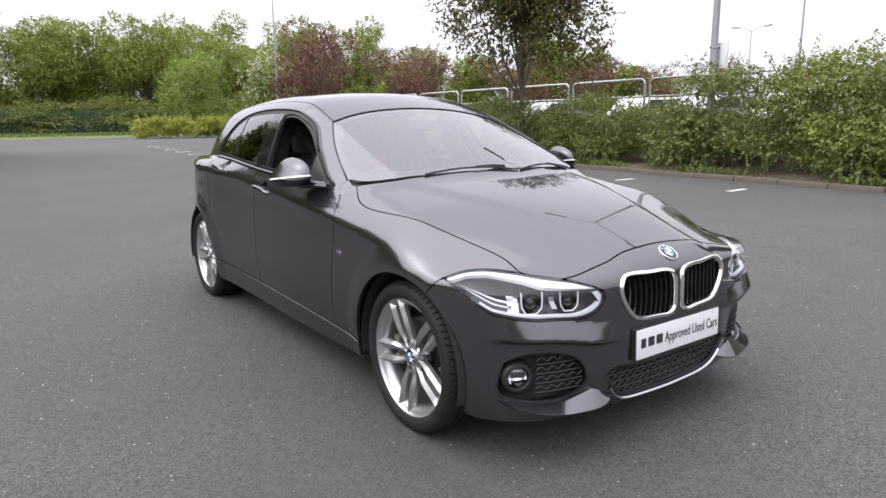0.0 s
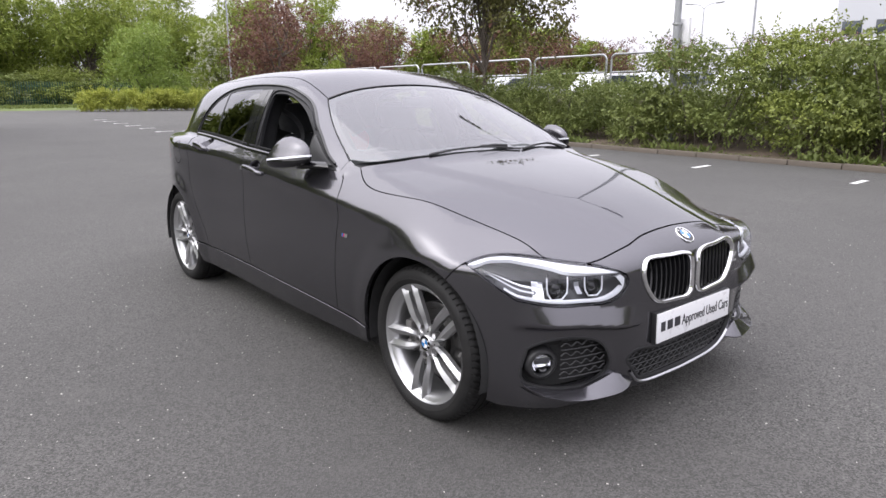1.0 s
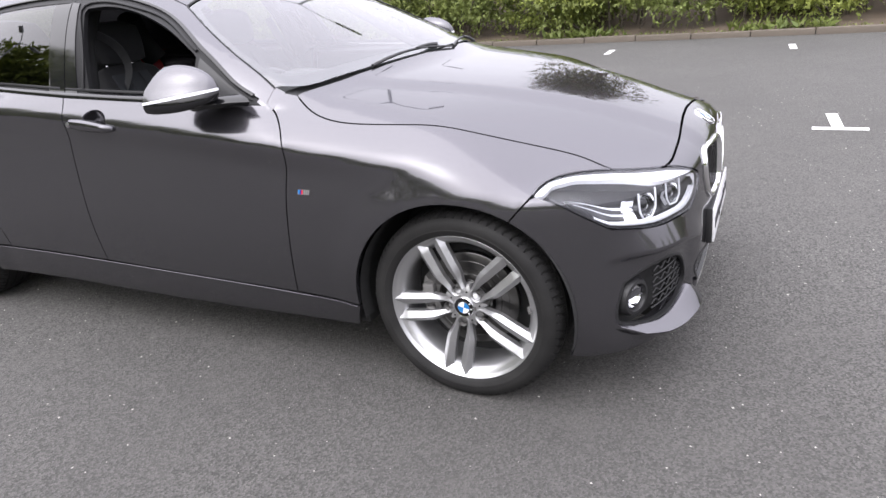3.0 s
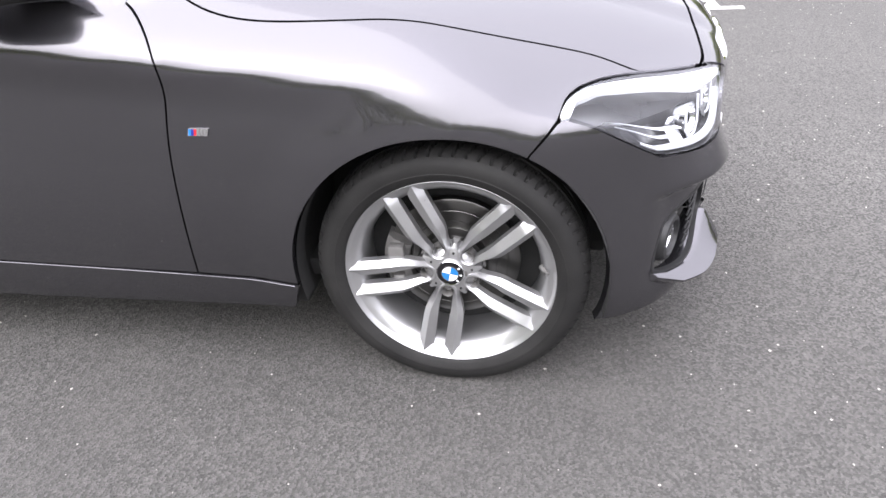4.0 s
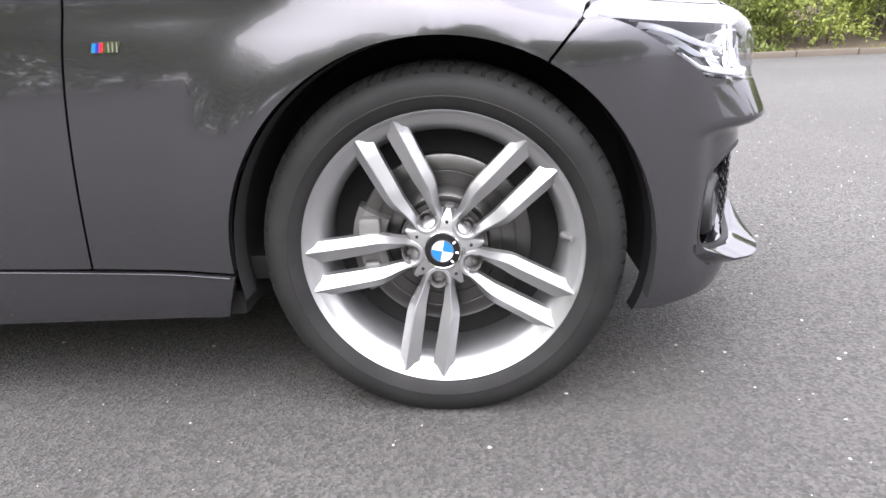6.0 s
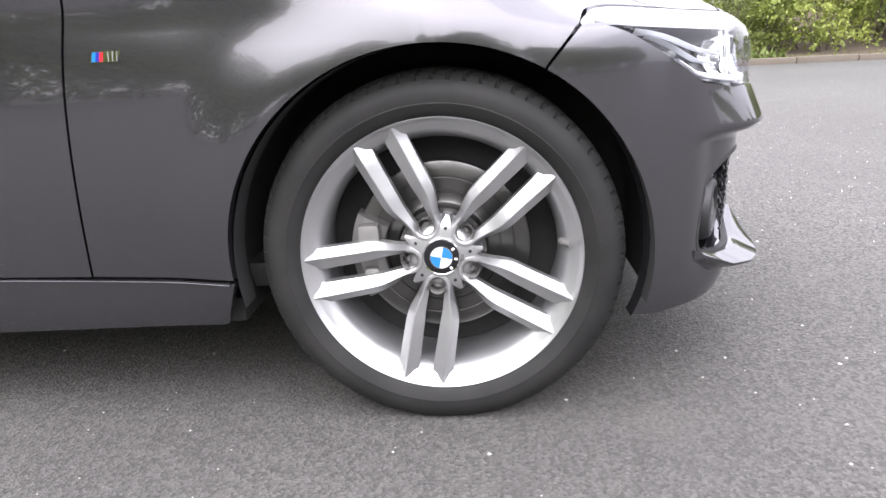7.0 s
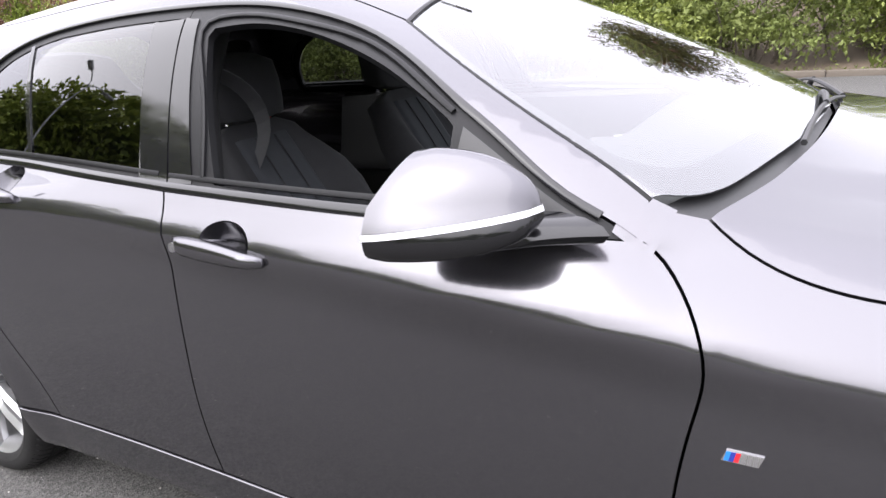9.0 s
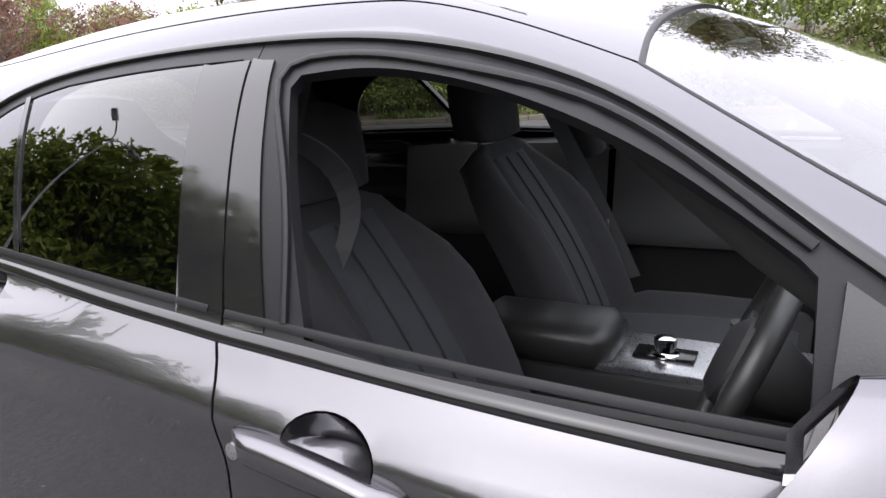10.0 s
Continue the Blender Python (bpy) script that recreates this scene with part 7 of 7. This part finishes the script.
def build_block(name, label, x, y, wide, deep, tall, wall, turn, bays, floors):
    b = thing(name, label, "building")
    bm = bmesh.new()
    box(bm, (0, 0, tall / 2), (wide, deep, tall), 0.05)
    part("wall", bm, wall, b)
    bm = bmesh.new()
    box(bm, (0, 0, tall + 0.15), (wide + 0.4, deep + 0.4, 0.3), 0.05)
    part("roof", bm, CLAD, b)
    for i in range(bays):
        for f in range(floors):
            bm = bmesh.new()
            box(bm, (-wide / 2 + wide * (i + 0.5) / bays, -deep / 2 - 0.02, 2.2 + (tall - 2) * f / max(1, floors)), (wide / bays * 0.6, 0.1, 1.5), 0.02)
            part("window", bm, DARKPANE, b)
    b.matrix_world = pose(x, y, 0, 0, 0, turn)


build_block("tower_block", "plain grey clad block beyond the trees", -27.5, 91, 10, 12, 14.5, CLAD, 12, 3, 2)


# cars parked on the upper level
def build_far_car(paint, label, x, y, turn):
    c = thing("parked_car", label, "car", group="cars beyond the barrier")
    bm = bmesh.new()
    outline = [(-2.1, 0.35), (-2.15, 0.8), (-1.9, 0.98), (-1.45, 1.42), (0.25, 1.45), (0.95, 1.0), (1.95, 0.85), (2.15, 0.6), (2.1, 0.35)]
    prism(bm, outline, 1.7, Matrix.Rotation(radians(90), 4, "X"), 0.08)
    bmesh.ops.translate(bm, verts=bm.verts, vec=(0, 0.85, 0))
    part("body", bm, paint, c)
    bm = bmesh.new()
    prism(bm, [(-1.75, 1.0), (-1.38, 1.34), (0.2, 1.37), (0.8, 1.02)], 1.74, Matrix.Rotation(radians(90), 4, "X"))
    bmesh.ops.translate(bm, verts=bm.verts, vec=(0, 0.87, 0))
    part("windows", bm, DARKPANE, c, "dark side windows")
    for wx in (-1.3, 1.35):
        for wy in (-0.8, 0.8):
            bm = bmesh.new()
            lathe(bm, [(0.01, -0.09), (0.2, -0.09), (0.31, -0.08), (0.32, 0), (0.31, 0.08), (0.01, 0.09)], 20)
            w = part("wheel", bm, TYRE, c)
            w.location = (wx, wy, 0.32)
    c.matrix_world = pose(x, y, 0.55, 0, 0, turn)


WHITEPAINT = plain("white_car_paint", (0.70, 0.71, 0.72), 0.25, grain=10, depth=0, spread=0.04, Coat_Weight=1.0)
SILVERPAINT = plain("silver_car_paint", (0.42, 0.43, 0.45), 0.3, 0.6, grain=10, depth=0, spread=0.05, Coat_Weight=1.0)
for i, (x, y, q) in enumerate(((-14.5, 20.5, 80), (-11.6, 20.4, 82), (-8.6, 20.6, 78), (-3.4, 20.2, 84), (0.2, 20.0, 80), (-20.6, 21.4, 80), (3.5, 19.6, 79))):
    build_far_car((WHITEPAINT, SILVERPAINT)[i % 2], ("white", "silver")[i % 2] + " car parked on the upper level", x, y, q)
